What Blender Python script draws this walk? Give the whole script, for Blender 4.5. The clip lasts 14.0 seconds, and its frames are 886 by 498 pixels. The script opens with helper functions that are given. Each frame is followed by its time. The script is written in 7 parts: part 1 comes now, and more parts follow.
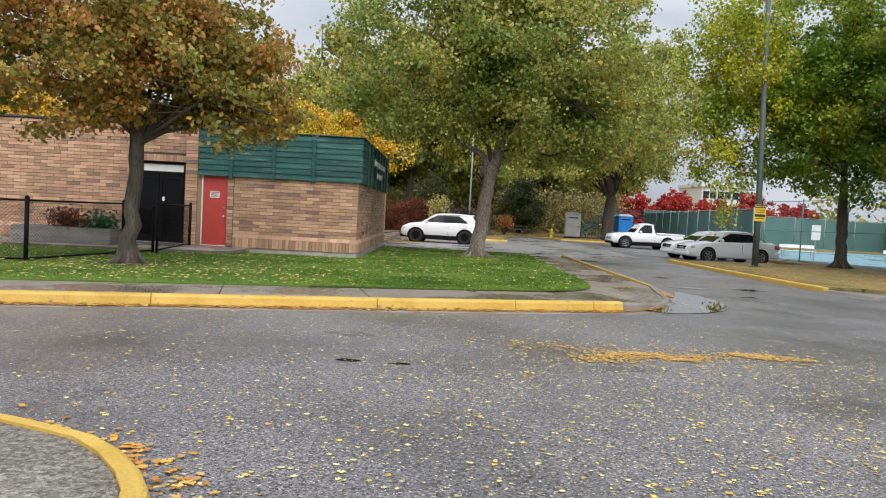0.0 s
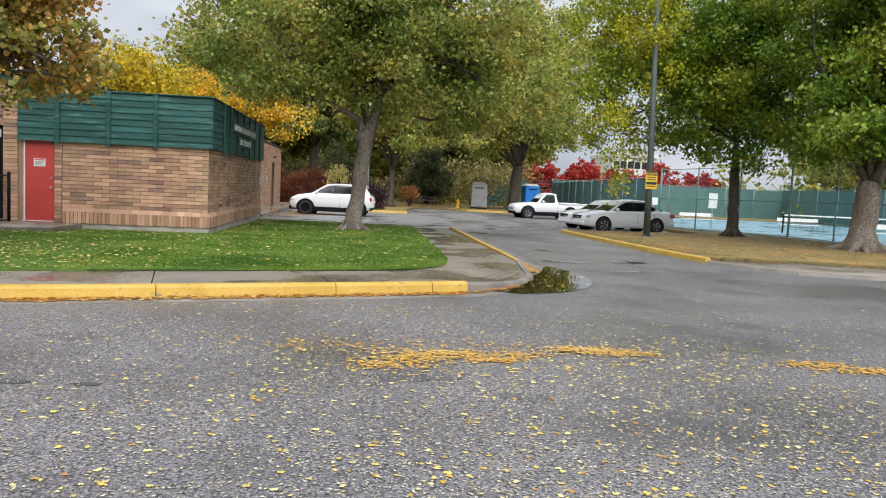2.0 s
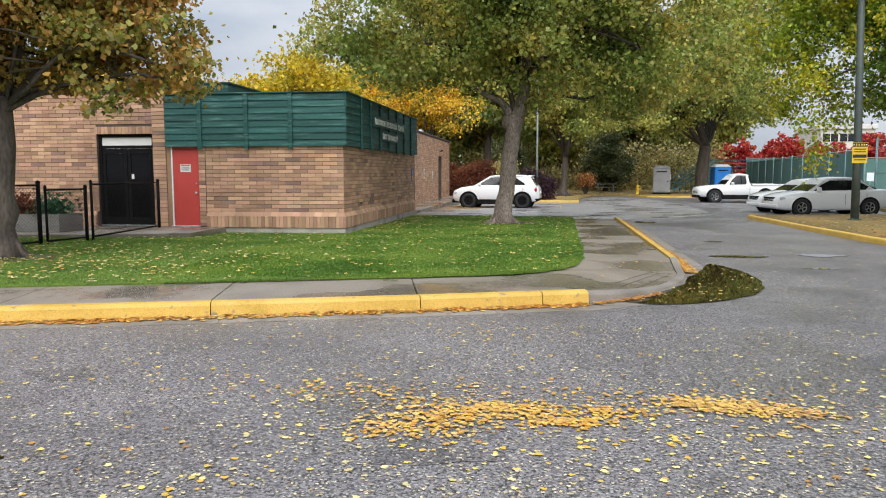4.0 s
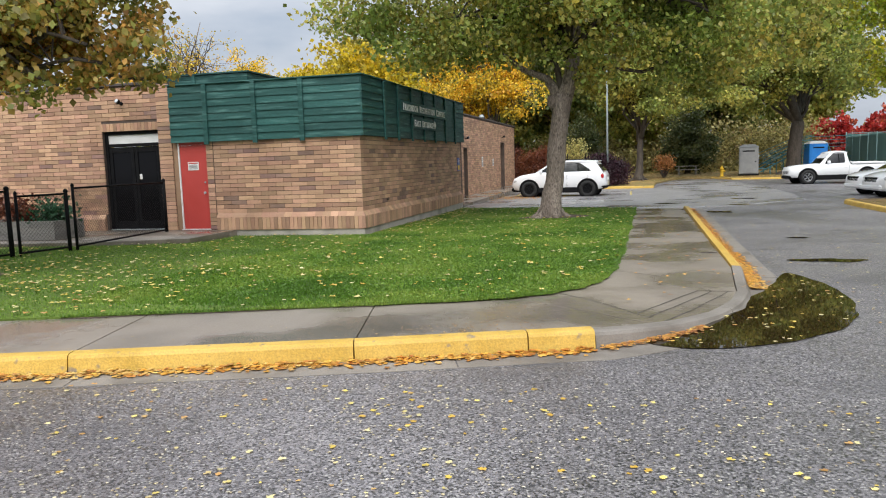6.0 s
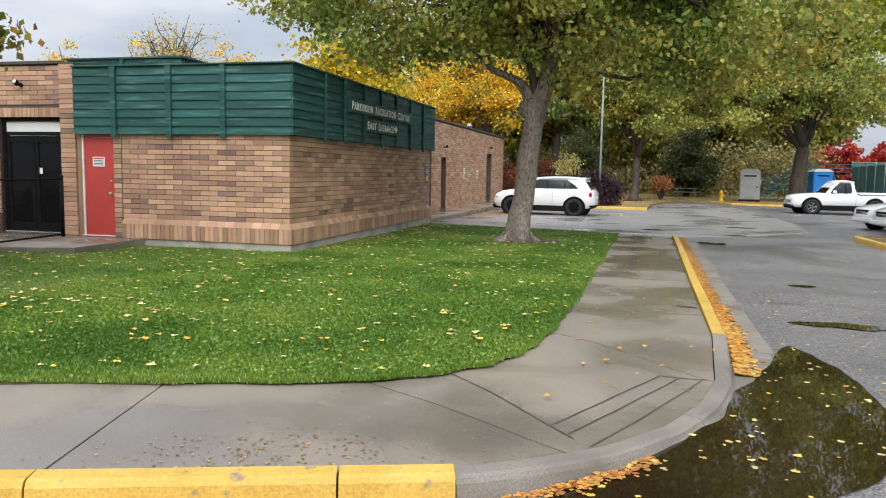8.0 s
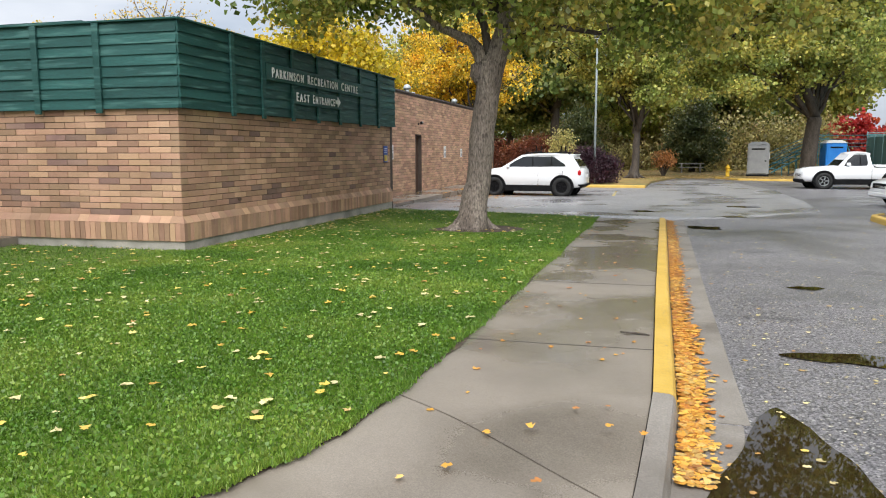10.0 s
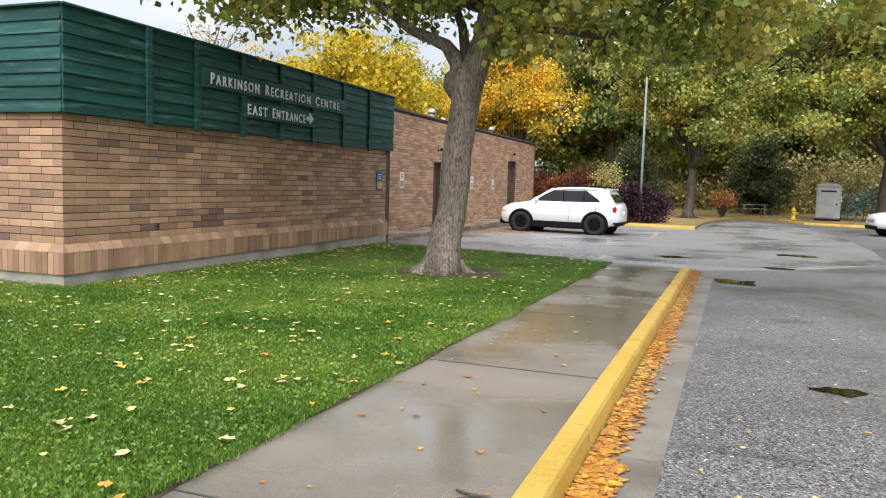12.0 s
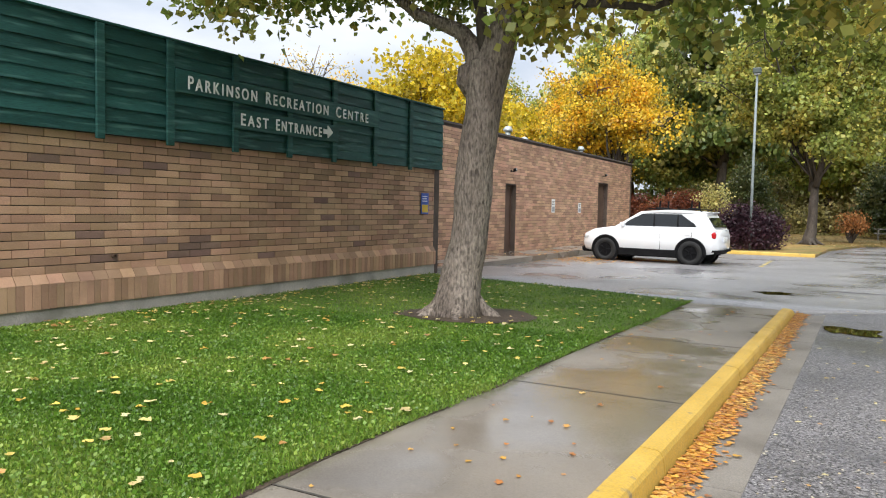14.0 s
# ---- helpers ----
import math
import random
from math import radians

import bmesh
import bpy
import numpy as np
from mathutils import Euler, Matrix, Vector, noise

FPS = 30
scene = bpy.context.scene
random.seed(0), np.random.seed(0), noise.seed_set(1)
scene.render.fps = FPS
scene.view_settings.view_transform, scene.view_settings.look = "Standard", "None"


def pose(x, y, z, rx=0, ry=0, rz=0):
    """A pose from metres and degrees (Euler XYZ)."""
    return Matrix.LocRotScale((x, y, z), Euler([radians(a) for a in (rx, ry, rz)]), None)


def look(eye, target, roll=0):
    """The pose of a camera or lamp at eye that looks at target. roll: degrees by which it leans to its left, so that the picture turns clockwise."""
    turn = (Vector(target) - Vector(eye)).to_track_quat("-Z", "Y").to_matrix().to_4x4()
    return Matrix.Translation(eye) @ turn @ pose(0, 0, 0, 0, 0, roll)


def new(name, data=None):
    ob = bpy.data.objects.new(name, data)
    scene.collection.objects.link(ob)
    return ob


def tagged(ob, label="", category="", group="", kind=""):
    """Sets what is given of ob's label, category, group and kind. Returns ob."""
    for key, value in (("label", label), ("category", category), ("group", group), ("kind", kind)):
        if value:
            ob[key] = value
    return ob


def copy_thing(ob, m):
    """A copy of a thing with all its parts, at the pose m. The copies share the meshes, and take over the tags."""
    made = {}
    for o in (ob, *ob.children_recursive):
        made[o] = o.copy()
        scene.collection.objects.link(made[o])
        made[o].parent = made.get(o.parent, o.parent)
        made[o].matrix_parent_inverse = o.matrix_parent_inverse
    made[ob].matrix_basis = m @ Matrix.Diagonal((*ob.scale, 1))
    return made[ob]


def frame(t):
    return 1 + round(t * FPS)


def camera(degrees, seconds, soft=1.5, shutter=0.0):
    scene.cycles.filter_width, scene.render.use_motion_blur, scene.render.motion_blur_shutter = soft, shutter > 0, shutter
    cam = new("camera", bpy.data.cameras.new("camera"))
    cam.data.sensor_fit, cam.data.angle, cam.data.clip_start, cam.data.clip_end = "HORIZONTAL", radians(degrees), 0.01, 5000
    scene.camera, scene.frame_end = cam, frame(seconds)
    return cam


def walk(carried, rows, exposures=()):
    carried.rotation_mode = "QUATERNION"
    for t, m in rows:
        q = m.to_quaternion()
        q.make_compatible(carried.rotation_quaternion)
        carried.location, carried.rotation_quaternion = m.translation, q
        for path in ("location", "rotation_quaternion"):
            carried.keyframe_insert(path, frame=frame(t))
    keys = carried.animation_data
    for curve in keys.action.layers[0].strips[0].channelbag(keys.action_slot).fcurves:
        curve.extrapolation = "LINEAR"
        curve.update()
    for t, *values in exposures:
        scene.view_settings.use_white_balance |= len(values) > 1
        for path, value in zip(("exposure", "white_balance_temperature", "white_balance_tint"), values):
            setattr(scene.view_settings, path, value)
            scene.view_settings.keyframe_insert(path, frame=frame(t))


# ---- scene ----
cam = camera(61.3, 14.0, 1.1)
PATH = [
    (0, (-0.3, 0.953, 1.535), (-0.281, 2.95, 1.437), 3.1),
    (0.5, (0.1, 1.477, 1.564), (0.18, 3.475, 1.56), 2.6),
    (1, (0.482, 1.987, 1.593), (0.691, 3.977, 1.605), 2.4),
    (1.5, (0.938, 2.349, 1.584), (1.194, 4.331, 1.503), 2.4),
    (2, (1.302, 2.814, 1.533), (1.532, 4.794, 1.37), 2.7),
    (2.5, (1.639, 3.252, 1.552), (1.783, 5.236, 1.345), 2.6),
    (3, (1.953, 3.712, 1.572), (1.96, 5.698, 1.342), 2.0),
    (3.5, (2.176, 4.235, 1.589), (2.052, 6.218, 1.363), 1.0),
    (4, (2.434, 4.77, 1.55), (2.165, 6.742, 1.349), -0.1),
    (4.2, (2.522, 4.991, 1.588), (2.19, 6.955, 1.404), -0.7),
    (6.3, (3.366, 7.836, 1.605), (2.854, 9.755, 1.368), -1.2),
    (6.5, (3.43, 8.114, 1.602), (2.905, 10.03, 1.371), -0.7),
    (7, (3.522, 8.84, 1.621), (3.033, 10.77, 1.425), 0.5),
    (7.5, (3.665, 9.571, 1.616), (3.184, 11.497, 1.376), 0.8),
    (8, (3.736, 10.282, 1.628), (3.25, 12.21, 1.421), 1.0),
    (8.2, (3.798, 10.591, 1.646), (3.311, 12.517, 1.418), 0.4),
    (10.3, (4.58, 13.596, 1.538), (4.063, 15.508, 1.263), -0.1),
    (10.5, (4.692, 13.902, 1.51), (4.168, 15.81, 1.22), 0.1),
    (11, (4.931, 14.675, 1.495), (4.376, 16.575, 1.21), 0.8),
    (11.5, (5.131, 15.42, 1.496), (4.537, 17.315, 1.262), 1.4),
    (12, (5.312, 16.154, 1.506), (4.634, 18.027, 1.329), 1.7),
    (12.5, (5.404, 16.923, 1.492), (4.627, 18.763, 1.371), 2.7),
    (13, (5.458, 17.672, 1.423), (4.601, 19.474, 1.28), 1.0),
    (13.5, (5.426, 18.282, 1.382), (4.461, 20.02, 1.16), 2.0),
    (14, (5.609, 18.968, 1.45), (4.657, 20.723, 1.336), 1.2),
]
walk(cam, [(t, look(eye, target, roll)) for t, eye, target, roll in PATH],
     [(0, 0.05), (3, 0.16), (6.5, 0.19), (8, 0.27), (11, 0.44), (12.5, 0.47), (14, 0.5)])

# ---- light ----
world = bpy.data.worlds.new("overcast_sky")
scene.world = world
world.use_nodes = True
wn, wl = world.node_tree.nodes, world.node_tree.links
wn.clear()
w_out = wn.new("ShaderNodeOutputWorld")
w_bg = wn.new("ShaderNodeBackground")
w_sky = wn.new("ShaderNodeTexSky")
w_sky.sky_type, w_sky.sun_disc = "NISHITA", False
w_sky.sun_elevation, w_sky.sun_rotation = radians(49), radians(165)
w_sky.dust_density = 3.0
w_bg.inputs["Strength"].default_value = 0.15
# cloud deck: broken grey and white over the blue
w_tc = wn.new("ShaderNodeTexCoord")
w_map = wn.new("ShaderNodeMapping")
w_map.inputs["Scale"].default_value = (1.0, 1.0, 3.2)
w_noise = wn.new("ShaderNodeTexNoise")
w_noise.inputs["Scale"].default_value, w_noise.inputs["Detail"].default_value = 2.6, 7.0
w_cov = wn.new("ShaderNodeValToRGB")
w_cov.color_ramp.elements[0].position, w_cov.color_ramp.elements[1].position = 0.3, 0.5
w_cov.color_ramp.elements[0].color, w_cov.color_ramp.elements[1].color = (0.72, 0.72, 0.72, 1), (1, 1, 1, 1)
w_col = wn.new("ShaderNodeValToRGB")
w_col.color_ramp.elements[0].position, w_col.color_ramp.elements[1].position = 0.35, 0.65
w_col.color_ramp.elements[0].color, w_col.color_ramp.elements[1].color = (3.7, 4.15, 4.9, 1), (6.1, 6.4, 6.9, 1)
w_mix = wn.new("ShaderNodeMixRGB")
wl.new(w_tc.outputs["Generated"], w_map.inputs["Vector"])
wl.new(w_map.outputs["Vector"], w_noise.inputs["Vector"])
wl.new(w_noise.outputs["Fac"], w_cov.inputs["Fac"])
wl.new(w_noise.outputs["Fac"], w_col.inputs["Fac"])
wl.new(w_cov.outputs["Color"], w_mix.inputs["Fac"])
wl.new(w_sky.outputs["Color"], w_mix.inputs["Color1"])
wl.new(w_col.outputs["Color"], w_mix.inputs["Color2"])
# an overcast sky grows brighter from the horizon to the zenith
w_sep = wn.new("ShaderNodeSeparateXYZ")
w_up = wn.new("ShaderNodeMapRange")
w_up.inputs["To Min"].default_value, w_up.inputs["To Max"].default_value = 0.68, 1.4
w_mul = wn.new("ShaderNodeVectorMath")
w_mul.operation = "SCALE"
wl.new(w_tc.outputs["Generated"], w_sep.inputs["Vector"])
wl.new(w_sep.outputs["Z"], w_up.inputs["Value"])
wl.new(w_mix.outputs["Color"], w_mul.inputs[0])
wl.new(w_up.outputs["Result"], w_mul.inputs["Scale"])
wl.new(w_mul.outputs["Vector"], w_bg.inputs["Color"])
wl.new(w_bg.outputs["Background"], w_out.inputs["Surface"])

sun_data = bpy.data.lights.new("sun", "SUN")
sun_data.energy, sun_data.angle, sun_data.color = 3.1, radians(60), (1.0, 0.975, 0.95)
sun = new("sun", sun_data)
sun.matrix_world = look((14, -66, 98), (0, 15, 0))


# ---- materials ----
def rgb(c):
    return (c[0], c[1], c[2], 1.0)


def surf(name, c1, c2, scale=3.0, rough=(0.7, 0.9), bump=0.2, bscale=40.0, fine=0.25, vary=0.0, island=0.0, hue=0.0,
         metal=0.0, stain=None, stain_scale=0.5, stain_at=(0.5, 0.7), wet=None, wet_scale=0.4, wet_at=(0.5, 0.6), sheen=0.5, stretch=(1, 1, 1), speck=None, deep=0.01, chips=None):
    """A procedural surface: two colours mixed by broad noise, fine grain, optional stains and damp patches, relief."""
    m = bpy.data.materials.new(name)
    m.use_nodes = True
    nd, lk = m.node_tree.nodes, m.node_tree.links
    bsdf = nd["Principled BSDF"]
    geo = nd.new("ShaderNodeNewGeometry")
    mp = nd.new("ShaderNodeMapping")
    mp.inputs["Scale"].default_value = stretch
    lk.new(geo.outputs["Position"], mp.inputs["Vector"])

    def tex(sc, detail=5.0):
        t = nd.new("ShaderNodeTexNoise")
        t.inputs["Scale"].default_value, t.inputs["Detail"].default_value = sc, detail
        lk.new(mp.outputs["Vector"], t.inputs["Vector"])
        return t

    def ramp(sock, a, b):
        r = nd.new("ShaderNodeMapRange")
        r.inputs["From Min"].default_value, r.inputs["From Max"].default_value = a, b
        lk.new(sock, r.inputs["Value"])
        return r.outputs["Result"]

    def mix(fac, a, b, blend="MIX"):
        x = nd.new("ShaderNodeMixRGB")
        x.blend_type = blend
        for sock, val in (("Fac", fac), ("Color1", a), ("Color2", b)):
            if hasattr(val, "is_linked"):
                lk.new(val, x.inputs[sock])
            else:
                x.inputs[sock].default_value = val
        return x.outputs["Color"]

    broad, grain = tex(scale), tex(bscale, 3.0)
    col = mix(ramp(broad.outputs["Fac"], 0.35, 0.65), rgb(c1), rgb(c2))
    g = ramp(grain.outputs["Fac"], 0.3, 0.7)
    gm = nd.new("ShaderNodeMapRange")
    gm.inputs["To Min"].default_value, gm.inputs["To Max"].default_value = 1 - fine, 1 + fine
    lk.new(g, gm.inputs["Value"])
    hsv = nd.new("ShaderNodeHueSaturation")
    lk.new(gm.outputs["Result"], hsv.inputs["Value"])
    lk.new(col, hsv.inputs["Color"])
    col = hsv.outputs["Color"]
    if speck:
        sp = nd.new("ShaderNodeTexVoronoi")
        sp.inputs["Scale"].default_value = speck[0]
        lk.new(mp.outputs["Vector"], sp.inputs["Vector"])
        bw = nd.new("ShaderNodeSeparateColor")
        lk.new(sp.outputs["Color"], bw.inputs["Color"])
        sm = nd.new("ShaderNodeMapRange")
        sm.inputs["From Min"].default_value, sm.inputs["From Max"].default_value = 0.0, 1.0
        sm.inputs["To Min"].default_value, sm.inputs["To Max"].default_value = 1 - speck[1], 1 + speck[1]
        lk.new(bw.outputs["Red"], sm.inputs["Value"])
        h3 = nd.new("ShaderNodeHueSaturation")
        lk.new(sm.outputs["Result"], h3.inputs["Value"])
        lk.new(col, h3.inputs["Color"])
        col = h3.outputs["Color"]
    if chips:
        ch = nd.new("ShaderNodeTexVoronoi")
        ch.inputs["Scale"].default_value = chips[0]
        lk.new(mp.outputs["Vector"], ch.inputs["Vector"])
        cb = nd.new("ShaderNodeSeparateColor")
        lk.new(ch.outputs["Color"], cb.inputs["Color"])
        near = ramp(ch.outputs["Distance"], 0.5, 0.3)
        pick = nd.new("ShaderNodeMath")
        pick.operation = "MULTIPLY"
        lk.new(ramp(cb.outputs["Green"], chips[1], chips[1] + 0.12), pick.inputs[0])
        lk.new(near, pick.inputs[1])
        col = mix(pick.outputs["Value"], col, rgb(chips[2]))
    if vary or island or hue:
        if island:
            src = geo.outputs["Random Per Island"]
            amount = island
        else:
            src = nd.new("ShaderNodeObjectInfo").outputs["Random"]
            amount = vary
        h2 = nd.new("ShaderNodeHueSaturation")
        vm = nd.new("ShaderNodeMapRange")
        vm.inputs["To Min"].default_value, vm.inputs["To Max"].default_value = 1 - amount, 1 + amount
        lk.new(src, vm.inputs["Value"])
        lk.new(vm.outputs["Result"], h2.inputs["Value"])
        if hue:
            wnz = nd.new("ShaderNodeTexWhiteNoise")
            wnz.noise_dimensions = "1D"
            lk.new(src, wnz.inputs["W"])
            hm = nd.new("ShaderNodeMapRange")
            hm.inputs["To Min"].default_value, hm.inputs["To Max"].default_value = 0.5 - hue, 0.5 + hue
            lk.new(wnz.outputs["Value"], hm.inputs["Value"])
            lk.new(hm.outputs["Result"], h2.inputs["Hue"])
        lk.new(col, h2.inputs["Color"])
        col = h2.outputs["Color"]
    if stain:
        st = tex(stain_scale, 6.0)
        col = mix(ramp(st.outputs["Fac"], *stain_at), col, rgb(stain))
    rg = nd.new("ShaderNodeMapRange")
    rg.inputs["To Min"].default_value, rg.inputs["To Max"].default_value = rough
    lk.new(g, rg.inputs["Value"])
    rough_out = rg.outputs["Result"]
    bump_node = nd.new("ShaderNodeBump")
    bump_node.inputs["Strength"].default_value, bump_node.inputs["Distance"].default_value = bump, deep
    lk.new(grain.outputs["Fac"], bump_node.inputs["Height"])
    if wet:
        wt = tex(wet_scale, 4.0)
        f = ramp(wt.outputs["Fac"], *wet_at)
        col = mix(f, col, mix(1.0, col, rgb((wet[0], wet[0], wet[0])), "MULTIPLY"))
        rough_out = mix(f, rough_out, rgb((wet[1],) * 3))
        inv = nd.new("ShaderNodeMapRange")
        inv.inputs["To Min"].default_value, inv.inputs["To Max"].default_value = bump, bump * 0.25
        lk.new(f, inv.inputs["Value"])
        lk.new(inv.outputs["Result"], bump_node.inputs["Strength"])
    lk.new(col, bsdf.inputs["Base Color"])
    lk.new(rough_out, bsdf.inputs["Roughness"])
    lk.new(bump_node.outputs["Normal"], bsdf.inputs["Normal"])
    bsdf.inputs["Metallic"].default_value = metal
    bsdf.inputs["Specular IOR Level"].default_value = sheen
    return m


def leafy(name, colours, island=0.35, clear=0.42, spread=0.5):
    """Leaf material: a ramp of colours picked leaf by leaf and by broad noise, with some light let through."""
    m = bpy.data.materials.new(name)
    m.use_nodes = True
    nd, lk = m.node_tree.nodes, m.node_tree.links
    bsdf, out = nd["Principled BSDF"], nd["Material Output"]
    geo = nd.new("ShaderNodeNewGeometry")
    nz = nd.new("ShaderNodeTexNoise")
    nz.inputs["Scale"].default_value, nz.inputs["Detail"].default_value = 0.55, 3.0
    lk.new(geo.outputs["Position"], nz.inputs["Vector"])
    mixv = nd.new("ShaderNodeMath")
    mixv.operation = "MULTIPLY_ADD"
    mixv.inputs[1].default_value = island * 2
    lk.new(geo.outputs["Random Per Island"], mixv.inputs[0])
    sh = nd.new("ShaderNodeMapRange")
    sh.inputs["From Min"].default_value, sh.inputs["From Max"].default_value = 0.3, 0.7
    sh.inputs["To Min"].default_value, sh.inputs["To Max"].default_value = -island, 1 - island
    lk.new(nz.outputs["Fac"], sh.inputs["Value"])
    lk.new(sh.outputs["Result"], mixv.inputs[2])
    cr = nd.new("ShaderNodeValToRGB")
    el = cr.color_ramp.elements
    n = len(colours)
    el[0].color, el[1].color = rgb(colours[0]), rgb(colours[-1])
    for i in range(1, n - 1):
        e = el.new(i / (n - 1))
        e.color = rgb(colours[i])
    lk.new(mixv.outputs["Value"], cr.inputs["Fac"])
    wnz = nd.new("ShaderNodeTexWhiteNoise")
    wnz.noise_dimensions = "1D"
    lk.new(geo.outputs["Random Per Island"], wnz.inputs["W"])
    vm = nd.new("ShaderNodeMapRange")
    vm.inputs["To Min"].default_value, vm.inputs["To Max"].default_value = 1 - spread, 1 + spread
    lk.new(wnz.outputs["Value"], vm.inputs["Value"])
    hv = nd.new("ShaderNodeHueSaturation")
    lk.new(vm.outputs["Result"], hv.inputs["Value"])
    lk.new(cr.outputs["Color"], hv.inputs["Color"])
    bsdf.inputs["Roughness"].default_value = 0.42
    bsdf.inputs["Specular IOR Level"].default_value = 0.5
    lk.new(hv.outputs["Color"], bsdf.inputs["Base Color"])
    tr = nd.new("ShaderNodeBsdfTranslucent")
    lk.new(hv.outputs["Color"], tr.inputs["Color"])
    ms = nd.new("ShaderNodeMixShader")
    ms.inputs["Fac"].default_value = clear
    lk.new(bsdf.outputs["BSDF"], ms.inputs[1])
    lk.new(tr.outputs["BSDF"], ms.inputs[2])
    lk.new(ms.outputs["Shader"], out.inputs["Surface"])
    return m


def gloss(name, c, rough=0.1, metal=0.0, coat=0.0, alpha=1.0):
    m = bpy.data.materials.new(name)
    m.use_nodes = True
    b = m.node_tree.nodes["Principled BSDF"]
    b.inputs["Base Color"].default_value = rgb(c)
    b.inputs["Roughness"].default_value, b.inputs["Metallic"].default_value = rough, metal
    b.inputs["Coat Weight"].default_value = coat
    b.inputs["Alpha"].default_value = alpha
    return m


ASPHALT = surf("asphalt", (0.112, 0.104, 0.108), (0.158, 0.148, 0.153), 0.5, (0.36, 0.62), 0.6, 130, 0.45, stain=(0.06, 0.057, 0.06), stain_scale=0.42, stain_at=(0.55, 0.74), wet=(0.8, 0.3), wet_scale=0.3, wet_at=(0.46, 0.62), speck=(75, 0.95), chips=(52, 0.76, (0.42, 0.405, 0.385)), deep=0.008, sheen=1.0)
CONCRETE = surf("concrete", (0.2, 0.172, 0.142), (0.282, 0.243, 0.201), 0.9, (0.36, 0.55), 0.12, 130, 0.14, vary=0.06, stain=(0.17, 0.142, 0.108), stain_scale=0.9, stain_at=(0.56, 0.8), wet=(0.76, 0.12), wet_scale=0.6, wet_at=(0.44, 0.58), speck=(170, 0.14))
GUTTER = surf("gutter_concrete", (0.185, 0.165, 0.142), (0.255, 0.23, 0.2), 1.5, (0.5, 0.7), 0.35, 90, 0.25, vary=0.05, stain=(0.115, 0.098, 0.08), stain_scale=1.3, stain_at=(0.5, 0.75))
KERB_Y = surf("yellow_kerb_paint", (0.5, 0.315, 0.05), (0.6, 0.395, 0.085), 2.5, (0.5, 0.7), 0.4, 60, 0.16, vary=0.06, stain=(0.24, 0.19, 0.12), stain_scale=9.0, stain_at=(0.64, 0.72))
FOUND = surf("foundation_concrete", (0.4, 0.37, 0.33), (0.52, 0.48, 0.43), 2, (0.75, 0.9), 0.3, 60, 0.2, stain=(0.25, 0.24, 0.2), stain_scale=1.4)
MORTAR = surf("mortar", (0.075, 0.055, 0.045), (0.11, 0.082, 0.066), 3, (0.85, 0.95), 0.4, 120, 0.2)
BRICK = surf("tan_brick", (0.415, 0.245, 0.155), (0.495, 0.306, 0.2), 1.6, (0.75, 0.9), 0.35, 110, 0.16, vary=0.3, hue=0.01, stain=(0.24, 0.15, 0.11), stain_scale=1.1, stain_at=(0.6, 0.9))
BRICK_I = surf("tan_brick_joined", (0.415, 0.245, 0.155), (0.495, 0.306, 0.2), 1.6, (0.75, 0.9), 0.35, 110, 0.16, island=0.3, hue=0.012, stain=(0.24, 0.15, 0.11), stain_scale=1.1, stain_at=(0.6, 0.9))
BRICK_D = surf("purple_brown_brick", (0.22, 0.135, 0.11), (0.3, 0.185, 0.145), 2, (0.75, 0.9), 0.35, 110, 0.16, vary=0.2, hue=0.01)
GREEN = surf("green_stained_board", (0.015, 0.066, 0.059), (0.024, 0.094, 0.084), 2.2, (0.5, 0.66), 0.5, 45, 0.3, sheen=0.3, vary=0.2, stain=(0.085, 0.195, 0.175), stain_scale=5, stain_at=(0.54, 0.76), stretch=(0.3, 0.3, 3.4))
RED = surf("red_door_paint", (0.44, 0.05, 0.04), (0.49, 0.06, 0.05), 1.5, (0.4, 0.55), 0.06, 60, 0.04)
BLACK = surf("black_metal", (0.007, 0.007, 0.008), (0.011, 0.011, 0.012), 5, (0.45, 0.65), 0.1, 80, 0.2, sheen=0.1)
ROOFING = surf("roof_felt", (0.07, 0.055, 0.05), (0.1, 0.085, 0.075), 2, (0.8, 0.95), 0.3, 60, 0.2)
BARK = surf("grey_bark", (0.195, 0.158, 0.131), (0.3, 0.252, 0.21), 3, (0.85, 0.95), 1.0, 42, 0.5, stretch=(1, 1, 0.32), stain=(0.085, 0.068, 0.056), stain_scale=26, stain_at=(0.53, 0.68), deep=0.03)
# dark trunks; on limbs this colour also holds the shade of the crown
BARK_D = surf("dark_bark_and_limb_shade", (0.055, 0.045, 0.037), (0.1, 0.082, 0.067), 4, (0.85, 0.95), 1.0, 26, 0.4, stretch=(1, 1, 0.3))
SOIL = surf("lawn_soil", (0.075, 0.122, 0.013), (0.105, 0.165, 0.02), 1.2, (0.85, 0.95), 0.6, 50, 0.4, stain=(0.13, 0.115, 0.045), stain_scale=0.8, stain_at=(0.62, 0.85))
EARTH = surf("bare_earth", (0.06, 0.042, 0.028), (0.1, 0.072, 0.05), 4, (0.9, 1.0), 0.8, 30, 0.4)
DRYGRASS = surf("leaf_strewn_grass", (0.22, 0.15, 0.055), (0.17, 0.15, 0.05), 0.5, (0.85, 0.95), 0.8, 25, 0.4, stain=(0.32, 0.19, 0.06), stain_scale=0.7, stain_at=(0.45, 0.7))
WHITE = gloss("white_car_paint", (0.88, 0.89, 0.9), 0.22, 0.0, 0.6)
GLASS_D = gloss("dark_car_glass", (0.012, 0.014, 0.016), 0.06)
RUBBER = surf("tyre_rubber", (0.015, 0.015, 0.015), (0.025, 0.025, 0.025), 8, (0.75, 0.9), 0.3, 60, 0.2)
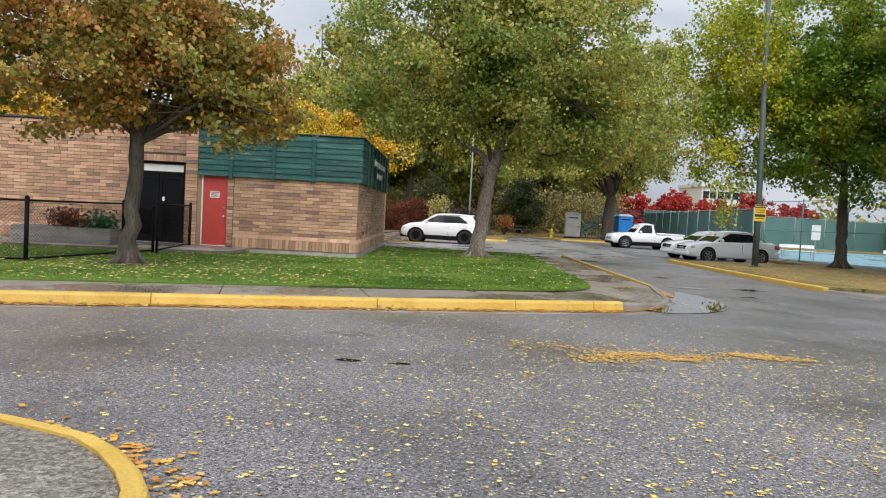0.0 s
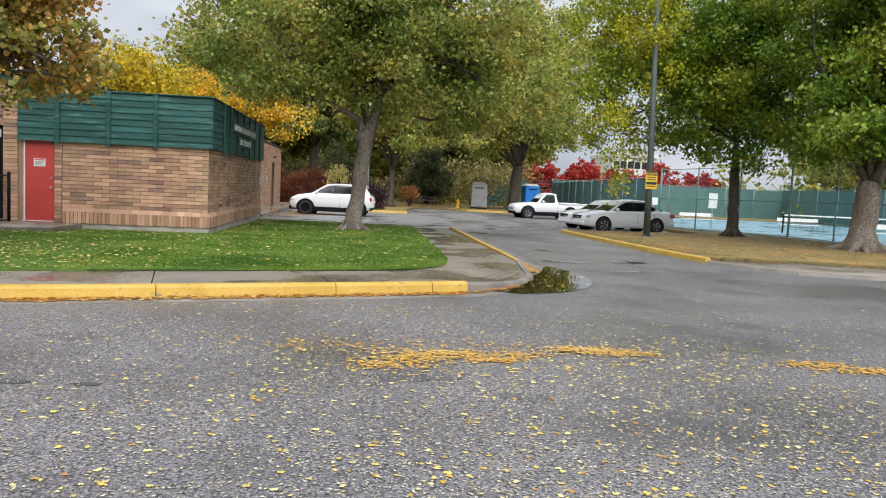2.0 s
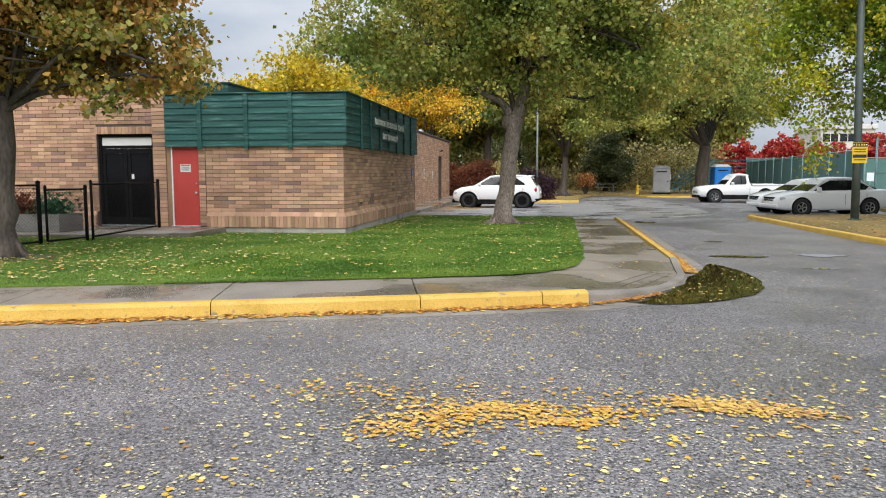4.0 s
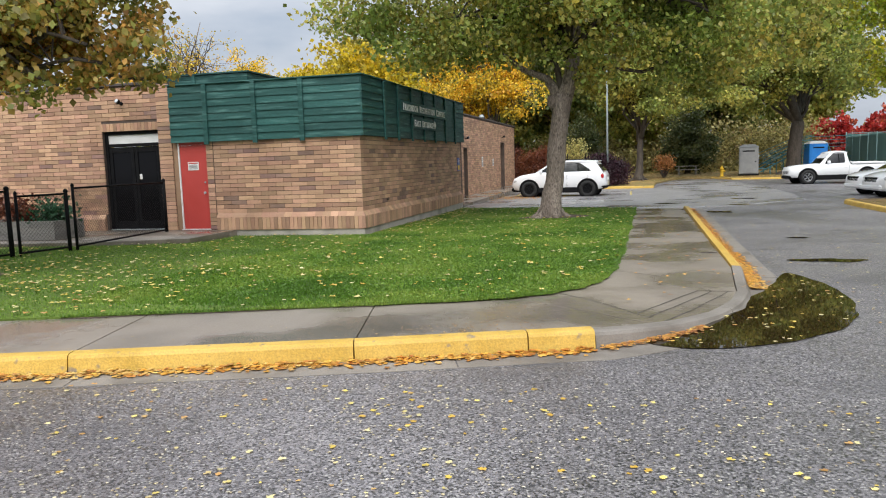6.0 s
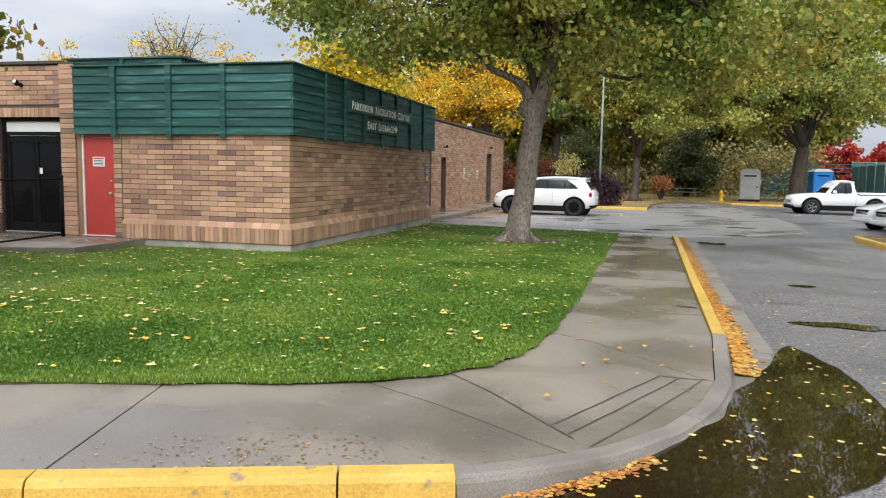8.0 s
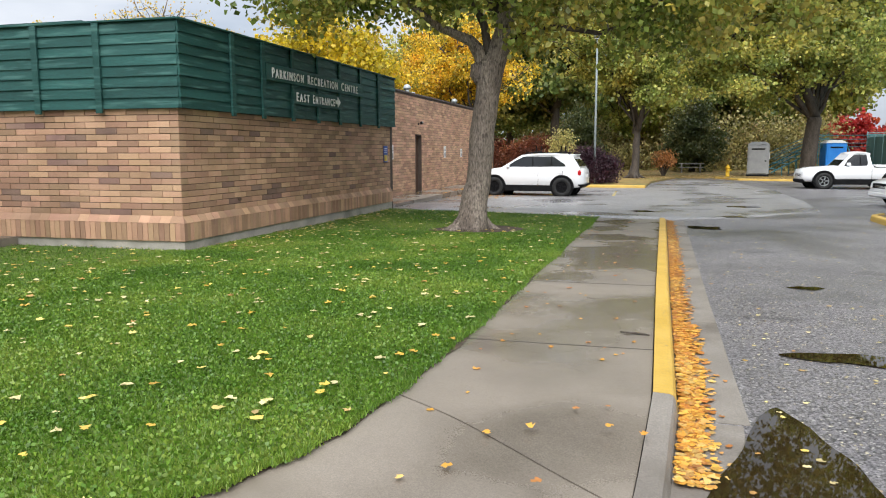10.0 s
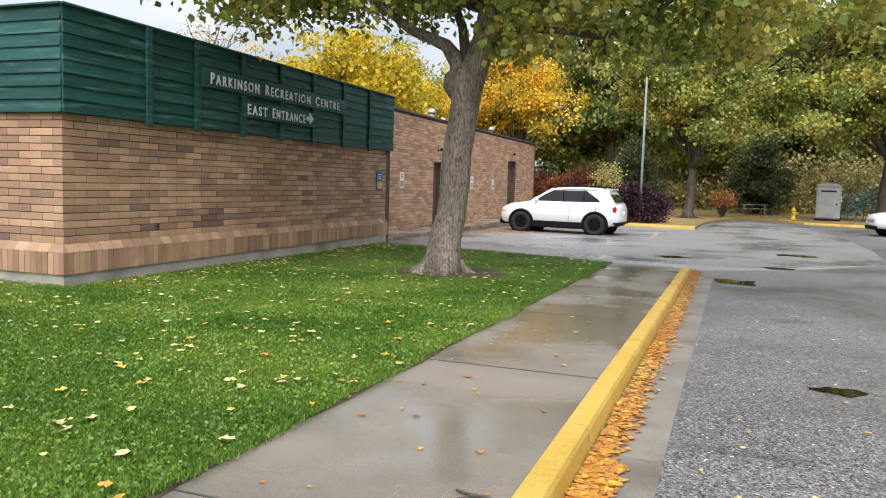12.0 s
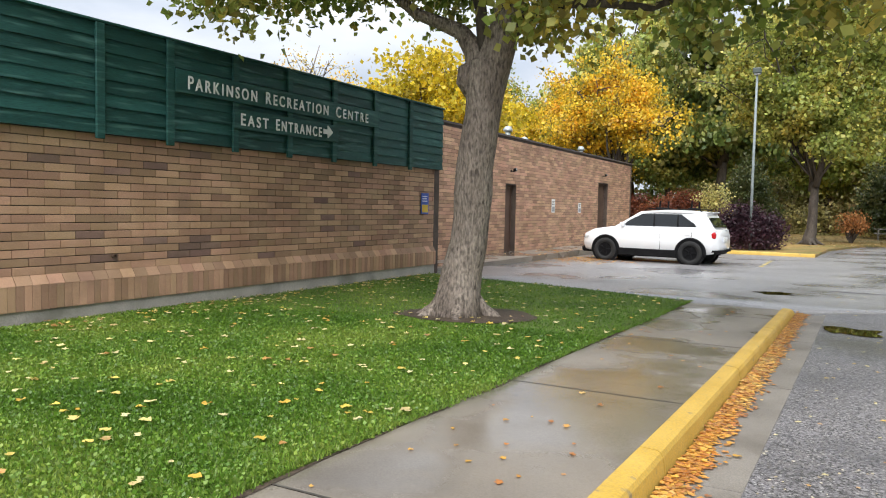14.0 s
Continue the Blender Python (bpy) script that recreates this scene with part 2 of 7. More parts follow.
TRIM = surf("black_plastic_trim", (0.01, 0.01, 0.011), (0.016, 0.016, 0.017), 5, (0.65, 0.8), 0.15, 120, 0.1, sheen=0.06)
ALLOY = gloss("alloy_rim", (0.45, 0.46, 0.47), 0.3, 0.9)
REDLAMP = gloss("red_lamp_lens", (0.5, 0.012, 0.015), 0.12, 0.0, 0.5)
CLEARLAMP = gloss("headlamp_lens", (0.6, 0.62, 0.63), 0.08, 0.2, 0.8)
GALV = surf("galvanised_steel", (0.36, 0.4, 0.4), (0.45, 0.49, 0.49), 3, (0.4, 0.6), 0.1, 40, 0.08, metal=0.4)
POLE_G = surf("grey_green_pole_paint", (0.055, 0.075, 0.068), (0.08, 0.1, 0.09), 3, (0.5, 0.7), 0.1, 40, 0.12)
LETTER_W = surf("white_sign_enamel", (0.86, 0.86, 0.85), (0.9, 0.9, 0.89), 3, (0.3, 0.45), 0.03, 60, 0.02)
WHITEP = surf("white_paint", (0.74, 0.74, 0.72), (0.82, 0.82, 0.8), 3, (0.4, 0.6), 0.05, 60, 0.04)
SIGN_Y = gloss("yellow_sign_sheet", (0.72, 0.48, 0.03), 0.4)
INK = gloss("black_ink", (0.02, 0.02, 0.02), 0.5)
WATER = gloss("puddle_water", (0.022, 0.014, 0.006), 0.02)
WATER.node_tree.nodes["Principled BSDF"].inputs["IOR"].default_value = 1.33
BLUE = surf("blue_plastic", (0.02, 0.22, 0.7), (0.03, 0.27, 0.78), 2, (0.4, 0.5), 0.05, 40, 0.05)
TEAL = surf("teal_metal_paint", (0.05, 0.2, 0.25), (0.08, 0.26, 0.3), 2, (0.5, 0.6), 0.05, 40, 0.08)
GREYBOX = surf("grey_plastic", (0.27, 0.28, 0.29), (0.33, 0.34, 0.35), 2, (0.5, 0.65), 0.08, 40, 0.08)
HYD = surf("yellow_hydrant_paint", (0.7, 0.42, 0.02), (0.75, 0.48, 0.03), 5, (0.45, 0.6), 0.1, 50, 0.06)
COURT = surf("blue_court_paint", (0.15, 0.3, 0.36), (0.2, 0.36, 0.42), 0.4, (0.45, 0.65), 0.05, 80, 0.06, wet=(0.75, 0.22), wet_scale=0.3)
SCREEN = surf("green_windscreen_fabric", (0.07, 0.165, 0.155), (0.1, 0.205, 0.195), 0.6, (0.7, 0.85), 0.1, 30, 0.1, stretch=(1, 1, 0.3))
WOOD_G = surf("weathered_grey_wood", (0.2, 0.19, 0.175), (0.3, 0.285, 0.26), 2, (0.8, 0.9), 0.4, 40, 0.2, vary=0.1, stretch=(0.4, 0.4, 3))
BUFF = surf("far_building_render", (0.6, 0.6, 0.58), (0.66, 0.66, 0.64), 1, (0.7, 0.8), 0.05, 20, 0.04)
BRONZE = surf("brown_metal_door", (0.09, 0.055, 0.04), (0.12, 0.075, 0.055), 2, (0.45, 0.6), 0.08, 40, 0.1)

L_MAPLE = leafy("maple_leaves_turning", [(0.201, 0.232, 0.048), (0.306, 0.285, 0.063), (0.444, 0.317, 0.079), (0.591, 0.327, 0.084), (0.486, 0.222, 0.069)])
L_PLANE = leafy("plane_tree_leaves", [(0.167, 0.241, 0.046), (0.241, 0.315, 0.064), (0.333, 0.371, 0.084), (0.445, 0.408, 0.102), (0.556, 0.445, 0.084)])
L_GREEN = leafy("green_leaves", [(0.102, 0.203, 0.022), (0.16, 0.276, 0.029), (0.247, 0.334, 0.036), (0.378, 0.392, 0.044)])
L_LIME = leafy("lime_yellow_leaves", [(0.199, 0.298, 0.025), (0.323, 0.397, 0.031), (0.472, 0.472, 0.037), (0.621, 0.522, 0.044)])
L_YELLOW = leafy("golden_leaves", [(0.3, 0.3, 0.05), (0.62, 0.45, 0.04), (0.8, 0.54, 0.04), (0.85, 0.6, 0.06), (0.75, 0.4, 0.04)])
L_YELLOW2 = leafy("lemon_yellow_leaves", [(0.42, 0.36, 0.03), (0.6, 0.47, 0.03), (0.7, 0.5, 0.03)])
L_WOOD = leafy("woodland_leaves", [(0.11, 0.17, 0.045), (0.18, 0.235, 0.06), (0.29, 0.3, 0.075), (0.44, 0.38, 0.1)])
L_OLIVE = leafy("olive_leaves", [(0.211, 0.269, 0.062), (0.307, 0.356, 0.081), (0.451, 0.442, 0.105), (0.576, 0.480, 0.105)])
L_UNDER = leafy("undergrowth_leaves", [(0.24, 0.22, 0.08), (0.34, 0.31, 0.12), (0.46, 0.4, 0.15), (0.3, 0.2, 0.09)])
L_CONIF = leafy("conifer_needles", [(0.05, 0.07, 0.024), (0.08, 0.105, 0.034), (0.13, 0.13, 0.045)])
L_ORANGE = leafy("orange_leaves", [(0.34, 0.15, 0.06), (0.5, 0.22, 0.08), (0.58, 0.3, 0.12)])
DRIFT_B = leafy("wet_brown_orange_leaves", [(0.62, 0.32, 0.06), (0.55, 0.25, 0.06), (0.46, 0.19, 0.055), (0.36, 0.14, 0.05), (0.66, 0.42, 0.1)], island=0.5, clear=0.1, spread=0.25)
L_PALE = leafy("straw_leaves", [(0.34, 0.33, 0.1), (0.5, 0.45, 0.15), (0.62, 0.52, 0.2), (0.4, 0.4, 0.14)])
L_RED = leafy("crimson_leaves", [(0.42, 0.035, 0.03), (0.52, 0.05, 0.05), (0.58, 0.14, 0.06)])
L_RUST = leafy("rust_red_leaves", [(0.1, 0.03, 0.018), (0.2, 0.06, 0.03), (0.3, 0.11, 0.045)])
L_PURPLE = leafy("purple_leaves", [(0.039, 0.0182, 0.026), (0.0715, 0.0286, 0.0416), (0.104, 0.0455, 0.052)])
LITTER = leafy("pale_leaf_litter", [(0.55, 0.48, 0.34), (0.68, 0.62, 0.48), (0.6, 0.5, 0.26), (0.42, 0.33, 0.2)], island=0.5, clear=0.1, spread=0.25)
FALLEN = leafy("fallen_leaves", [(0.62, 0.38, 0.06), (0.74, 0.55, 0.1), (0.78, 0.64, 0.2), (0.76, 0.66, 0.34), (0.62, 0.54, 0.26), (0.5, 0.27, 0.08)], island=0.5, clear=0.1, spread=0.25)
DRIFT_Y = leafy("yellow_leaf_drift", [(0.6, 0.3, 0.05), (0.74, 0.44, 0.08), (0.76, 0.52, 0.16), (0.5, 0.3, 0.1)], island=0.5, clear=0.1, spread=0.25)
BROWN_L = leafy("brown_leaf_litter", [(0.2, 0.11, 0.04), (0.32, 0.19, 0.065), (0.45, 0.28, 0.1), (0.5, 0.36, 0.14)], island=0.5, clear=0.1, spread=0.25)
PEBBLE = surf("pebbly_paving", (0.25, 0.225, 0.195), (0.32, 0.29, 0.25), 1.2, (0.6, 0.8), 0.9, 60, 0.4, speck=(42, 0.5))
PATCH = surf("dark_asphalt_patch", (0.086, 0.08, 0.083), (0.118, 0.11, 0.114), 1.5, (0.34, 0.6), 0.6, 130, 0.45, speck=(75, 0.85), chips=(52, 0.8, (0.33, 0.315, 0.3)), deep=0.008, sheen=0.9)
DRIFT = leafy("orange_leaf_drift", [(0.46, 0.17, 0.03), (0.64, 0.31, 0.045), (0.72, 0.42, 0.08), (0.42, 0.15, 0.04), (0.66, 0.44, 0.14)], island=0.5, clear=0.1, spread=0.32)
GRASS = leafy("grass_blades", [(0.066, 0.15, 0.013), (0.104, 0.214, 0.021), (0.172, 0.286, 0.036), (0.255, 0.335, 0.055)], island=0.35, clear=0.3, spread=0.35)


# ---- mesh helpers ----
class Shape:
    """Collects vertices and faces for one mesh."""

    def __init__(self):
        self.v, self.f = [], []

    def add(self, verts, faces):
        n = len(self.v)
        self.v.extend(tuple(p) for p in verts)
        self.f.extend(tuple(i + n for i in q) for q in faces)
        return self

    def box(self, a, b, m=None):
        x0, y0, z0 = a
        x1, y1, z1 = b
        p = [(x0, y0, z0), (x1, y0, z0), (x1, y1, z0), (x0, y1, z0), (x0, y0, z1), (x1, y0, z1), (x1, y1, z1), (x0, y1, z1)]
        if m is not None:
            p = [m @ Vector(q) for q in p]
        return self.add(p, [(0, 3, 2, 1), (4, 5, 6, 7), (0, 1, 5, 4), (1, 2, 6, 5), (2, 3, 7, 6), (3, 0, 4, 7)])

    def chamfer(self, a, b, c=0.01, m=None):
        """A box with its edges cut at 45 degrees."""
        (x0, y0, z0), (x1, y1, z1) = a, b
        p, idx = [], {}
        for i, x in enumerate((x0, x1)):
            for j, y in enumerate((y0, y1)):
                for k, z in enumerate((z0, z1)):
                    sx, sy, sz = (c, -c)[i], (c, -c)[j], (c, -c)[k]
                    for ax, q in enumerate(((x, y + sy, z + sz), (x + sx, y, z + sz), (x + sx, y + sy, z))):
                        idx[i, j, k, ax] = len(p)
                        p.append(q)
        f = []
        for ax in range(3):
            for s in (0, 1):
                loop = [(0, 0), (1, 0), (1, 1), (0, 1)]
                q = []
                for u, w in loop:
                    key = [0, 0, 0]
                    key[ax], key[(ax + 1) % 3], key[(ax + 2) % 3] = s, u, w
                    q.append(idx[key[0], key[1], key[2], ax])
                f.append(tuple(q if s else q[::-1]))
        for ax in range(3):
            b1, b2 = (ax + 1) % 3, (ax + 2) % 3
            for u in (0, 1):
                for w in (0, 1):
                    k0, k1 = [0, 0, 0], [0, 0, 0]
                    k0[b1] = k1[b1] = u
                    k0[b2] = k1[b2] = w
                    k1[ax] = 1
                    q = [idx[(*k0, b1)], idx[(*k1, b1)], idx[(*k1, b2)], idx[(*k0, b2)]]
                    f.append(tuple(q if u == w else q[::-1]))
        for i in (0, 1):
            for j in (0, 1):
                for k in (0, 1):
                    q = [idx[i, j, k, 0], idx[i, j, k, 1], idx[i, j, k, 2]]
                    f.append(tuple(q if (i + j + k) % 2 else q[::-1]))
        if m is not None:
            p = [m @ Vector(q) for q in p]
        return self.add(p, f)

    def tube(self, pts, radii, n=8, cap=True):
        pts = [Vector(p) for p in pts]
        base, prev = len(self.v), None
        verts, faces = [], []
        for i, p in enumerate(pts):
            d = (pts[min(i + 1, len(pts) - 1)] - pts[max(i - 1, 0)]).normalized()
            if prev is None:
                ref = Vector((1, 0, 0)) if abs(d.x) < 0.9 else Vector((0, 1, 0))
                u = d.cross(ref).normalized()
            else:
                u = (prev - d * prev.dot(d)).normalized()
            prev = u
            w = d.cross(u)
            r = radii[i] if hasattr(radii, "__len__") else radii
            for k in range(n):
                a = 2 * math.pi * k / n
                verts.append(p + (u * math.cos(a) + w * math.sin(a)) * r)
        for i in range(len(pts) - 1):
            for k in range(n):
                faces.append((i * n + k, i * n + (k + 1) % n, (i + 1) * n + (k + 1) % n, (i + 1) * n + k))
        if cap:
            faces.append(tuple(range(n))[::-1])
            faces.append(tuple((len(pts) - 1) * n + k for k in range(n)))
        return self.add(verts, faces)

    def prism(self, poly, z0, z1):
        """Upright prism; z0 and z1 are numbers or functions of x, y."""
        lo = z0 if callable(z0) else (lambda x, y: z0)
        hi = z1 if callable(z1) else (lambda x, y: z1)
        n = len(poly)
        v = [(x, y, lo(x, y)) for x, y in poly] + [(x, y, hi(x, y)) for x, y in poly]
        f = [tuple(range(n))[::-1], tuple(range(n, 2 * n))]
        f += [(i, (i + 1) % n, n + (i + 1) % n, n + i) for i in range(n)]
        return self.add(v, f)

    def sweep(self, path, profile):
        """Extrude a closed profile of (offset to the right of the way, height) along a path of (x, y, z)."""
        pts = [Vector(p) for p in path]
        n, verts, faces = len(profile), [], []
        for i, p in enumerate(pts):
            d = (pts[min(i + 1, len(pts) - 1)] - pts[max(i - 1, 0)])
            d = Vector((d.x, d.y, 0)).normalized()
            r = Vector((d.y, -d.x, 0))
            for o, h in profile:
                verts.append(p + r * o + Vector((0, 0, h)))
        for i in range(len(pts) - 1):
            for k in range(n):
                faces.append((i * n + k, i * n + (k + 1) % n, (i + 1) * n + (k + 1) % n, (i + 1) * n + k))
        faces.append(tuple(range(n))[::-1])
        faces.append(tuple((len(pts) - 1) * n + k for k in range(n)))
        return self.add(verts, faces)

    def lathe(self, prof, n=20, m=None):
        """Turn (radius, height) pairs about z."""
        v, f = [], []
        for r, z in prof:
            for k in range(n):
                a = 2 * math.pi * k / n
                v.append((r * math.cos(a), r * math.sin(a), z))
        for i in range(len(prof) - 1):
            for k in range(n):
                f.append((i * n + k, i * n + (k + 1) % n, (i + 1) * n + (k + 1) % n, (i + 1) * n + k))
        f.append(tuple(range(n))[::-1])
        f.append(tuple((len(prof) - 1) * n + k for k in range(n)))
        if m is not None:
            v = [m @ Vector(q) for q in v]
        return self.add(v, f)

    def mesh(self, name, material, smooth=False):
        me = bpy.data.meshes.new(name)
        me.from_pydata([tuple(p) for p in self.v], [], self.f)
        me.materials.append(material)
        if smooth:
            me.polygons.foreach_set("use_smooth", [True] * len(me.polygons))
        me.update()
        return me


def fix(me):
    """Make the normals of a mesh point outwards."""
    bm = bmesh.new()
    bm.from_mesh(me)
    bmesh.ops.recalc_face_normals(bm, faces=bm.faces)
    bm.to_mesh(me)
    bm.free()
    return me


def part(name, shape, material, parent, label="", smooth=False):
    me = shape if isinstance(shape, bpy.types.Mesh) else fix(shape.mesh(name, material, smooth))
    ob = new(name, me)
    ob.parent = parent
    if label:
        ob["label"] = label
    return ob


def thing(name, m, label, category, group="", kind=""):
    ob = new(name)
    ob.empty_display_size = 0.2
    ob.matrix_world = m
    return tagged(ob, label, category, group, kind)


def solo(name, shape, material, label, category, kind="", smooth=False, group=""):
    me = shape if isinstance(shape, bpy.types.Mesh) else fix(shape.mesh(name, material, smooth))
    return tagged(new(name, me), label, category, group, kind)


def lerp(a, b, t):
    return a + (b - a) * t


def interp(x, xs, ys):
    return float(np.interp(x, xs, ys))


def g(y):
    """Height of the asphalt: level at the street, falling gently towards the back of the lot."""
    return interp(y, [15, 33, 44, 60, 75], [0, -0.075, -0.225, -0.26, -0.29])


def pave(y):
    """Height of the footway, which dips to meet the lot."""
    return interp(y, [-50, 17, 31.5, 60], [0.13, 0.13, -0.03, -0.03])


def lawn_z(x, y):
    """The lawn falls from the footway towards the foot of the walls."""
    far = min(1.0, max(x + 2.6, 23.6 - y, 0.0) / 4.5)
    far = far * far * (3 - 2 * far)
    return lerp(interp(y, [23.6, 33.7], [-0.005, -0.06]), pave(y) + 0.02, far)


# ---- ground ----
KERB = [(-30.0, 4.6), (-14.0, 8.75), (-6.1, 10.95), (-1.15, 12.36), (1.05, 13.03), (2.97, 13.68)]
CORNER = [(2.97, 13.68), (3.35, 13.98), (3.75, 14.4), (4.1, 14.93), (4.38, 15.55), (4.57, 16.3), (4.67, 17.65)]
SIDE = [(4.67, 17.65), (4.74, 21.5), (4.81, 24.6), (4.89, 28.0), (4.96, 31.4)]
LAWN = [(-30.0, 6.7), (-14.0, 10.55), (-6.1, 12.72), (-2.44, 13.78), (0.6, 14.68), (1.7, 15.05), (2.3, 15.4), (2.72, 15.9), (2.96, 16.6),
        (3.07, 18.0), (3.15, 20.9), (3.26, 26.0), (3.39, 31.6)]


def corner_dip(x, y):
    """How far the footway sinks towards the dropped kerb at the corner."""
    best, walked, total = (9.0, 0.0), 0.0, 0.0
    for (x0, y0), (x1, y1) in zip(CORNER, CORNER[1:]):
        l = math.hypot(x1 - x0, y1 - y0)
        t = min(1.0, max(0.0, ((x - x0) * (x1 - x0) + (y - y0) * (y1 - y0)) / (l * l)))
        best = min(best, (math.hypot(x - x0 - t * (x1 - x0), y - y0 - t * (y1 - y0)), walked + t * l))
        walked += l
    away = min(1.0, max(0.0, (best[0] - 0.15) / 1.2))
    away = 1 - away * away * (3 - 2 * away)
    return 0.105 * away * interp(best[1] / walked, [0.0, 0.22, 0.4, 0.62, 0.8, 1.0], [0.0, 0.55, 0.9, 1.0, 0.8, 0.0])


def walk_z(x, y):
    return pave(y) - corner_dip(x, y)


def along(path, d):
    """Point and direction at distance d along a plan polyline."""
    for (x0, y0), (x1, y1) in zip(path, path[1:]):
        s = math.hypot(x1 - x0, y1 - y0)
        if d <= s or (x1, y1) == path[-1]:
            t = d / s
            return (lerp(x0, x1, t), lerp(y0, y1, t)), ((x1 - x0) / s, (y1 - y0) / s)
        d -= s


def ground_sheet():
    s = Shape()
    ys = [-600, -60, 0, 15, 33, 44, 60, 75, 120, 700]
    xs = [-700, -60, -20, 0, 20, 60, 700]
    v = [(x, y, g(y)) for y in ys for x in xs]
    n = len(xs)
    f = [(j * n + i, j * n + i + 1, (j + 1) * n + i + 1, (j + 1) * n + i) for j in range(len(ys) - 1) for i in range(n - 1)]
    solo("ground", s.add(v, f), ASPHALT, "damp grey worn asphalt of the street and parking lot", "ground", "structure")


ground_sheet()


# ---- footway, kerbs, lawn ----
def kerb_run(name, path, material, label, height_fn, pieces):
    """Kerbstones along a plan path, cut at the given distances; each stone is a part."""
    top = thing(name, pose(0, 0, 0), label, "kerb", kind="structure")
    total = sum(math.hypot(b[0] - a[0], b[1] - a[1]) for a, b in zip(path, path[1:]))
    cuts = [c for c in pieces if 0 <= c < total] + [total]
    for a, b in zip(cuts, cuts[1:]):
        a2, b2 = a + 0.006, b - 0.006
        steps = max(2, int((b2 - a2) / 0.3) + 1)
        pts = []
        for i in range(steps):
            (x, y), _ = along(path, lerp(a2, b2, i / (steps - 1)))
            pts.append((x, y, 0))
        s = Shape()
        verts, faces, n = [], [], 7
        for i, p in enumerate(pts):
            q0, q1 = pts[max(i - 1, 0)], pts[min(i + 1, steps - 1)]
            d = Vector((q1[0] - q0[0], q1[1] - q0[1], 0)).normalized()
            left = Vector((-d.y, d.x, 0))
            top_z, low = height_fn(p[0], p[1]), g(p[1]) - 0.1
            w = 0.004 * noise.noise(Vector((p[0] * 3, p[1] * 3, 0)))
            for o, h in ((0, low), (0.0, g(p[1])), (0.018 + w, top_z - 0.035), (0.032, top_z - 0.01), (0.055, top_z), (0.15, top_z + 0.004), (0.15, low)):
                verts.append(Vector((p[0], p[1], h)) + left * o)
        for i in range(steps - 1):
            for k in range(n):
                faces.append((i * n + k, i * n + (k + 1) % n, (i + 1) * n + (k + 1) % n, (i + 1) * n + k))
        faces.append(tuple(range(n))[::-1])
        faces.append(tuple((steps - 1) * n + k for k in range(n)))
        part("kerbstone", s.add(verts, faces), material, top)
    return top


def gutter_run(name, path, width, label, step=3.0):
    top = thing(name, pose(0, 0, 0), label, "gutter", kind="structure")
    total = sum(math.hypot(b[0] - a[0], b[1] - a[1]) for a, b in zip(path, path[1:]))
    d = 0.0
    while d < total - 0.1:
        e = min(d + step, total)
        steps = max(2, int((e - d) / 0.15) + 1)
        pts = [along(path, lerp(d + 0.006, e - 0.006, i / (steps - 1)))[0] for i in range(steps)]
        pts = [(x, y, g(y)) for x, y in pts]
        part("gutter_slab", Shape().sweep(pts, [(0.0, -0.1), (0.0, 0.002), (width * 0.5, 0.003), (width, 0.005), (width, -0.1)]), GUTTER, top)
        d = e


kerb_top = lambda x, y: 0.16
cut0 = sum(math.hypot(b[0] - a[0], b[1] - a[1]) for a, b in zip(KERB[:4], KERB[1:4]))
kerb_run("kerb_street", KERB, KERB_Y, "chipped yellow painted concrete kerb along the street", kerb_top,
         [0.0] + [cut0 - 3.25 * k for k in range(11, 0, -1)] + [cut0, cut0 + 2.3, cut0 + 3.75])
kerb_run("kerb_corner", CORNER, GUTTER, "bare grey rounded concrete kerb at the corner", lambda x, y: 0.145 - corner_dip(x, y), [0.0, 2.1])
kerb_run("kerb_side", SIDE, KERB_Y, "worn yellow painted kerb beside the footway", lambda x, y: interp(y, [17.65, 20, 31.0, 31.4], [0.145, 0.14, 0.06, -0.02]), [0.0, 2.75, 5.5, 8.25, 11.0])
gutter_run("gutter_street", KERB + CORNER[1:], 0.36, "damp concrete gutter strip along the street and round the corner")
gutter_run("gutter_side", SIDE, 0.4, "concrete gutter strip beside the side kerb", 2.75)


def fill_grid(name, poly, zfn, material, label, category, cell=0.5, low=None):
    """A sheet over a plan polygon, cut into cells so that it can follow the ground."""
    bm = bmesh.new()
    vs = [bm.verts.new((x, y, 0)) for x, y in poly]
    bm.faces.new(vs)
    x0, x1 = min(p[0] for p in poly), max(p[0] for p in poly)
    y0, y1 = min(p[1] for p in poly), max(p[1] for p in poly)
    for lo, hi, ax in ((x0, x1, 0), (y0, y1, 1)):
        k = lo + cell
        while k < hi:
            co, no = [0, 0, 0], [0, 0, 0]
            co[ax], no[ax] = k, 1
            bmesh.ops.bisect_plane(bm, geom=bm.verts[:] + bm.edges[:] + bm.faces[:], plane_co=co, plane_no=no)
            k += cell
    rim = [e for e in bm.edges if e.is_boundary]
    for v in bm.verts:
        v.co.z = zfn(v.co.x, v.co.y)
    ret = bmesh.ops.extrude_edge_only(bm, edges=rim)
    for v in ret["geom"]:
        if isinstance(v, bmesh.types.BMVert):
            v.co.z = g(v.co.y) - 0.12
    bmesh.ops.recalc_face_normals(bm, faces=bm.faces)
    me = bpy.data.meshes.new(name)
    bm.to_mesh(me)
    bm.free()
    me.materials.append(material)
    me.polygons.foreach_set("use_smooth", [abs(p.normal.z) > 0.6 for p in me.polygons])
    ob = new(name, me)
    return tagged(ob, label, category, kind="structure")


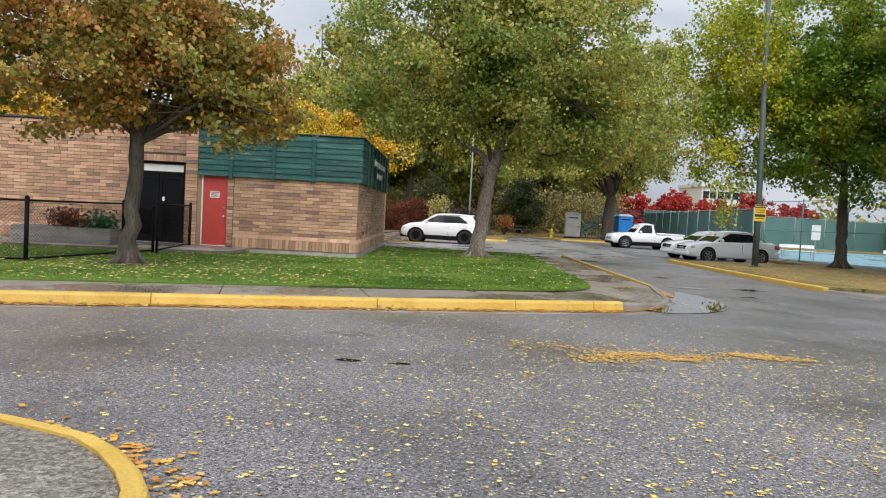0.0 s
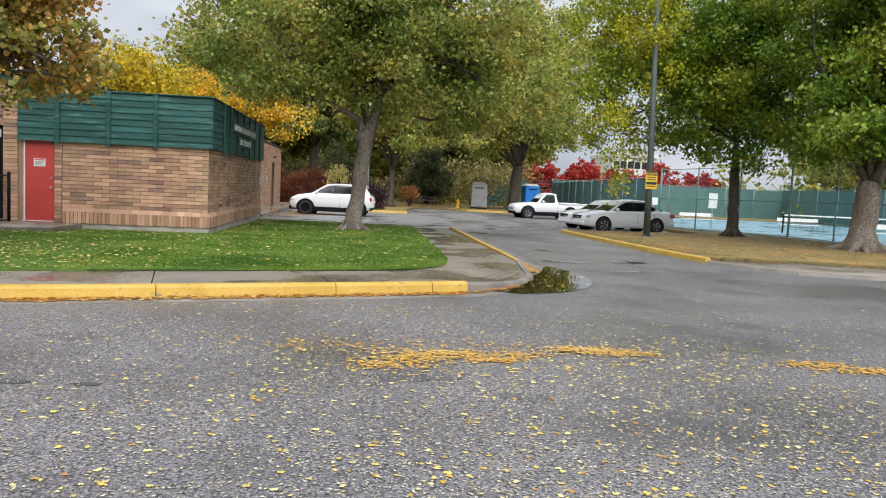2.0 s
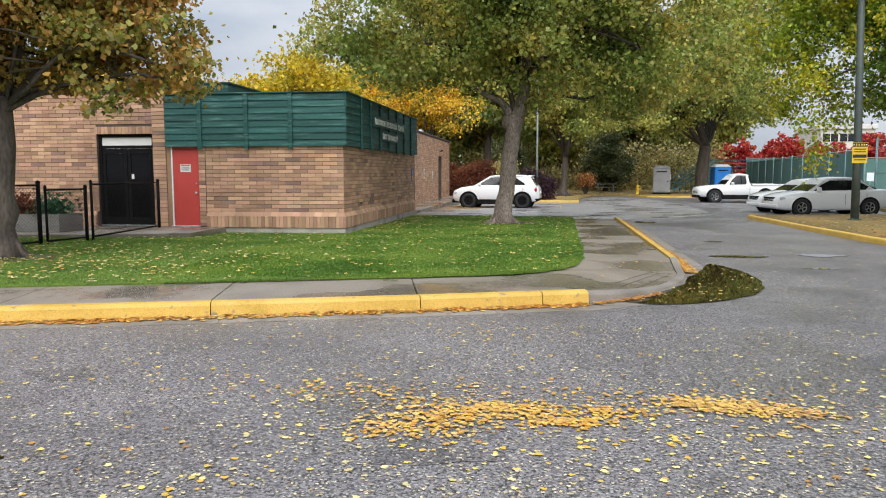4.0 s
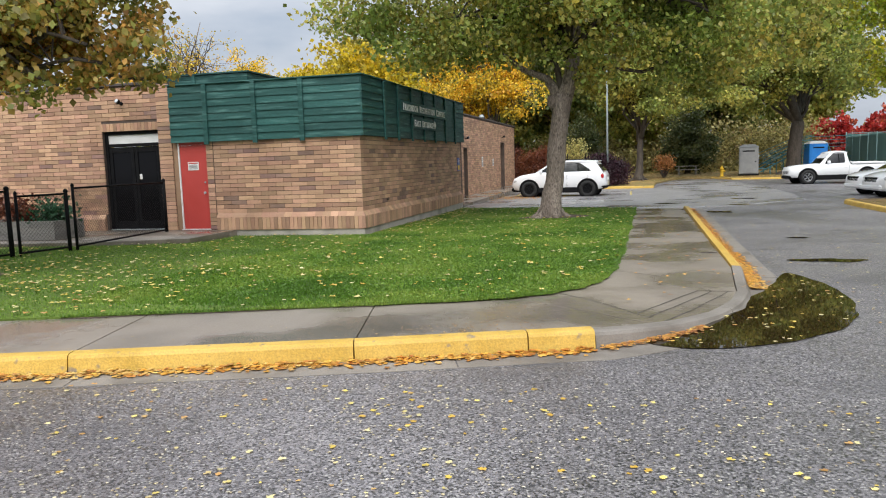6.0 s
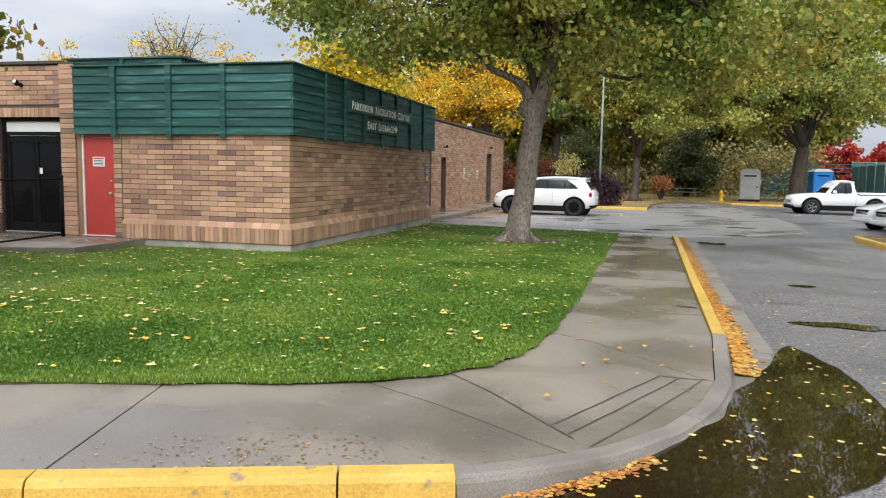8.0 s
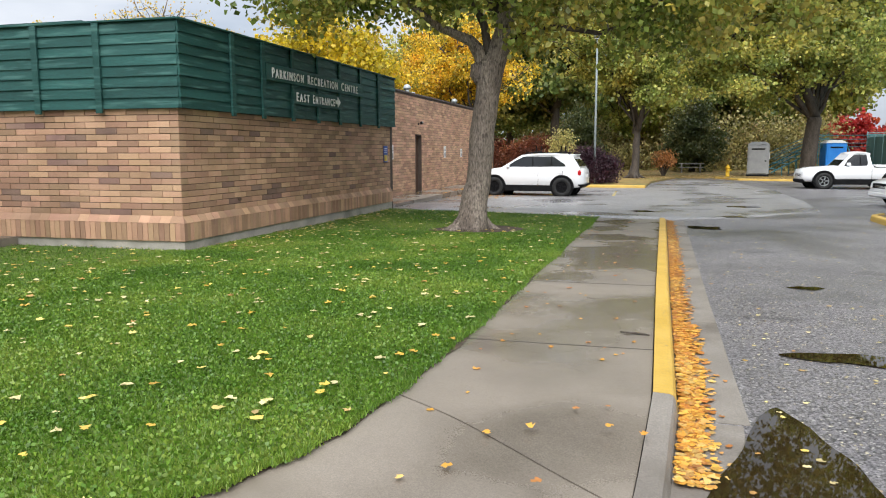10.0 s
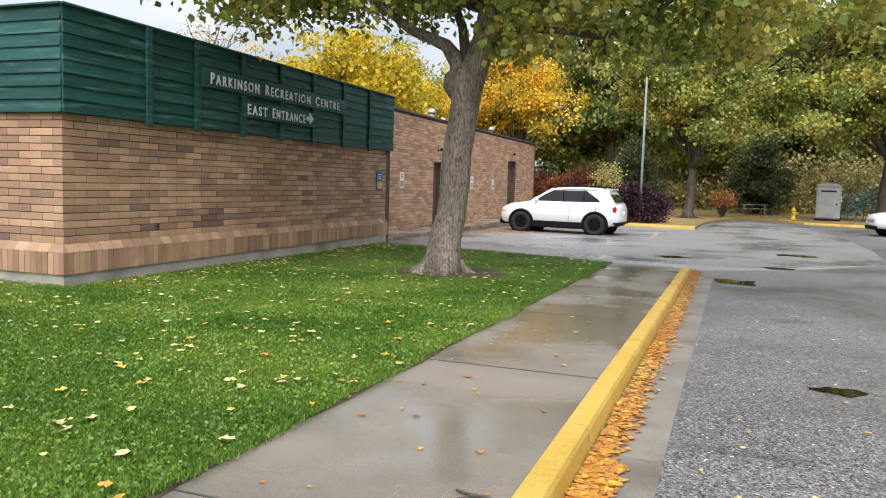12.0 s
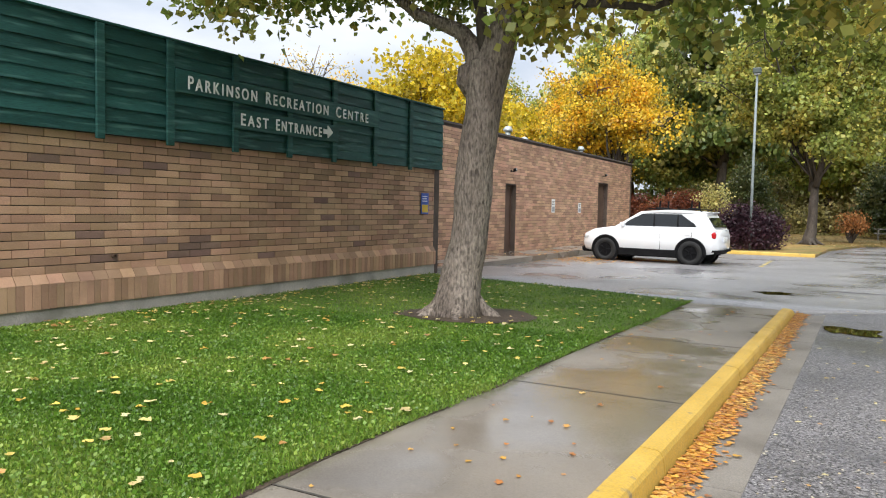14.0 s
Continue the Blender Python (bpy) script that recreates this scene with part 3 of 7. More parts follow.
def offset_path(path, o):
    out = []
    for i, (x, y) in enumerate(path):
        a, b = path[max(i - 1, 0)], path[min(i + 1, len(path) - 1)]
        dx, dy = b[0] - a[0], b[1] - a[1]
        s = math.hypot(dx, dy)
        out.append((x - dy / s * o, y + dx / s * o))
    return out


def resample(path, n):
    total = sum(math.hypot(b[0] - a[0], b[1] - a[1]) for a, b in zip(path, path[1:]))
    return [along(path, total * i / (n - 1))[0] for i in range(n)]


def ramp_slab(parent, poly):
    """A slab of the dropped corner, cut fine enough to follow the dip."""
    ob = fill_grid("slab", poly, walk_z, CONCRETE, "", "", 0.12)
    ob.data.polygons.foreach_set("use_smooth", [False] * len(ob.data.polygons))
    for key in list(ob.keys()):
        del ob[key]
    ob.parent = parent


def slab(parent, poly):
    cx, cy = sum(p[0] for p in poly) / len(poly), sum(p[1] for p in poly) / len(poly)
    inner = [(x + (cx - x) * 0.004 / max(0.3, math.hypot(cx - x, cy - y)), y + (cy - y) * 0.004 / max(0.3, math.hypot(cx - x, cy - y))) for x, y in poly]
    s = Shape()
    n = len(poly)
    v = [(x, y, pave(y) - 0.08) for x, y in poly] + [(x, y, pave(y) - 0.003) for x, y in poly] + [(x, y, pave(y)) for x, y in inner]
    f = [(i, (i + 1) % n, n + (i + 1) % n, n + i) for i in range(n)]
    f += [(n + i, n + (i + 1) % n, 2 * n + (i + 1) % n, 2 * n + i) for i in range(n)]
    f += [tuple(range(2 * n, 3 * n))]
    part("slab", s.add(v, f), CONCRETE, parent)


footway = thing("pavement", pose(0, 0, 0), "wet light grey concrete footway slabs with dark joints", "pavement", kind="structure")
back = offset_path(KERB, 0.158)
lawn_front = LAWN[:5]


def y_on(path, x):
    return interp(x, [p[0] for p in path], [p[1] for p in path])


xs_front = [-30, -26.7, -23.4, -20.1, -16.8, -13.5, -10.2, -7.0, -3.8, -1.6, 0.65]
for a, b in zip(xs_front, xs_front[1:]):
    fa, fb = a + 0.35, b + 0.35
    slab(footway, [(fa + 0.008, y_on(back, fa)), (fb - 0.008, y_on(back, fb)), (b - 0.008, y_on(LAWN[:7], b)), (a + 0.008, y_on(LAWN[:7], a))])
inner_corner = offset_path(CORNER, 0.158)
ramp_slab(footway, [(1.006, y_on(back, 1.0)), (2.87, y_on(back, 2.87)), inner_corner[1], (3.45, 14.33), (1.99, 15.15), (1.7, 15.05), (0.656, y_on(LAWN[:7], 0.65))])
ramp_slab(footway, [(3.46, 14.345), inner_corner[2], inner_corner[3], inner_corner[4], (4.41, 16.3), (3.0, 17.31), (2.96, 16.6), (2.72, 15.9), (2.3, 15.4), (2.0, 15.165)])
side_back = offset_path(SIDE, 0.158)
sx = lambda y: interp(y, [p[1] for p in [inner_corner[5]] + side_back], [p[0] for p in [inner_corner[5]] + side_back])
lx = lambda y: interp(y, [p[1] for p in LAWN[8:]], [p[0] for p in LAWN[8:]])
cuts = [18.78, 21.73, 24.55, 27.4, 30.2, 31.5]
ramp_slab(footway, [(3.006, 17.325), (4.412, 16.315), (sx(17.6), 17.6), (sx(18.78), 18.772), (lx(18.78), 18.772)])
for a, b in zip(cuts, cuts[1:]):
    slab(footway, [(lx(a), a + 0.009), (sx(a), a + 0.009), (sx(b), b - 0.009), (lx(b), b - 0.009)])

GROOVE = surf("groove_dirt", (0.05, 0.045, 0.038), (0.08, 0.072, 0.06), 4, (0.8, 0.9), 0.1, 50, 0.1)
bed = back[:-1] + inner_corner[1:6] + side_back[1:]
fill_grid("pavement_bed", bed + [(lx(31.4), 31.4)] + [(x, y) for x, y in LAWN[::-1][1:]], lambda x, y: walk_z(x, y) - 0.055, GROOVE, "dark dirt in the joints of the footway", "pavement", 0.5)

# ramp grooves at the corner
groove = Shape()
for p0, p1 in (((2.45, 15.6), (3.46, 14.6)), ((3.31, 14.77), (4.0, 16.27)), ((3.42, 14.67), (4.15, 16.3)), ((3.56, 14.51), (4.33, 16.34)), ((4.0, 16.27), (4.36, 16.33))):
    p0, p1 = Vector((*p0, 0)), Vector((*p1, 0))
    d = (p1 - p0).normalized()
    w = Vector((-d.y, d.x, 0)) * 0.006
    v = []
    for k in range(13):
        q = p0.lerp(p1, k / 12)
        for e in (q - w, q + w):
            v.append((e.x, e.y, walk_z(e.x, e.y) + 0.005))
    groove.add(v, [(2 * k, 2 * k + 1, 2 * k + 3, 2 * k + 2) for k in range(12)])
for y in cuts[:-1]:
    z0, z1 = pave(y) + 0.002, pave(y) + 0.002
    w = 0.008
    groove.add([(lx(y), y - w, z0), (sx(y), y - w, z1), (sx(y), y + w, z1), (lx(y), y + w, z0)], [(0, 1, 2, 3)])
part("ramp_groove", groove, GROOVE, footway, "tooled grooves of a kerb ramp")


LAWN_POLY = [(x, y + 0.012) for x, y in LAWN[:9]] + [(x - 0.012, y) for x, y in LAWN[9:]] + [(-2.6, 33.55), (-2.6, 23.65), (-5.95, 23.65), (-5.95, 21.6), (-7.6, 21.0), (-12.0, 20.4), (-30, 20.0)]
fill_grid("lawn", LAWN_POLY, lawn_z, SOIL, "mown green lawn strewn with fallen leaves", "lawn", 0.7)
fill_grid("entrance_slab", [(-5.95, 23.6), (-5.95, 21.6), (-7.6, 21.0), (-12.0, 20.4), (-30, 20.0), (-30, 23.8), (-7.6, 23.8), (-7.6, 23.6)],
          lambda x, y: 0.145, CONCRETE, "flat concrete slab before the doors", "slab", 3.0)

# lot beside the wing: raised walk along its wall
s = Shape().box((-4.35, 33.75, -0.3), (-2.9, 57.5, -0.02))
solo("wing_walk", s, CONCRETE, "damp concrete walk along the brick wing", "pavement", "structure")

# island in the street with a curved yellow kerb
ISL = [(-9, 6.15), (-5, 6.1), (-3.4, 5.78), (-2.75, 5.55), (-2.25, 5.33), (-1.9, 5.0), (-1.66, 4.66), (-1.5, 4.3), (-1.5, 3.4), (-1.6, 1.0), (-1.9, -4.0)]
ISL_R = ISL[::-1]
kerb_run("kerb_island", ISL_R, KERB_Y, "curved yellow painted kerb round a street island", lambda x, y: 0.14, [0.0, 3.5, 6.0, 8.85, 9.9, 12.0, 15.0])
isl_in = offset_path(ISL_R, 0.157)
fill_grid("island_paving", isl_in + [(-9, -4)], lambda x, y: 0.125, PEBBLE, "pebbly grey paving inside the island", "pavement", 2.0)

# island on the far side of the drive
ISLE = [(10.0, 33.6), (9.62, 32.9), (9.58, 31.5), (9.6, 27.0), (9.72, 23.0), (9.9, 20.4)]
ISLE_C = [(9.9, 20.4), (10.05, 19.6), (10.4, 18.8), (11.1, 18.1), (12.2, 17.6), (14.0, 17.3), (30.0, 17.0)]
kerb_run("kerb_drive", ISLE, KERB_Y, "worn yellow kerb of the grassy verge by the drive", lambda x, y: g(y) + 0.13, [0.0, 3.0, 6.0, 9.0, 12.0])
kerb_run("kerb_apron", ISLE_C, GUTTER, "low grey concrete kerb of the verge apron", lambda x, y: g(y) + 0.07, [0.0, 2.5, 5.0, 8.0, 11.0, 15.0, 20.0])
apron_in = offset_path(ISLE_C, 0.157)
fill_grid("apron", apron_in + [(30, 19.4), (14.9, 19.9), (11.6, 20.6), (10.06, 20.75)], lambda x, y: g(y) + 0.075, CONCRETE, "pale concrete footway across the verge end", "pavement", 2.0)
verge_in = offset_path(ISLE, 0.157)
fill_grid("verge", verge_in[1:] + [(10.06, 20.76), (11.6, 20.62), (14.9, 19.92), (20.0, 19.7), (20.0, 24.0), (19.6, 33.0), (17.6, 41.5), (17.0, 39.2), (16.4, 34.6)],
          lambda x, y: g(y) + 0.13, DRYGRASS, "dry grass verge covered with brown leaves", "verge", 2.0)

# paler worn surface of the bays beside the wing
BAYS = surf("pale_worn_asphalt", (0.24, 0.231, 0.23), (0.31, 0.298, 0.296), 0.6, (0.3, 0.5), 0.4, 120, 0.3, stain=(0.17, 0.162, 0.16), stain_scale=0.45, stain_at=(0.58, 0.76), wet=(0.82, 0.2), wet_scale=0.35, wet_at=(0.46, 0.62), speck=(80, 0.5), sheen=1.0)
fill_grid("parking_bays", [(-2.88, 33.8), (-2.5, 33.62), (3.42, 31.66), (5.02, 31.5), (7.0, 33.0), (9.2, 36.0), (9.9, 42.0), (10.2, 50.0), (9.4, 60.0), (7.0, 65.0), (5.6, 60.0), (4.6, 51.2), (0.6, 51.3), (-2.88, 57.4)], lambda x, y: g(y) + 0.004, BAYS, "pale worn damp asphalt of the parking bays", "pavement", 1.5)

# park ground beyond the lot
fill_grid("park_ground", [(-60, 58), (-4.5, 58), (0.8, 51.6), (4.5, 51.4), (4.8, 57.5), (6.5, 66.0), (9.0, 66.5), (10, 63.0), (17.0, 60.5), (17.5, 70), (60, 72), (160, 300), (-160, 300)],
          lambda x, y: g(y) + 0.1, DRYGRASS, "park grass under brown fallen leaves", "grass", 20.0)
park_edge = [(0.8, 51.5), (4.4, 51.3)]
kerb_run("kerb_lot", [(4.5, 51.3), (0.7, 51.5)][::-1], KERB_Y, "short yellow kerb before the purple shrub", lambda x, y: g(y) + 0.13, [0.0])
kerb_run("kerb_park", [(9.0, 66.3), (10.0, 62.9), (17.0, 60.4)], KERB_Y, "faded yellow kerb along the park edge", lambda x, y: g(y) + 0.12, [0.0, 3.6, 7.0])


# puddles
def puddle(pts, z, label, material=WATER, over=None):
    n = len(pts)
    rim = []
    for i in range(n * 6):
        t = i / 6
        a, b, c, d = (Vector(pts[(int(t) + k) % n]) for k in (-1, 0, 1, 2))
        u = t - int(t)
        p = 0.5 * ((2 * b) + (c - a) * u + (2 * a - 5 * b + 4 * c - d) * u * u + (3 * b - a - 3 * c + d) * u ** 3)
        p = p + Vector((noise.noise(Vector((p.x * 3, p.y * 3, 1.3))), noise.noise(Vector((p.x * 3, p.y * 3, 7.7))))) * 0.06
        rim.append((p.x, p.y, over(p.x, p.y) + z if over else z))
    solo("puddle", Shape().add(rim, [tuple(range(len(rim)))]), material, label, "water", "structure")


PUD = [(3.4, 13.93), (3.72, 13.74), (4.02, 13.78), (4.3, 13.93), (4.7, 14.2), (5.06, 14.6), (5.32, 15.1), (5.5, 15.85), (5.56, 16.8), (5.46, 17.4), (5.25, 17.95), (5.02, 17.45), (4.8, 16.75), (4.55, 16.1), (4.38, 15.55), (4.08, 14.95), (3.73, 14.42)]
puddle(PUD, 0.01, "dark brown puddle with floating leaves in the gutter")
for cx, cy, rx, ry in ((6.05, 19.35, 0.5, 0.2), (5.7, 29.9, 0.35, 0.4), (4.4, 34.6, 0.4, 0.3), (7.3, 37.5, 0.55, 0.4), (7.7, 19.7, 0.4, 0.25), (6.6, 33.0, 0.35, 0.25), (6.3, 22.6, 0.22, 0.14)):
    puddle([(cx + rx * math.cos(a) * random.uniform(0.6, 1.2), cy + ry * math.sin(a) * random.uniform(0.6, 1.25)) for a in [k * math.pi / 5 for k in range(10)]], g(cy) + 0.012, "shallow puddle on the damp asphalt")
for cx, cy, rx, ry in ((-1.1, 8.38, 0.14, 0.07), (-0.6, 8.36, 0.13, 0.05), (6.9, 17.6, 0.3, 0.12)):
    puddle([(cx + rx * math.cos(a) * random.uniform(0.6, 1.2), cy + ry * math.sin(a) * random.uniform(0.6, 1.2)) for a in [k * math.pi / 5 for k in range(10)]], g(cy) + 0.005, "thin film of rain water on the asphalt")
for cx, cy, rx, ry in ((-1.25, 10.0, 0.3, 0.16), (1.75, 8.75, 0.45, 0.2), (5.65, 20.78, 0.32, 0.09), (2.6, 8.2, 0.25, 0.1), (6.2, 26.0, 0.3, 0.2), (7.4, 24.0, 0.35, 0.2), (6.8, 30.5, 0.4, 0.3), (5.9, 36.0, 0.5, 0.14), (8.0, 43.0, 1.2, 0.3)):
    puddle([(cx + rx * math.cos(a) * random.uniform(0.5, 1.25), cy + ry * math.sin(a) * random.uniform(0.5, 1.3)) for a in [k * math.pi / 6 for k in range(12)]], g(cy) + (0.01 if cy > 31 else 0.003), "dark damp stain on the asphalt", PATCH)


# ---- building ----
WALL_TOP = 3.72


def wall(name, a, b, label):
    s = Shape().box(a, b)
    return solo(name, s, MORTAR, label, "wall", "structure")


BW, BH, MOD, COURSE = 0.392, 0.0915, 0.4, 0.1016
brick_jobs = []


def bricks(parent, origin, along_x, length, z0, z1, holes=(), near=(0, 1e9), quota=300, start=0.0, half=0.5):
    """Running-bond bricks on a wall face. origin: the lower corner on the face; along_x: the wall's way; holes: (u0, u1, z0, z1)."""
    brick_jobs.append((parent, origin, along_x, length, z0, z1, holes, near, quota, start, half))


FRONT_Y, SIDE_X, WING_X, MAIN_Y = 23.68, -2.74, -4.2, 23.78
w_front = wall("wall_front", (-6.5, FRONT_Y + 0.012, 0.1), (SIDE_X - 0.012, FRONT_Y + 0.3, 3.5), "tan brick wall of the low block with a soldier plinth")
w_side = wall("wall_side", (SIDE_X - 0.3, FRONT_Y + 0.302, -0.15), (SIDE_X - 0.012, 33.75, 3.5), "long tan brick side wall with soldier plinth")
w_back = wall("wall_back", (WING_X - 0.3, 33.752, -0.2), (SIDE_X + 0.06, 34.0, 3.5), "tan brick return wall of the low block")
w_wing = wall("wall_wing", (WING_X - 0.3, 34.002, -0.25), (WING_X - 0.012, 41.2, WALL_TOP), "tan brick wing wall with two brown doors")
s = Shape().box((WING_X - 0.3, 42.1, -0.25), (WING_X - 0.012, 51.3, WALL_TOP)).box((WING_X - 0.3, 52.8, -0.25), (WING_X - 0.012, 56.7, WALL_TOP))
s.box((WING_X - 0.3, 41.2, 2.2), (WING_X - 0.012, 42.1, WALL_TOP)).box((WING_X - 0.3, 51.3, 2.62), (WING_X - 0.012, 52.8, WALL_TOP))
part("wall_section", s, MORTAR, w_wing)
w_wing_end = wall("wall_wing_end", (-24, 56.702, -0.3), (WING_X - 0.014, 57.0, WALL_TOP), "tan brick end wall of the wing")
w_main = wall("wall_main", (-30, MAIN_Y + 0.012, 0.05), (-9.64, MAIN_Y + 0.3, WALL_TOP), "tall tan brick wall with a black double door")
s = Shape().box((-9.64, MAIN_Y + 0.012, 2.62), (-8.02, MAIN_Y + 0.3, WALL_TOP)).box((-8.02, MAIN_Y + 0.012, 0.05), (-7.98, MAIN_Y + 0.3, WALL_TOP))
part("wall_section", s, MORTAR, w_main)
w_pier = wall("wall_pier", (-7.96, FRONT_Y + 0.01, 0.1), (-7.62, MAIN_Y + 0.3, 3.75), "slender tan brick pier beside the doors")
w_jamb = wall("wall_jamb", (-6.68, FRONT_Y + 0.01, 0.1), (-6.502, FRONT_Y + 0.3, 2.3), "narrow brick jamb beside the red door")

bricks(w_front, (-6.49, FRONT_Y, 0), True, 6.49 + SIDE_X, 0.55, 2.32)
bricks(w_side, (SIDE_X, FRONT_Y, 0), False, 33.75 - FRONT_Y, 0.55, 2.32, near=(0, 7.2), half=0.5)
bricks(w_wing, (WING_X, 34.0, 0), False, 22.7, -0.2, WALL_TOP, holes=((7.2, 8.1, -1, 2.2), (17.3, 18.8, -1, 2.62)), near=(0, 3.4))
bricks(w_main, (-21.99, MAIN_Y, 0), True, 14.0, 0.55, WALL_TOP, holes=((12.35, 13.99, 0, 2.82),), near=(9.0, 14.0))
bricks(w_pier, (-7.97, FRONT_Y, 0), True, 0.36, 0.15, 3.74, half=0.0)
bricks(w_jamb, (-6.69, FRONT_Y, 0), True, 0.185, 0.15, 2.3, half=0.0)

# foundations
solo("foundation_front", Shape().box((-6.5, FRONT_Y - 0.045, -0.1), (SIDE_X + 0.045, FRONT_Y + 0.2, 0.138)), FOUND, "pale concrete footing under the brick", "foundation", "structure")
solo("foundation_side", Shape().box((SIDE_X - 0.2, FRONT_Y + 0.202, -0.2), (SIDE_X + 0.045, 33.74, 0.138)), FOUND, "pale concrete footing under the side wall", "foundation", "structure")


def plinth(name, origin, along_x, length, label):
    """Soldier bricks capped by sloping bricks, each its own piece."""
    top = thing(name, pose(*origin, 0, 0, 0 if along_x else 90), label, "plinth", kind="structure")
    sol = fix(Shape().chamfer((0.003, -0.075, 0.142), (0.097, 0.02, 0.435), 0.004).mesh("soldier_brick", BRICK))
    cap = fix(Shape().add([(0.003, -0.076, 0.438), (0.197, -0.076, 0.438), (0.197, 0.0, 0.55), (0.003, 0.0, 0.55), (0.003, 0.02, 0.438), (0.197, 0.02, 0.438)],
                          [(0, 1, 2, 3), (0, 4, 5, 1), (0, 3, 4), (1, 5, 2), (3, 2, 5, 4)]).mesh("cap_brick", BRICK))
    n = int(round(length / 0.1))
    for i in range(n):
        part("soldier_brick", sol, None, top).matrix_basis = pose(i * length / n, random.uniform(-0.003, 0.003), 0)
    n = int(round(length / 0.2))
    for i in range(n):
        part("cap_brick", cap, None, top).matrix_basis = pose(i * length / n, 0, 0)
    return top


plinth("plinth_front", (-6.48, FRONT_Y, 0), True, 6.48 + SIDE_X, "soldier course plinth of tan brick, bevelled on top")
plinth("plinth_side", (SIDE_X, FRONT_Y, 0), False, 33.75 - FRONT_Y, "long soldier course plinth of tan brick")
plinth("plinth_main", (-15.7, MAIN_Y, 0), True, 6.0, "soldier course plinth beside the black door")
solo("plinth_corner", Shape().chamfer((SIDE_X - 0.01, FRONT_Y - 0.077, 0.142), (SIDE_X + 0.077, FRONT_Y + 0.01, 0.435), 0.006).add(
    [(SIDE_X - 0.01, FRONT_Y - 0.077, 0.437), (SIDE_X + 0.077, FRONT_Y - 0.077, 0.437), (SIDE_X + 0.077, FRONT_Y + 0.01, 0.437), (SIDE_X - 0.01, FRONT_Y + 0.01, 0.437), (SIDE_X, FRONT_Y, 0.55)],
    [(0, 1, 4), (1, 2, 4), (2, 3, 4), (3, 0, 4), (3, 2, 1, 0)]), BRICK, "corner brick of the plinth", "plinth", "structure")

# lintel of soldier bricks over the double door
lintel = thing("lintel", pose(-9.7, MAIN_Y, 2.62), "row of upright tan bricks over the door", "lintel", kind="structure")
lm = fix(Shape().chamfer((0.004, -0.002, 0.004), (0.098, 0.03, 0.2), 0.004).mesh("soldier_brick", BRICK))
for i in range(17):
    part("soldier_brick", lm, None, lintel).matrix_basis = pose(i * 0.1, 0, 0)


# green timber band
def band(name, origin, turn, length, battens, label):
    top = thing(name, pose(*origin, 0, 0, turn), label, "fascia", kind="structure")
    part("backing", Shape().box((0, 0.03, 2.29), (length, 0.1, 3.6)), GREEN, top)
    n, z, h = 8, 2.27, 0.168
    for i in range(n):
        segs = [0.0] + [b for b in battens] + [length]
        for a, b in zip(segs, segs[1:]):
            s = Shape()
            z0, z1 = z + i * h, z + (i + 1) * h + 0.01
            jig = random.uniform(-0.003, 0.003)
            s.add([(a + 0.002, -0.022 + jig, z0), (b - 0.002, -0.022 + jig, z0), (b - 0.002, 0.004 + jig, z1), (a + 0.002, 0.004 + jig, z1),
                   (a + 0.002, 0.028, z0 + 0.004), (b - 0.002, 0.028, z0 + 0.004), (b - 0.002, 0.028, z1), (a + 0.002, 0.028, z1)],
                  [(0, 1, 2, 3), (4, 7, 6, 5), (0, 4, 5, 1), (3, 2, 6, 7), (1, 5, 6, 2), (0, 3, 7, 4)])
            part("board", s, GREEN, top)
    for b in battens:
        part("batten", Shape().chamfer((b - 0.06, -0.065, 2.2), (b + 0.06, -0.024, 3.615), 0.006), GREEN, top)
    part("cap_strip", Shape().chamfer((-0.02, -0.05, 3.622), (length + 0.02, 0.12, 3.655), 0.006), GREEN, top)
    return top


BAND_Y, BAND_X = 23.62, -2.64
band_front = band("fascia_front", (-7.58, BAND_Y, 0), 0, 7.58 + BAND_X - 0.024, [0.99, 2.27, 3.47], "dark green stained timber fascia above the brick wall")
band_side = band("fascia_side", (BAND_X, BAND_Y, 0), 90, 10.3, [1.5, 2.58, 3.8, 5.03, 6.23, 7.53, 8.84], "dark green timber fascia with raised white lettering")
solo("fascia_end", Shape().box((SIDE_X - 0.25, 33.925, 2.28), (BAND_X - 0.03, 33.96, 3.62)), GREEN, "green timber end of the fascia", "fascia", "structure")
solo("soffit", Shape().box((SIDE_X - 0.05, 23.7, 2.3), (BAND_X - 0.031, 33.9, 2.33)), GREEN, "dark underside of the fascia", "fascia", "structure")

# backboards and lettering on the side fascia
board = thing("sign_board", pose(BAND_X, BAND_Y, 0, 0, 0, 90), "green sign boards with raised white capital letters", "sign")
part("upper_board", Shape().chamfer((2.64, -0.085, 2.94), (7.6, -0.066, 3.25), 0.004), GREEN, board)
part("lower_board", Shape().chamfer((3.74, -0.085, 2.55), (6.3, -0.066, 2.85), 0.004), GREEN, board)


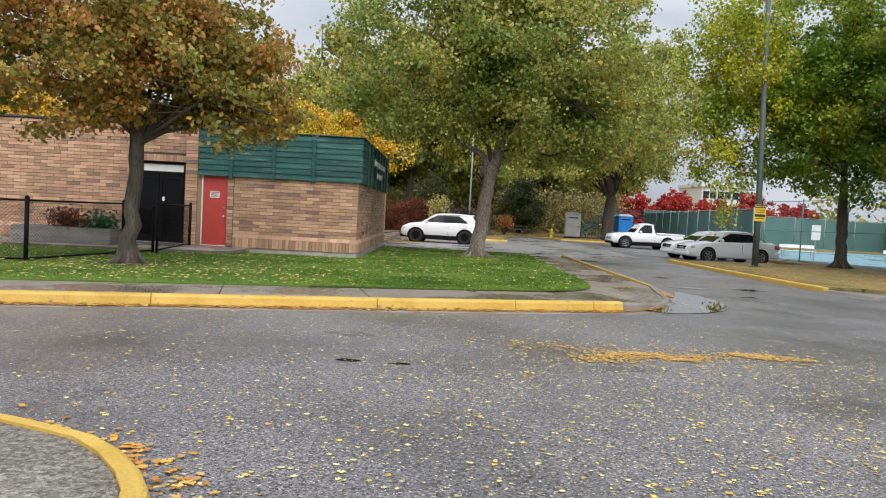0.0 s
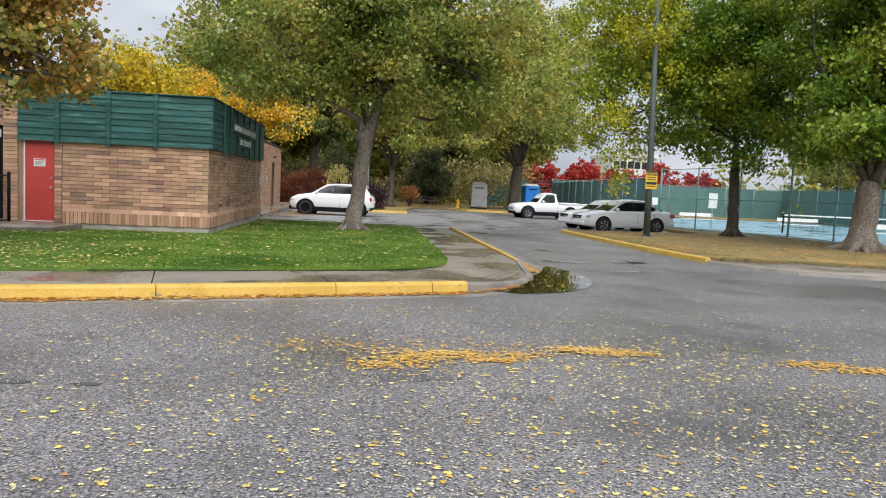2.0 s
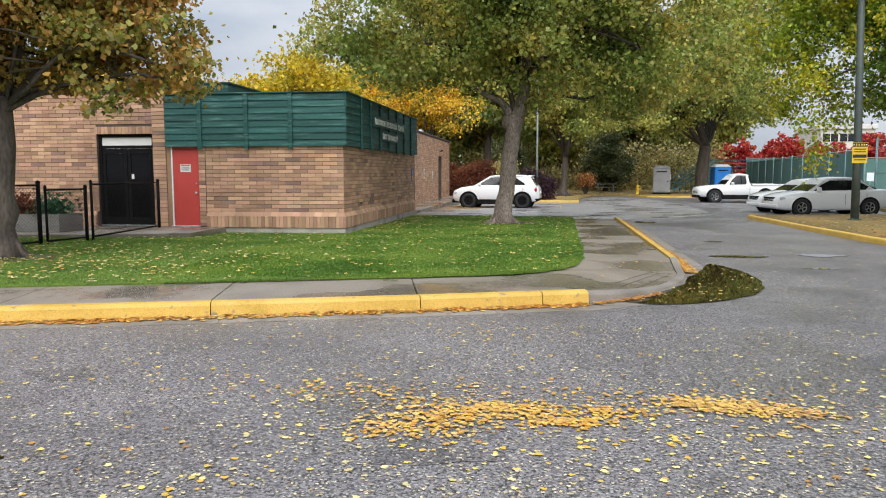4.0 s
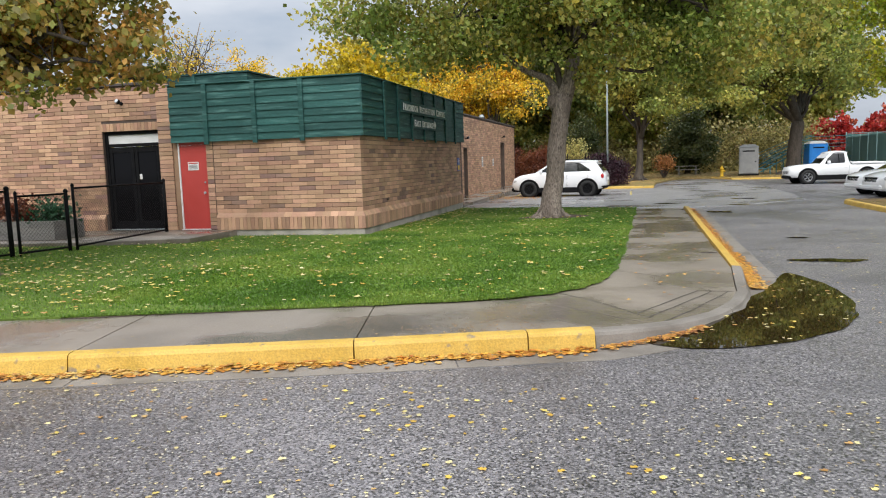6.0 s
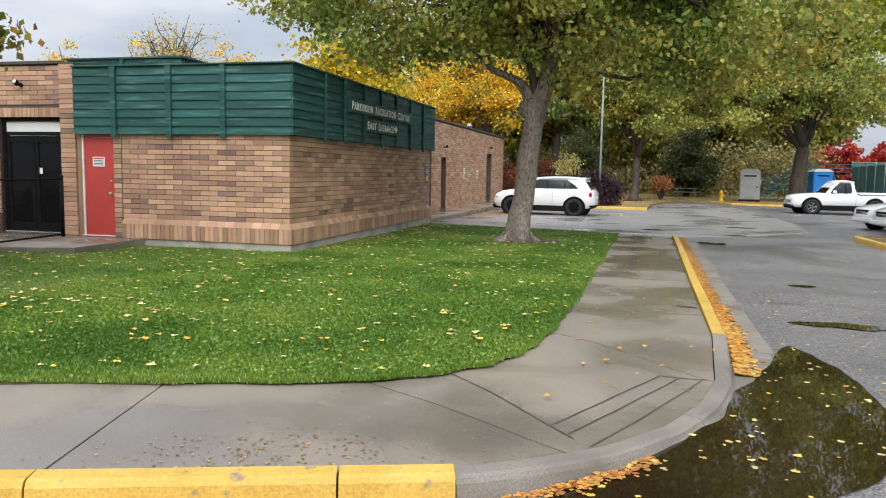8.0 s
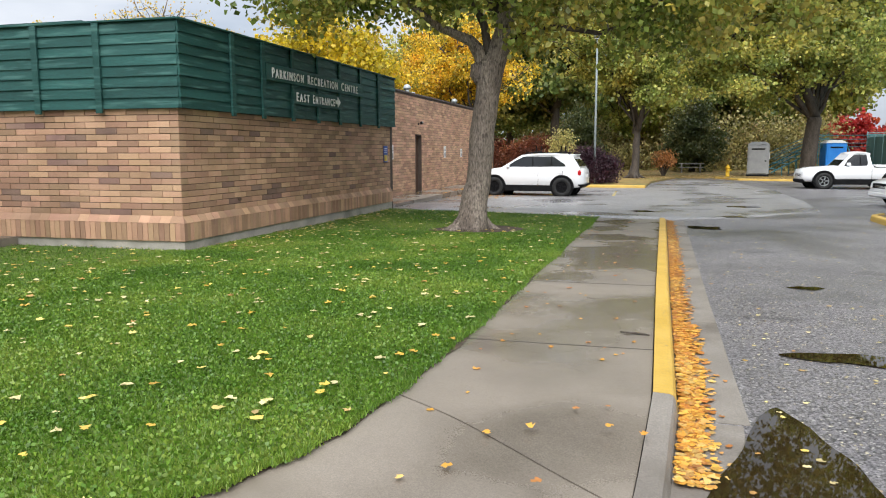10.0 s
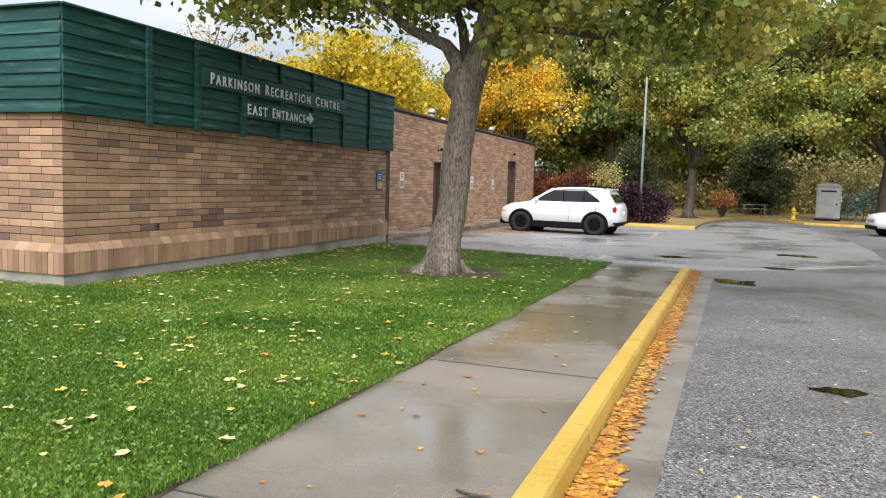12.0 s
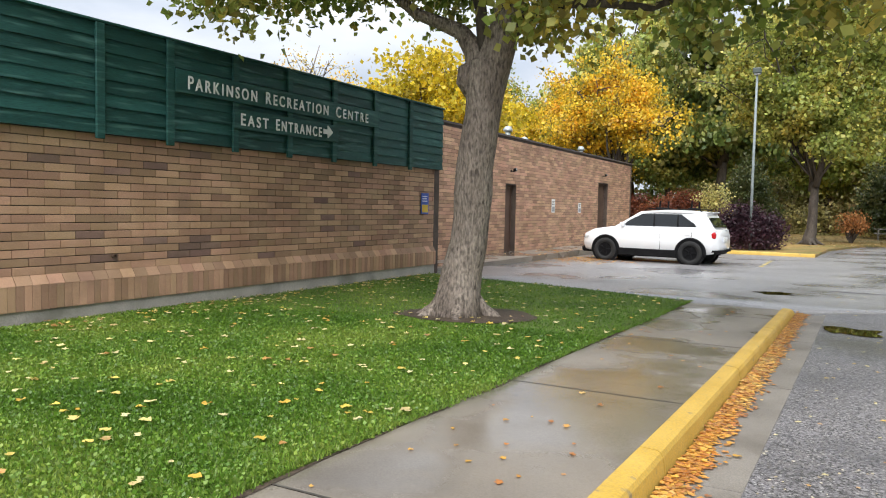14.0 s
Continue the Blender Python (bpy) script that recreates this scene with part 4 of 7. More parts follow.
def letters(text, u0, u1, z, size, parent):
    cu = bpy.data.curves.new("lettering", "FONT")
    cu.body, cu.size, cu.extrude, cu.space_character = text[0] + text[1:].lower(), size, 0.006, 1.4
    cu.offset, cu.small_caps_scale = 0.003, 0.9
    for ch in cu.body_format:
        ch.use_small_caps = True
    cu.align_x = "LEFT"
    cu.materials.append(LETTER_W)
    ob = new("lettering", cu)
    bpy.context.view_layer.update()
    dg = bpy.context.evaluated_depsgraph_get()
    me = bpy.data.meshes.new_from_object(ob.evaluated_get(dg))
    bpy.data.objects.remove(ob)
    xs = [v.co.x for v in me.vertices]
    k = (u1 - u0) / (max(xs) - min(xs))
    lo = min(xs)
    for v in me.vertices:
        x, y, zz = v.co
        v.co = (u0 + (x - lo) * k, -0.1 - zz, z + y)
    bm = bmesh.new()
    bm.from_mesh(me)
    bmesh.ops.remove_doubles(bm, verts=bm.verts, dist=1e-5)
    left = set(bm.faces)
    while left:
        todo, piece = [left.pop()], []
        while todo:
            fc = todo.pop()
            piece.append(fc)
            for e in fc.edges:
                for other in e.link_faces:
                    if other in left:
                        left.remove(other)
                        todo.append(other)
        index, s = {}, Shape()
        for fc in piece:
            for v in fc.verts:
                if v not in index:
                    index[v] = len(s.v)
                    s.v.append(tuple(v.co))
            s.f.append(tuple(index[v] for v in fc.verts))
        part("letter", s, LETTER_W, parent, "raised white letter")
    bm.free()


letters("PARKINSON", 2.84, 4.2, 3.0, 0.26, board)
letters("RECREATION", 4.4, 5.98, 3.0, 0.26, board)
letters("CENTRE", 6.2, 7.2, 3.0, 0.26, board)
letters("EAST", 3.86, 4.46, 2.61, 0.255, board)
letters("ENTRANCE", 4.64, 5.8, 2.61, 0.255, board)
ar = [(5.86, 2.67), (5.97, 2.67), (5.97, 2.6), (6.11, 2.71), (5.97, 2.82), (5.97, 2.75), (5.86, 2.75)]
part("arrow", Shape().add([(x, -0.112, z) for x, z in ar] + [(x, -0.087, z) for x, z in ar], [(0, 1, 2, 3, 4, 5, 6), (13, 12, 11, 10, 9, 8, 7)] + [(i, (i + 1) % 7, 7 + (i + 1) % 7, 7 + i) for i in range(7)]),
     WHITEP, board, "white arrow pointing to the entrance")

# roofs
solo("roof_block", Shape().box((-7.58, BAND_Y + 0.12, 3.45), (BAND_X - 0.1, 33.9, 3.55)), ROOFING, "flat dark roof of the low block", "roof", "structure")
solo("roof_wing", Shape().box((-24, 34.0, 3.6), (WING_X - 0.32, 56.68, 3.7)), ROOFING, "flat roof of the brick wing", "roof", "structure")
solo("roof_main", Shape().box((-30, MAIN_Y + 0.32, 3.6), (-7.6, 56.68, 3.695)), ROOFING, "flat roof of the brick hall", "roof", "structure")
solo("coping_wing", Shape().chamfer((WING_X - 0.34, 33.96, WALL_TOP + 0.002), (WING_X + 0.05, 57.04, WALL_TOP + 0.07), 0.008), ROOFING, "dark brown metal coping on the wing wall", "coping", "structure")
solo("coping_main", Shape().chamfer((-30, MAIN_Y - 0.05, WALL_TOP + 0.002), (-7.98, MAIN_Y + 0.34, WALL_TOP + 0.07), 0.008), ROOFING, "dark brown metal coping on the hall wall", "coping", "structure")
hood = thing("roof_screen", pose(0, 0, 0), "green timber plant screen on the flat roof", "roof screen", kind="structure")
for i in range(5):
    part("board", Shape().chamfer((-10.6, 27.0, 3.68 + i * 0.125), (-7.25, 27.04, 3.8 + i * 0.125), 0.004), GREEN, hood)
part("side_panel", Shape().box((-7.29, 27.05, 3.65), (-7.25, 30.0, 4.29)), GREEN, hood)
part("batten", Shape().box((-9.0, 26.96, 3.65), (-8.9, 26.998, 4.31)), GREEN, hood)
part("cap", Shape().box((-10.65, 26.94, 4.312), (-7.2, 30.0, 4.35)), GREEN, hood)

# doors
DARKGLASS = gloss("dark_door_glass", (0.006, 0.006, 0.007), 0.08)
DARKGLASS.node_tree.nodes["Principled BSDF"].inputs["Specular IOR Level"].default_value = 0.18


def black_door():
    y = MAIN_Y + 0.14
    top = thing("door_1", pose(0, 0, 0), "closed black framed glazed double door with a pale transom", "door", kind="structure")
    for x0, x1, z0, z1 in ((-9.64, -9.56, 0.15, 2.6), (-8.1, -8.025, 0.15, 2.6), (-9.555, -8.105, 2.54, 2.6), (-9.555, -8.105, 2.24, 2.32)):
        part("frame", Shape().chamfer((x0, y - 0.05, z0), (x1, y + 0.05, z1), 0.005), BLACK, top)
    part("transom", Shape().box((-9.555, y - 0.01, 2.322), (-8.105, y + 0.01, 2.538)), WHITEP, top, "pale transom panel")
    for x0, x1 in ((-9.552, -8.84), (-8.826, -8.11)):
        leaf = part("leaf", Shape().chamfer((x0, y - 0.03, 0.17), (x0 + 0.09, y + 0.03, 2.235), 0.004).chamfer((x1 - 0.09, y - 0.03, 0.17), (x1, y + 0.03, 2.235), 0.004)
                    .chamfer((x0 + 0.09, y - 0.028, 0.17), (x1 - 0.09, y + 0.028, 0.36), 0.004).chamfer((x0 + 0.09, y - 0.028, 2.1), (x1 - 0.09, y + 0.028, 2.233), 0.004), BLACK, top)
        part("pane", Shape().box((x0 + 0.091, y - 0.006, 0.361), (x1 - 0.091, y + 0.006, 2.099)), DARKGLASS, leaf)
        part("push_bar", Shape().box((x0 + 0.1, y + 0.03, 1.05), (x1 - 0.1, y + 0.06, 1.1)), GALV, leaf)
    part("notice", Shape().box((-8.74, y - 0.012, 1.42), (-8.66, y - 0.008, 1.55)), WHITEP, top, "small white notice")
    part("threshold", Shape().chamfer((-9.62, y - 0.1, 0.146), (-8.05, y + 0.08, 0.168), 0.004), GALV, top)


black_door()


def red_door():
    y = FRONT_Y + 0.06
    top = thing("door_2", pose(0, 0, 0), "closed flush red painted steel door with a white notice", "door", kind="structure")
    part("leaf", Shape().chamfer((-7.43, y - 0.022, 0.17), (-6.72, y + 0.022, 2.2), 0.004), RED, top)
    part("frame", Shape().chamfer((-7.472, y - 0.04, 0.15), (-7.436, y + 0.06, 2.26), 0.004), WHITEP, top, "pale painted steel frame")
    part("frame", Shape().chamfer((-6.714, y - 0.04, 0.15), (-6.69, y + 0.06, 2.26), 0.003), RED, top)
    part("head", Shape().chamfer((-7.434, y - 0.04, 2.205), (-6.716, y + 0.06, 2.28), 0.004), RED, top)
    part("infill", Shape().box((-7.615, y - 0.02, 0.1), (-7.477, y + 0.1, 2.28)), BRICK, top)
    part("sill", Shape().chamfer((-7.5, y - 0.06, 0.147), (-6.7, y + 0.05, 0.166), 0.003), WHITEP, top)
    sign = part("notice", Shape().chamfer((-7.22, y - 0.03, 1.6), (-6.93, y - 0.023, 1.8), 0.001), WHITEP, top, "white notice with small print")
    part("heading", Shape().box((-7.2, y - 0.0335, 1.755), (-6.95, y - 0.031, 1.785)), RED, sign)
    for k in range(4):
        part("print_line", Shape().box((-7.19, y - 0.0335, 1.63 + k * 0.03), (-6.96 - 0.02 * (k % 2), y - 0.031, 1.64 + k * 0.03)), INK, sign)
    part("knob", Shape().lathe([(0.012, 0), (0.012, 0.03), (0.03, 0.04), (0.03, 0.06), (0.01, 0.068)], 12, pose(-6.78, y - 0.022, 1.05, 90)), GALV, top, "round steel knob")
    part("deadbolt", Shape().lathe([(0.022, 0), (0.022, 0.02), (0.015, 0.024)], 12, pose(-6.78, y - 0.022, 1.3, 90)), GALV, top)


red_door()
for nm, y0, y1, z1 in (("door_3", 41.2, 42.1, 2.2), ("door_4", 51.3, 52.8, 2.62)):
    top = thing(nm, pose(0, 0, 0), "closed brown metal door set deep in brick", "door", kind="structure")
    part("leaf", Shape().chamfer((WING_X - 0.25, y0 + 0.06, -0.02), (WING_X - 0.2, y1 - 0.06, z1 - 0.08), 0.004), BRONZE, top)
    part("frame", Shape().box((WING_X - 0.28, y0 + 0.002, -0.02), (WING_X - 0.17, y0 + 0.058, z1 - 0.004)).box((WING_X - 0.28, y1 - 0.058, -0.02), (WING_X - 0.17, y1 - 0.002, z1 - 0.004))
         .box((WING_X - 0.28, y0 + 0.06, z1 - 0.078), (WING_X - 0.17, y1 - 0.06, z1 - 0.004)), BRONZE, top)
    part("handle", Shape().box((WING_X - 0.198, y0 + 0.14, 0.95), (WING_X - 0.15, y0 + 0.17, 1.15)), GALV, top)


# ---- trees ----
def leaf_mesh(name, centres, normals_up, size, material, rng, droop=0.3, detail=1):
    """Leaves as small folded blades, two or four triangles each, joined in one crown mesh."""
    n = len(centres)
    c = np.asarray(centres, dtype=np.float64)
    a = rng.normal(size=(n, 3))
    a[:, 2] -= droop
    a /= np.linalg.norm(a, axis=1)[:, None]
    b = rng.normal(size=(n, 3))
    b -= a * np.sum(a * b, axis=1)[:, None]
    b /= np.linalg.norm(b, axis=1)[:, None]
    nn = np.cross(a, b)
    s = size * rng.uniform(0.6, 1.3, size=n)[:, None]
    tip, tail = c + a * s * 0.55, c - a * s * 0.5
    l = c + b * s * 0.42 - nn * s * 0.12 + a * s * 0.05
    r = c - b * s * 0.42 - nn * s * 0.12 + a * s * 0.05
    if detail > 1:
        l2, r2 = c + b * s * 0.36 + a * s * 0.42 - nn * s * 0.1, c - b * s * 0.36 + a * s * 0.42 - nn * s * 0.1
        l1, r1 = c + b * s * 0.5 - a * s * 0.05 - nn * s * 0.14, c - b * s * 0.5 - a * s * 0.05 - nn * s * 0.14
        l0, r0 = c + b * s * 0.3 - a * s * 0.3 - nn * s * 0.06, c - b * s * 0.3 - a * s * 0.3 - nn * s * 0.06
        ml, mr = c + b * s * 0.2 + a * s * 0.2, c - b * s * 0.2 + a * s * 0.2
        v = np.stack([tail, r0, r1, mr, r2, tip, l2, ml, l1, l0], axis=1).reshape(-1, 3)
        k, faces = 10, [[0, 1, 2, 3], [3, 4, 5, 0], [0, 5, 6, 7], [0, 7, 8, 9]]
    else:
        v = np.stack([tail, r, tip, l], axis=1).reshape(-1, 3)
        k, faces = 4, [[0, 1, 2, 3]]
    fa = np.asarray(faces)
    m = len(fa)
    loops = (np.arange(n)[:, None, None] * k + fa[None]).reshape(-1)
    me = bpy.data.meshes.new(name)
    me.vertices.add(n * k)
    me.vertices.foreach_set("co", v.reshape(-1).astype(np.float32))
    me.loops.add(n * m * 4)
    me.loops.foreach_set("vertex_index", loops.astype(np.int32))
    me.polygons.add(n * m)
    me.polygons.foreach_set("loop_start", np.arange(0, n * m * 4, 4, dtype=np.int32))
    me.update(calc_edges=True)
    me.materials.append(material)
    return me


def limb_path(a, b, rng, sag=0.1, n=7):
    a, b = Vector(a), Vector(b)
    d = b - a
    side = Vector((rng.normal(), rng.normal(), rng.normal() * 0.4)) * d.length * 0.07
    pts = []
    for i in range(n):
        t = i / (n - 1)
        p = a + d * t
        p.z += math.sin(t * math.pi) * d.length * sag
        pts.append(p + side * math.sin(t * math.pi * 1.5) + Vector((rng.normal(), rng.normal(), rng.normal())) * d.length * 0.012)
    return pts


def tree(name, base, lean, fork, r0, r1, blobs, leaves, size, leaf_mat, bark, label, category="tree", seed=1, limbs=9, twigs=5, detail=1, roots=True, clump=0.5, droop=0.3, group="", extra_limbs=(), dense=70, main_limbs=(), hub=None):
    """base: plan place and height; lean: shift of the fork; fork: height; blobs: crown ellipsoids (centre, radii), relative to base."""
    rng = np.random.default_rng(seed)
    top = thing(name, pose(*base), label, category, group)
    trunk = Shape()
    f = Vector((lean[0], lean[1], fork))
    pts, rad = [], []
    for i in range(11):
        t = i / 10
        z = t * fork
        pts.append(Vector((lean[0] * t ** 1.2 + 0.02 * rng.normal(), lean[1] * t ** 1.2 + 0.02 * rng.normal(), z - (0.12 if i == 0 else 0))))
        flare = 1 + (0.75 * math.exp(-z / 0.22) if roots else 0.2 * math.exp(-z / 0.3))
        rad.append(lerp(r0, r1, t) * flare * (1 + 0.04 * rng.normal()))
    trunk.tube(pts, rad, 18)
    if roots:
        for k in range(7):
            a = 2 * math.pi * k / 7 + rng.normal() * 0.2
            e = Vector((math.cos(a), math.sin(a), 0))
            trunk.tube([e * r0 * 0.6 + Vector((0, 0, 0.35)), e * r0 * 1.35 + Vector((0, 0, 0.12)), e * r0 * 2.1 + Vector((0, 0, 0.02)), e * r0 * 2.9 + Vector((0, 0, -0.08))],
                       [r0 * 0.42, r0 * 0.34, r0 * 0.24, r0 * 0.1], 8)
    # limbs get the darker bark: shade inside the crown is put into their colour
    branches = Shape()
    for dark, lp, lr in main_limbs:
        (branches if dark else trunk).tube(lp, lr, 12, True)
    tips = []
    weights = np.array([b[1][0] * b[1][1] * b[1][2] for b in blobs])
    weights = weights / weights.sum()
    ends = [Vector(e) for e in extra_limbs]
    while len(ends) < limbs:
        c, rr = blobs[rng.choice(len(blobs), p=weights)]
        d = rng.normal(size=3)
        d /= np.linalg.norm(d)
        ends.append(Vector(c) + Vector((d[0] * rr[0], d[1] * rr[1], d[2] * rr[2])) * rng.uniform(0.45, 0.8))
    lead = Vector(blobs[0][0]) + Vector((0, 0, blobs[0][1][2] * 0.7))
    if not main_limbs:
        trunk.tube(limb_path(f - Vector((0, 0, 0.25)), lead, rng, 0.0), [lerp(r1 * 0.9, 0.03, (i / 6) ** 0.7) for i in range(7)], 12, True)
    for e in ends:
        start = f.lerp(Vector((0, 0, 0)), rng.uniform(0.0, 0.1))
        start.z = f.z - rng.uniform(0, 0.12) * fork
        if hub:
            start = f + Vector(hub) * rng.uniform(0.3, 1.0)
        rs = r1 * rng.uniform(0.26, 0.46)
        lp = limb_path(start, e, rng, 0.12)
        branches.tube(lp, [lerp(rs, 0.025, (i / 6) ** 0.8) for i in range(7)], 8, True)
        tips.append(e)
        for _ in range(twigs):
            t = rng.uniform(0.3, 1.0)
            p = lp[min(6, int(t * 6))]
            c, rr = blobs[rng.choice(len(blobs), p=weights)]
            d = rng.normal(size=3)
            d /= np.linalg.norm(d)
            q = Vector(c) + Vector((d[0] * rr[0], d[1] * rr[1], d[2] * rr[2])) * rng.uniform(0.6, 0.98)
            q = p.lerp(q, rng.uniform(0.35, 0.9))
            tp = limb_path(p, q, rng, 0.06, 5)
            branches.tube(tp, [lerp(rs * 0.42, 0.012, i / 4) for i in range(5)], 5, False)
            tips += [q, tp[3], tp[2]]
    part("trunk", trunk, bark, top, "", True)
    part("limb_frame", branches, BARK_D, top, "limbs and twigs, crown shade in their dark colour", True)
    # clumps: twig tips and points through the outer shell of the crown
    cl = [np.array(t) for t in tips]
    want = int(leaves / dense)
    while len(cl) < want:
        c, rr = blobs[rng.choice(len(blobs), p=weights)]
        d = rng.normal(size=3)
        d /= np.linalg.norm(d)
        p = np.array(c) + d * np.array(rr) * rng.uniform(0.35, 1.0) ** 0.6
        if noise.noise(Vector(p) * 0.6) > -0.08:
            cl.append(p)
    cl = np.array(cl)
    pick = rng.integers(0, len(cl), size=leaves)
    cs = cl[pick] + rng.normal(size=(leaves, 3)) * np.array([clump, clump, clump * 0.55])
    part("crown", leaf_mesh("crown", cs, None, size, leaf_mat, rng, droop, detail), None, top)
    return top


tree("maple_tree", (-6.55, 16.2, 0.13), (0.12, 0, 0), 2.7, 0.17, 0.13,
     [((-0.2, 0, 4.7), (3.4, 3.4, 2.2)), ((-1.7, 0.3, 4.1), (3.5, 3.2, 1.9)), ((0.1, 0, 6.2), (2.5, 2.5, 2.0)), ((2.0, -0.1, 3.4), (1.4, 1.6, 1.0)), ((2.0, 0.2, 4.5), (1.3, 1.7, 1.1)), ((1.4, 1.4, 3.6), (1.6, 1.5, 1.1)), ((1.2, 1.2, 4.6), (1.9, 1.8, 1.4))],
     66000, 0.105, L_MAPLE, BARK_D, "young maple with rusty orange and green leaves on the lawn", seed=3, limbs=12, twigs=6, clump=0.2, dense=150, extra_limbs=((2.8, 0.4, 2.9), (2.6, 1.4, 2.9), (3.0, 0.3, 3.3), (2.4, -0.6, 3.5), (2.7, 0.8, 4.3)))
lawn_tree = tree("plane_tree", (1.15, 27.65, -0.02), (0.38, 0, 0), 3.3, 0.25, 0.225,
     [((0.2, 0, 7.2), (6.6, 6.4, 3.2)), ((0.0, 0, 9.2), (4.8, 4.8, 3.0)), ((-2.5, -0.5, 5.6), (4.3, 4.2, 1.7)), ((3.4, 0, 5.9), (3.8, 4.2, 1.9)), ((4.4, 0, 8.4), (2.8, 3.4, 2.4)), ((3.6, 0, 4.4), (2.8, 2.8, 1.1)), ((5.0, 0.5, 5.4), (2.4, 2.8, 1.5)), ((-3.2, -1.2, 4.7), (2.2, 1.4, 0.7)), ((2.6, -0.6, 4.35), (1.8, 1.6, 0.6))],
     104000, 0.125, L_PLANE, BARK, "large spreading olive green tree with grey trunk on the lawn", seed=8, limbs=13, twigs=7, clump=0.36, dense=230,
     extra_limbs=((-3.2, -0.4, 5.2), (4.6, 0.2, 5.0), (-0.8, 0, 8.5), (2.0, -0.5, 9.0)), hub=(0.32, 0, 2.6),
     main_limbs=((False, [(0.28, 0, 2.7), (0.46, 0, 3.4), (0.6, 0, 3.8), (0.65, 0, 4.2), (0.72, 0.1, 5.2), (0.6, 0.2, 6.5), (0.7, 0.2, 8.2)], [0.222, 0.222, 0.19, 0.17, 0.14, 0.1, 0.04]),
                 (False, [(0.3, 0, 2.95), (0.16, 0, 3.45), (-0.05, 0, 3.72), (-0.36, -0.05, 3.86), (-0.65, -0.1, 3.98), (-1.3, -0.1, 4.5), (-2.4, -0.3, 5.1)], [0.19, 0.15, 0.105, 0.085, 0.075, 0.055, 0.03]),
                 (False, [(0.15, -0.1, 2.85), (0.09, -0.1, 3.05), (0.1, -0.08, 3.2), (0.18, -0.05, 3.32)], [0.05, 0.13, 0.13, 0.05]),
                 # True: limb coloured dark for the shade under the leaves
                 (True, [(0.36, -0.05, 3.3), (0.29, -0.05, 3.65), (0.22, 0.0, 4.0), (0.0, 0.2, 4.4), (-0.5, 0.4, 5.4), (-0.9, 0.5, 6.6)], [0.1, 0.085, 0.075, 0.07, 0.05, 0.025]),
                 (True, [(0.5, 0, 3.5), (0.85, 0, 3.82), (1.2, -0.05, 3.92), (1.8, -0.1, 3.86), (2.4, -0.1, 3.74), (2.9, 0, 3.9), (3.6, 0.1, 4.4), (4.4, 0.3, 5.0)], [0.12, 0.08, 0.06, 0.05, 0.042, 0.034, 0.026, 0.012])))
rng_s = np.random.default_rng(79)
spray = np.concatenate([np.stack([rng_s.uniform(0.9, 4.6, 75), rng_s.uniform(-1.8, 1.2, 75), rng_s.uniform(3.5, 4.6, 75)], 1),
                        np.stack([-rng_s.uniform(0.6, 5.4, 90), rng_s.uniform(-2.2, 0.6, 90), rng_s.uniform(0.0, 0.9, 90)], 1)])
spray[75:, 2] += 3.95 - 0.24 * (spray[75:, 0] + 0.6)
part("hanging_sprays", leaf_mesh("hanging_sprays", spray[rng_s.integers(0, 165, 7500)] + rng_s.normal(size=(7500, 3)) * np.array([0.24, 0.24, 0.15]), None, 0.12, L_PLANE, rng_s, 0.6), None, lawn_tree, "olive leaves hanging on low twigs")
verge_tree = tree("shade_tree", (17.15, 33.0, 0.05), (-0.1, 0, 0), 2.9, 0.23, 0.2,
     [((-0.4, 0, 7.0), (4.3, 4.4, 3.6)), ((0.2, 0, 4.7), (4.2, 4.0, 1.9)), ((-0.5, 0, 10.4), (4.2, 4.0, 3.4))],
     84000, 0.145, L_GREEN, BARK_D, "green shade tree just turning yellow on the verge", seed=12, limbs=12, clump=0.36, dense=200, extra_limbs=((-5.9, -0.9, 6.4), (-4.6, -1.0, 7.4), (-6.2, -0.8, 4.8), (-4.2, -1.6, 5.0)), hub=(-0.2, 0, 3.4))
rng_l = np.random.default_rng(77)
lime_c = np.concatenate([np.array([(-4.6, -1.4, 8.2)]) + rng_l.normal(size=(70, 3)) * np.array([1.0, 1.1, 2.2]), np.array([(-6.0, -0.8, 7.2)]) + rng_l.normal(size=(90, 3)) * np.array([0.75, 1.0, 2.0])])
part("yellowing_crown", leaf_mesh("yellowing_crown", lime_c[rng_l.integers(0, 160, 24000)] + rng_l.normal(size=(24000, 3)) * 0.28, None, 0.125, L_LIME, rng_l), None, verge_tree, "yellow green outer foliage")
tree("shade_tree", (18.2, 26.2, 0.08), (0.1, 0, 0), 2.3, 0.42, 0.36,
     [((0.8, 0, 6.2), (4.2, 4.4, 3.4)), ((0.3, -0.6, 3.7), (3.6, 3.6, 1.5)), ((0.6, 0, 9.6), (3.9, 3.9, 3.1))],
     76000, 0.145, L_GREEN, BARK, "stout green shade tree with flared trunk on the verge", seed=14, limbs=12, clump=0.38, dense=200)
tree("plane_tree", (15.2, 69.5, -0.2), (0.3, 0, 0), 4.0, 0.5, 0.45,
     [((-2.5, -1, 10.5), (10.0, 8.0, 5.5)), ((-4.0, -2, 7.0), (8.5, 7.0, 2.6)), ((2, 0, 14), (6, 6, 4)), ((-0.5, 0, 17), (5, 5, 4)), ((3.5, 1.0, 9.5), (4.6, 4.6, 4.6)), ((2.5, 0.5, 19.0), (4.2, 4.2, 4.0))],
     104000, 0.23, L_OLIVE, BARK_D, "huge spreading tree over the portable toilets", seed=21, limbs=16, clump=0.55, dense=300)
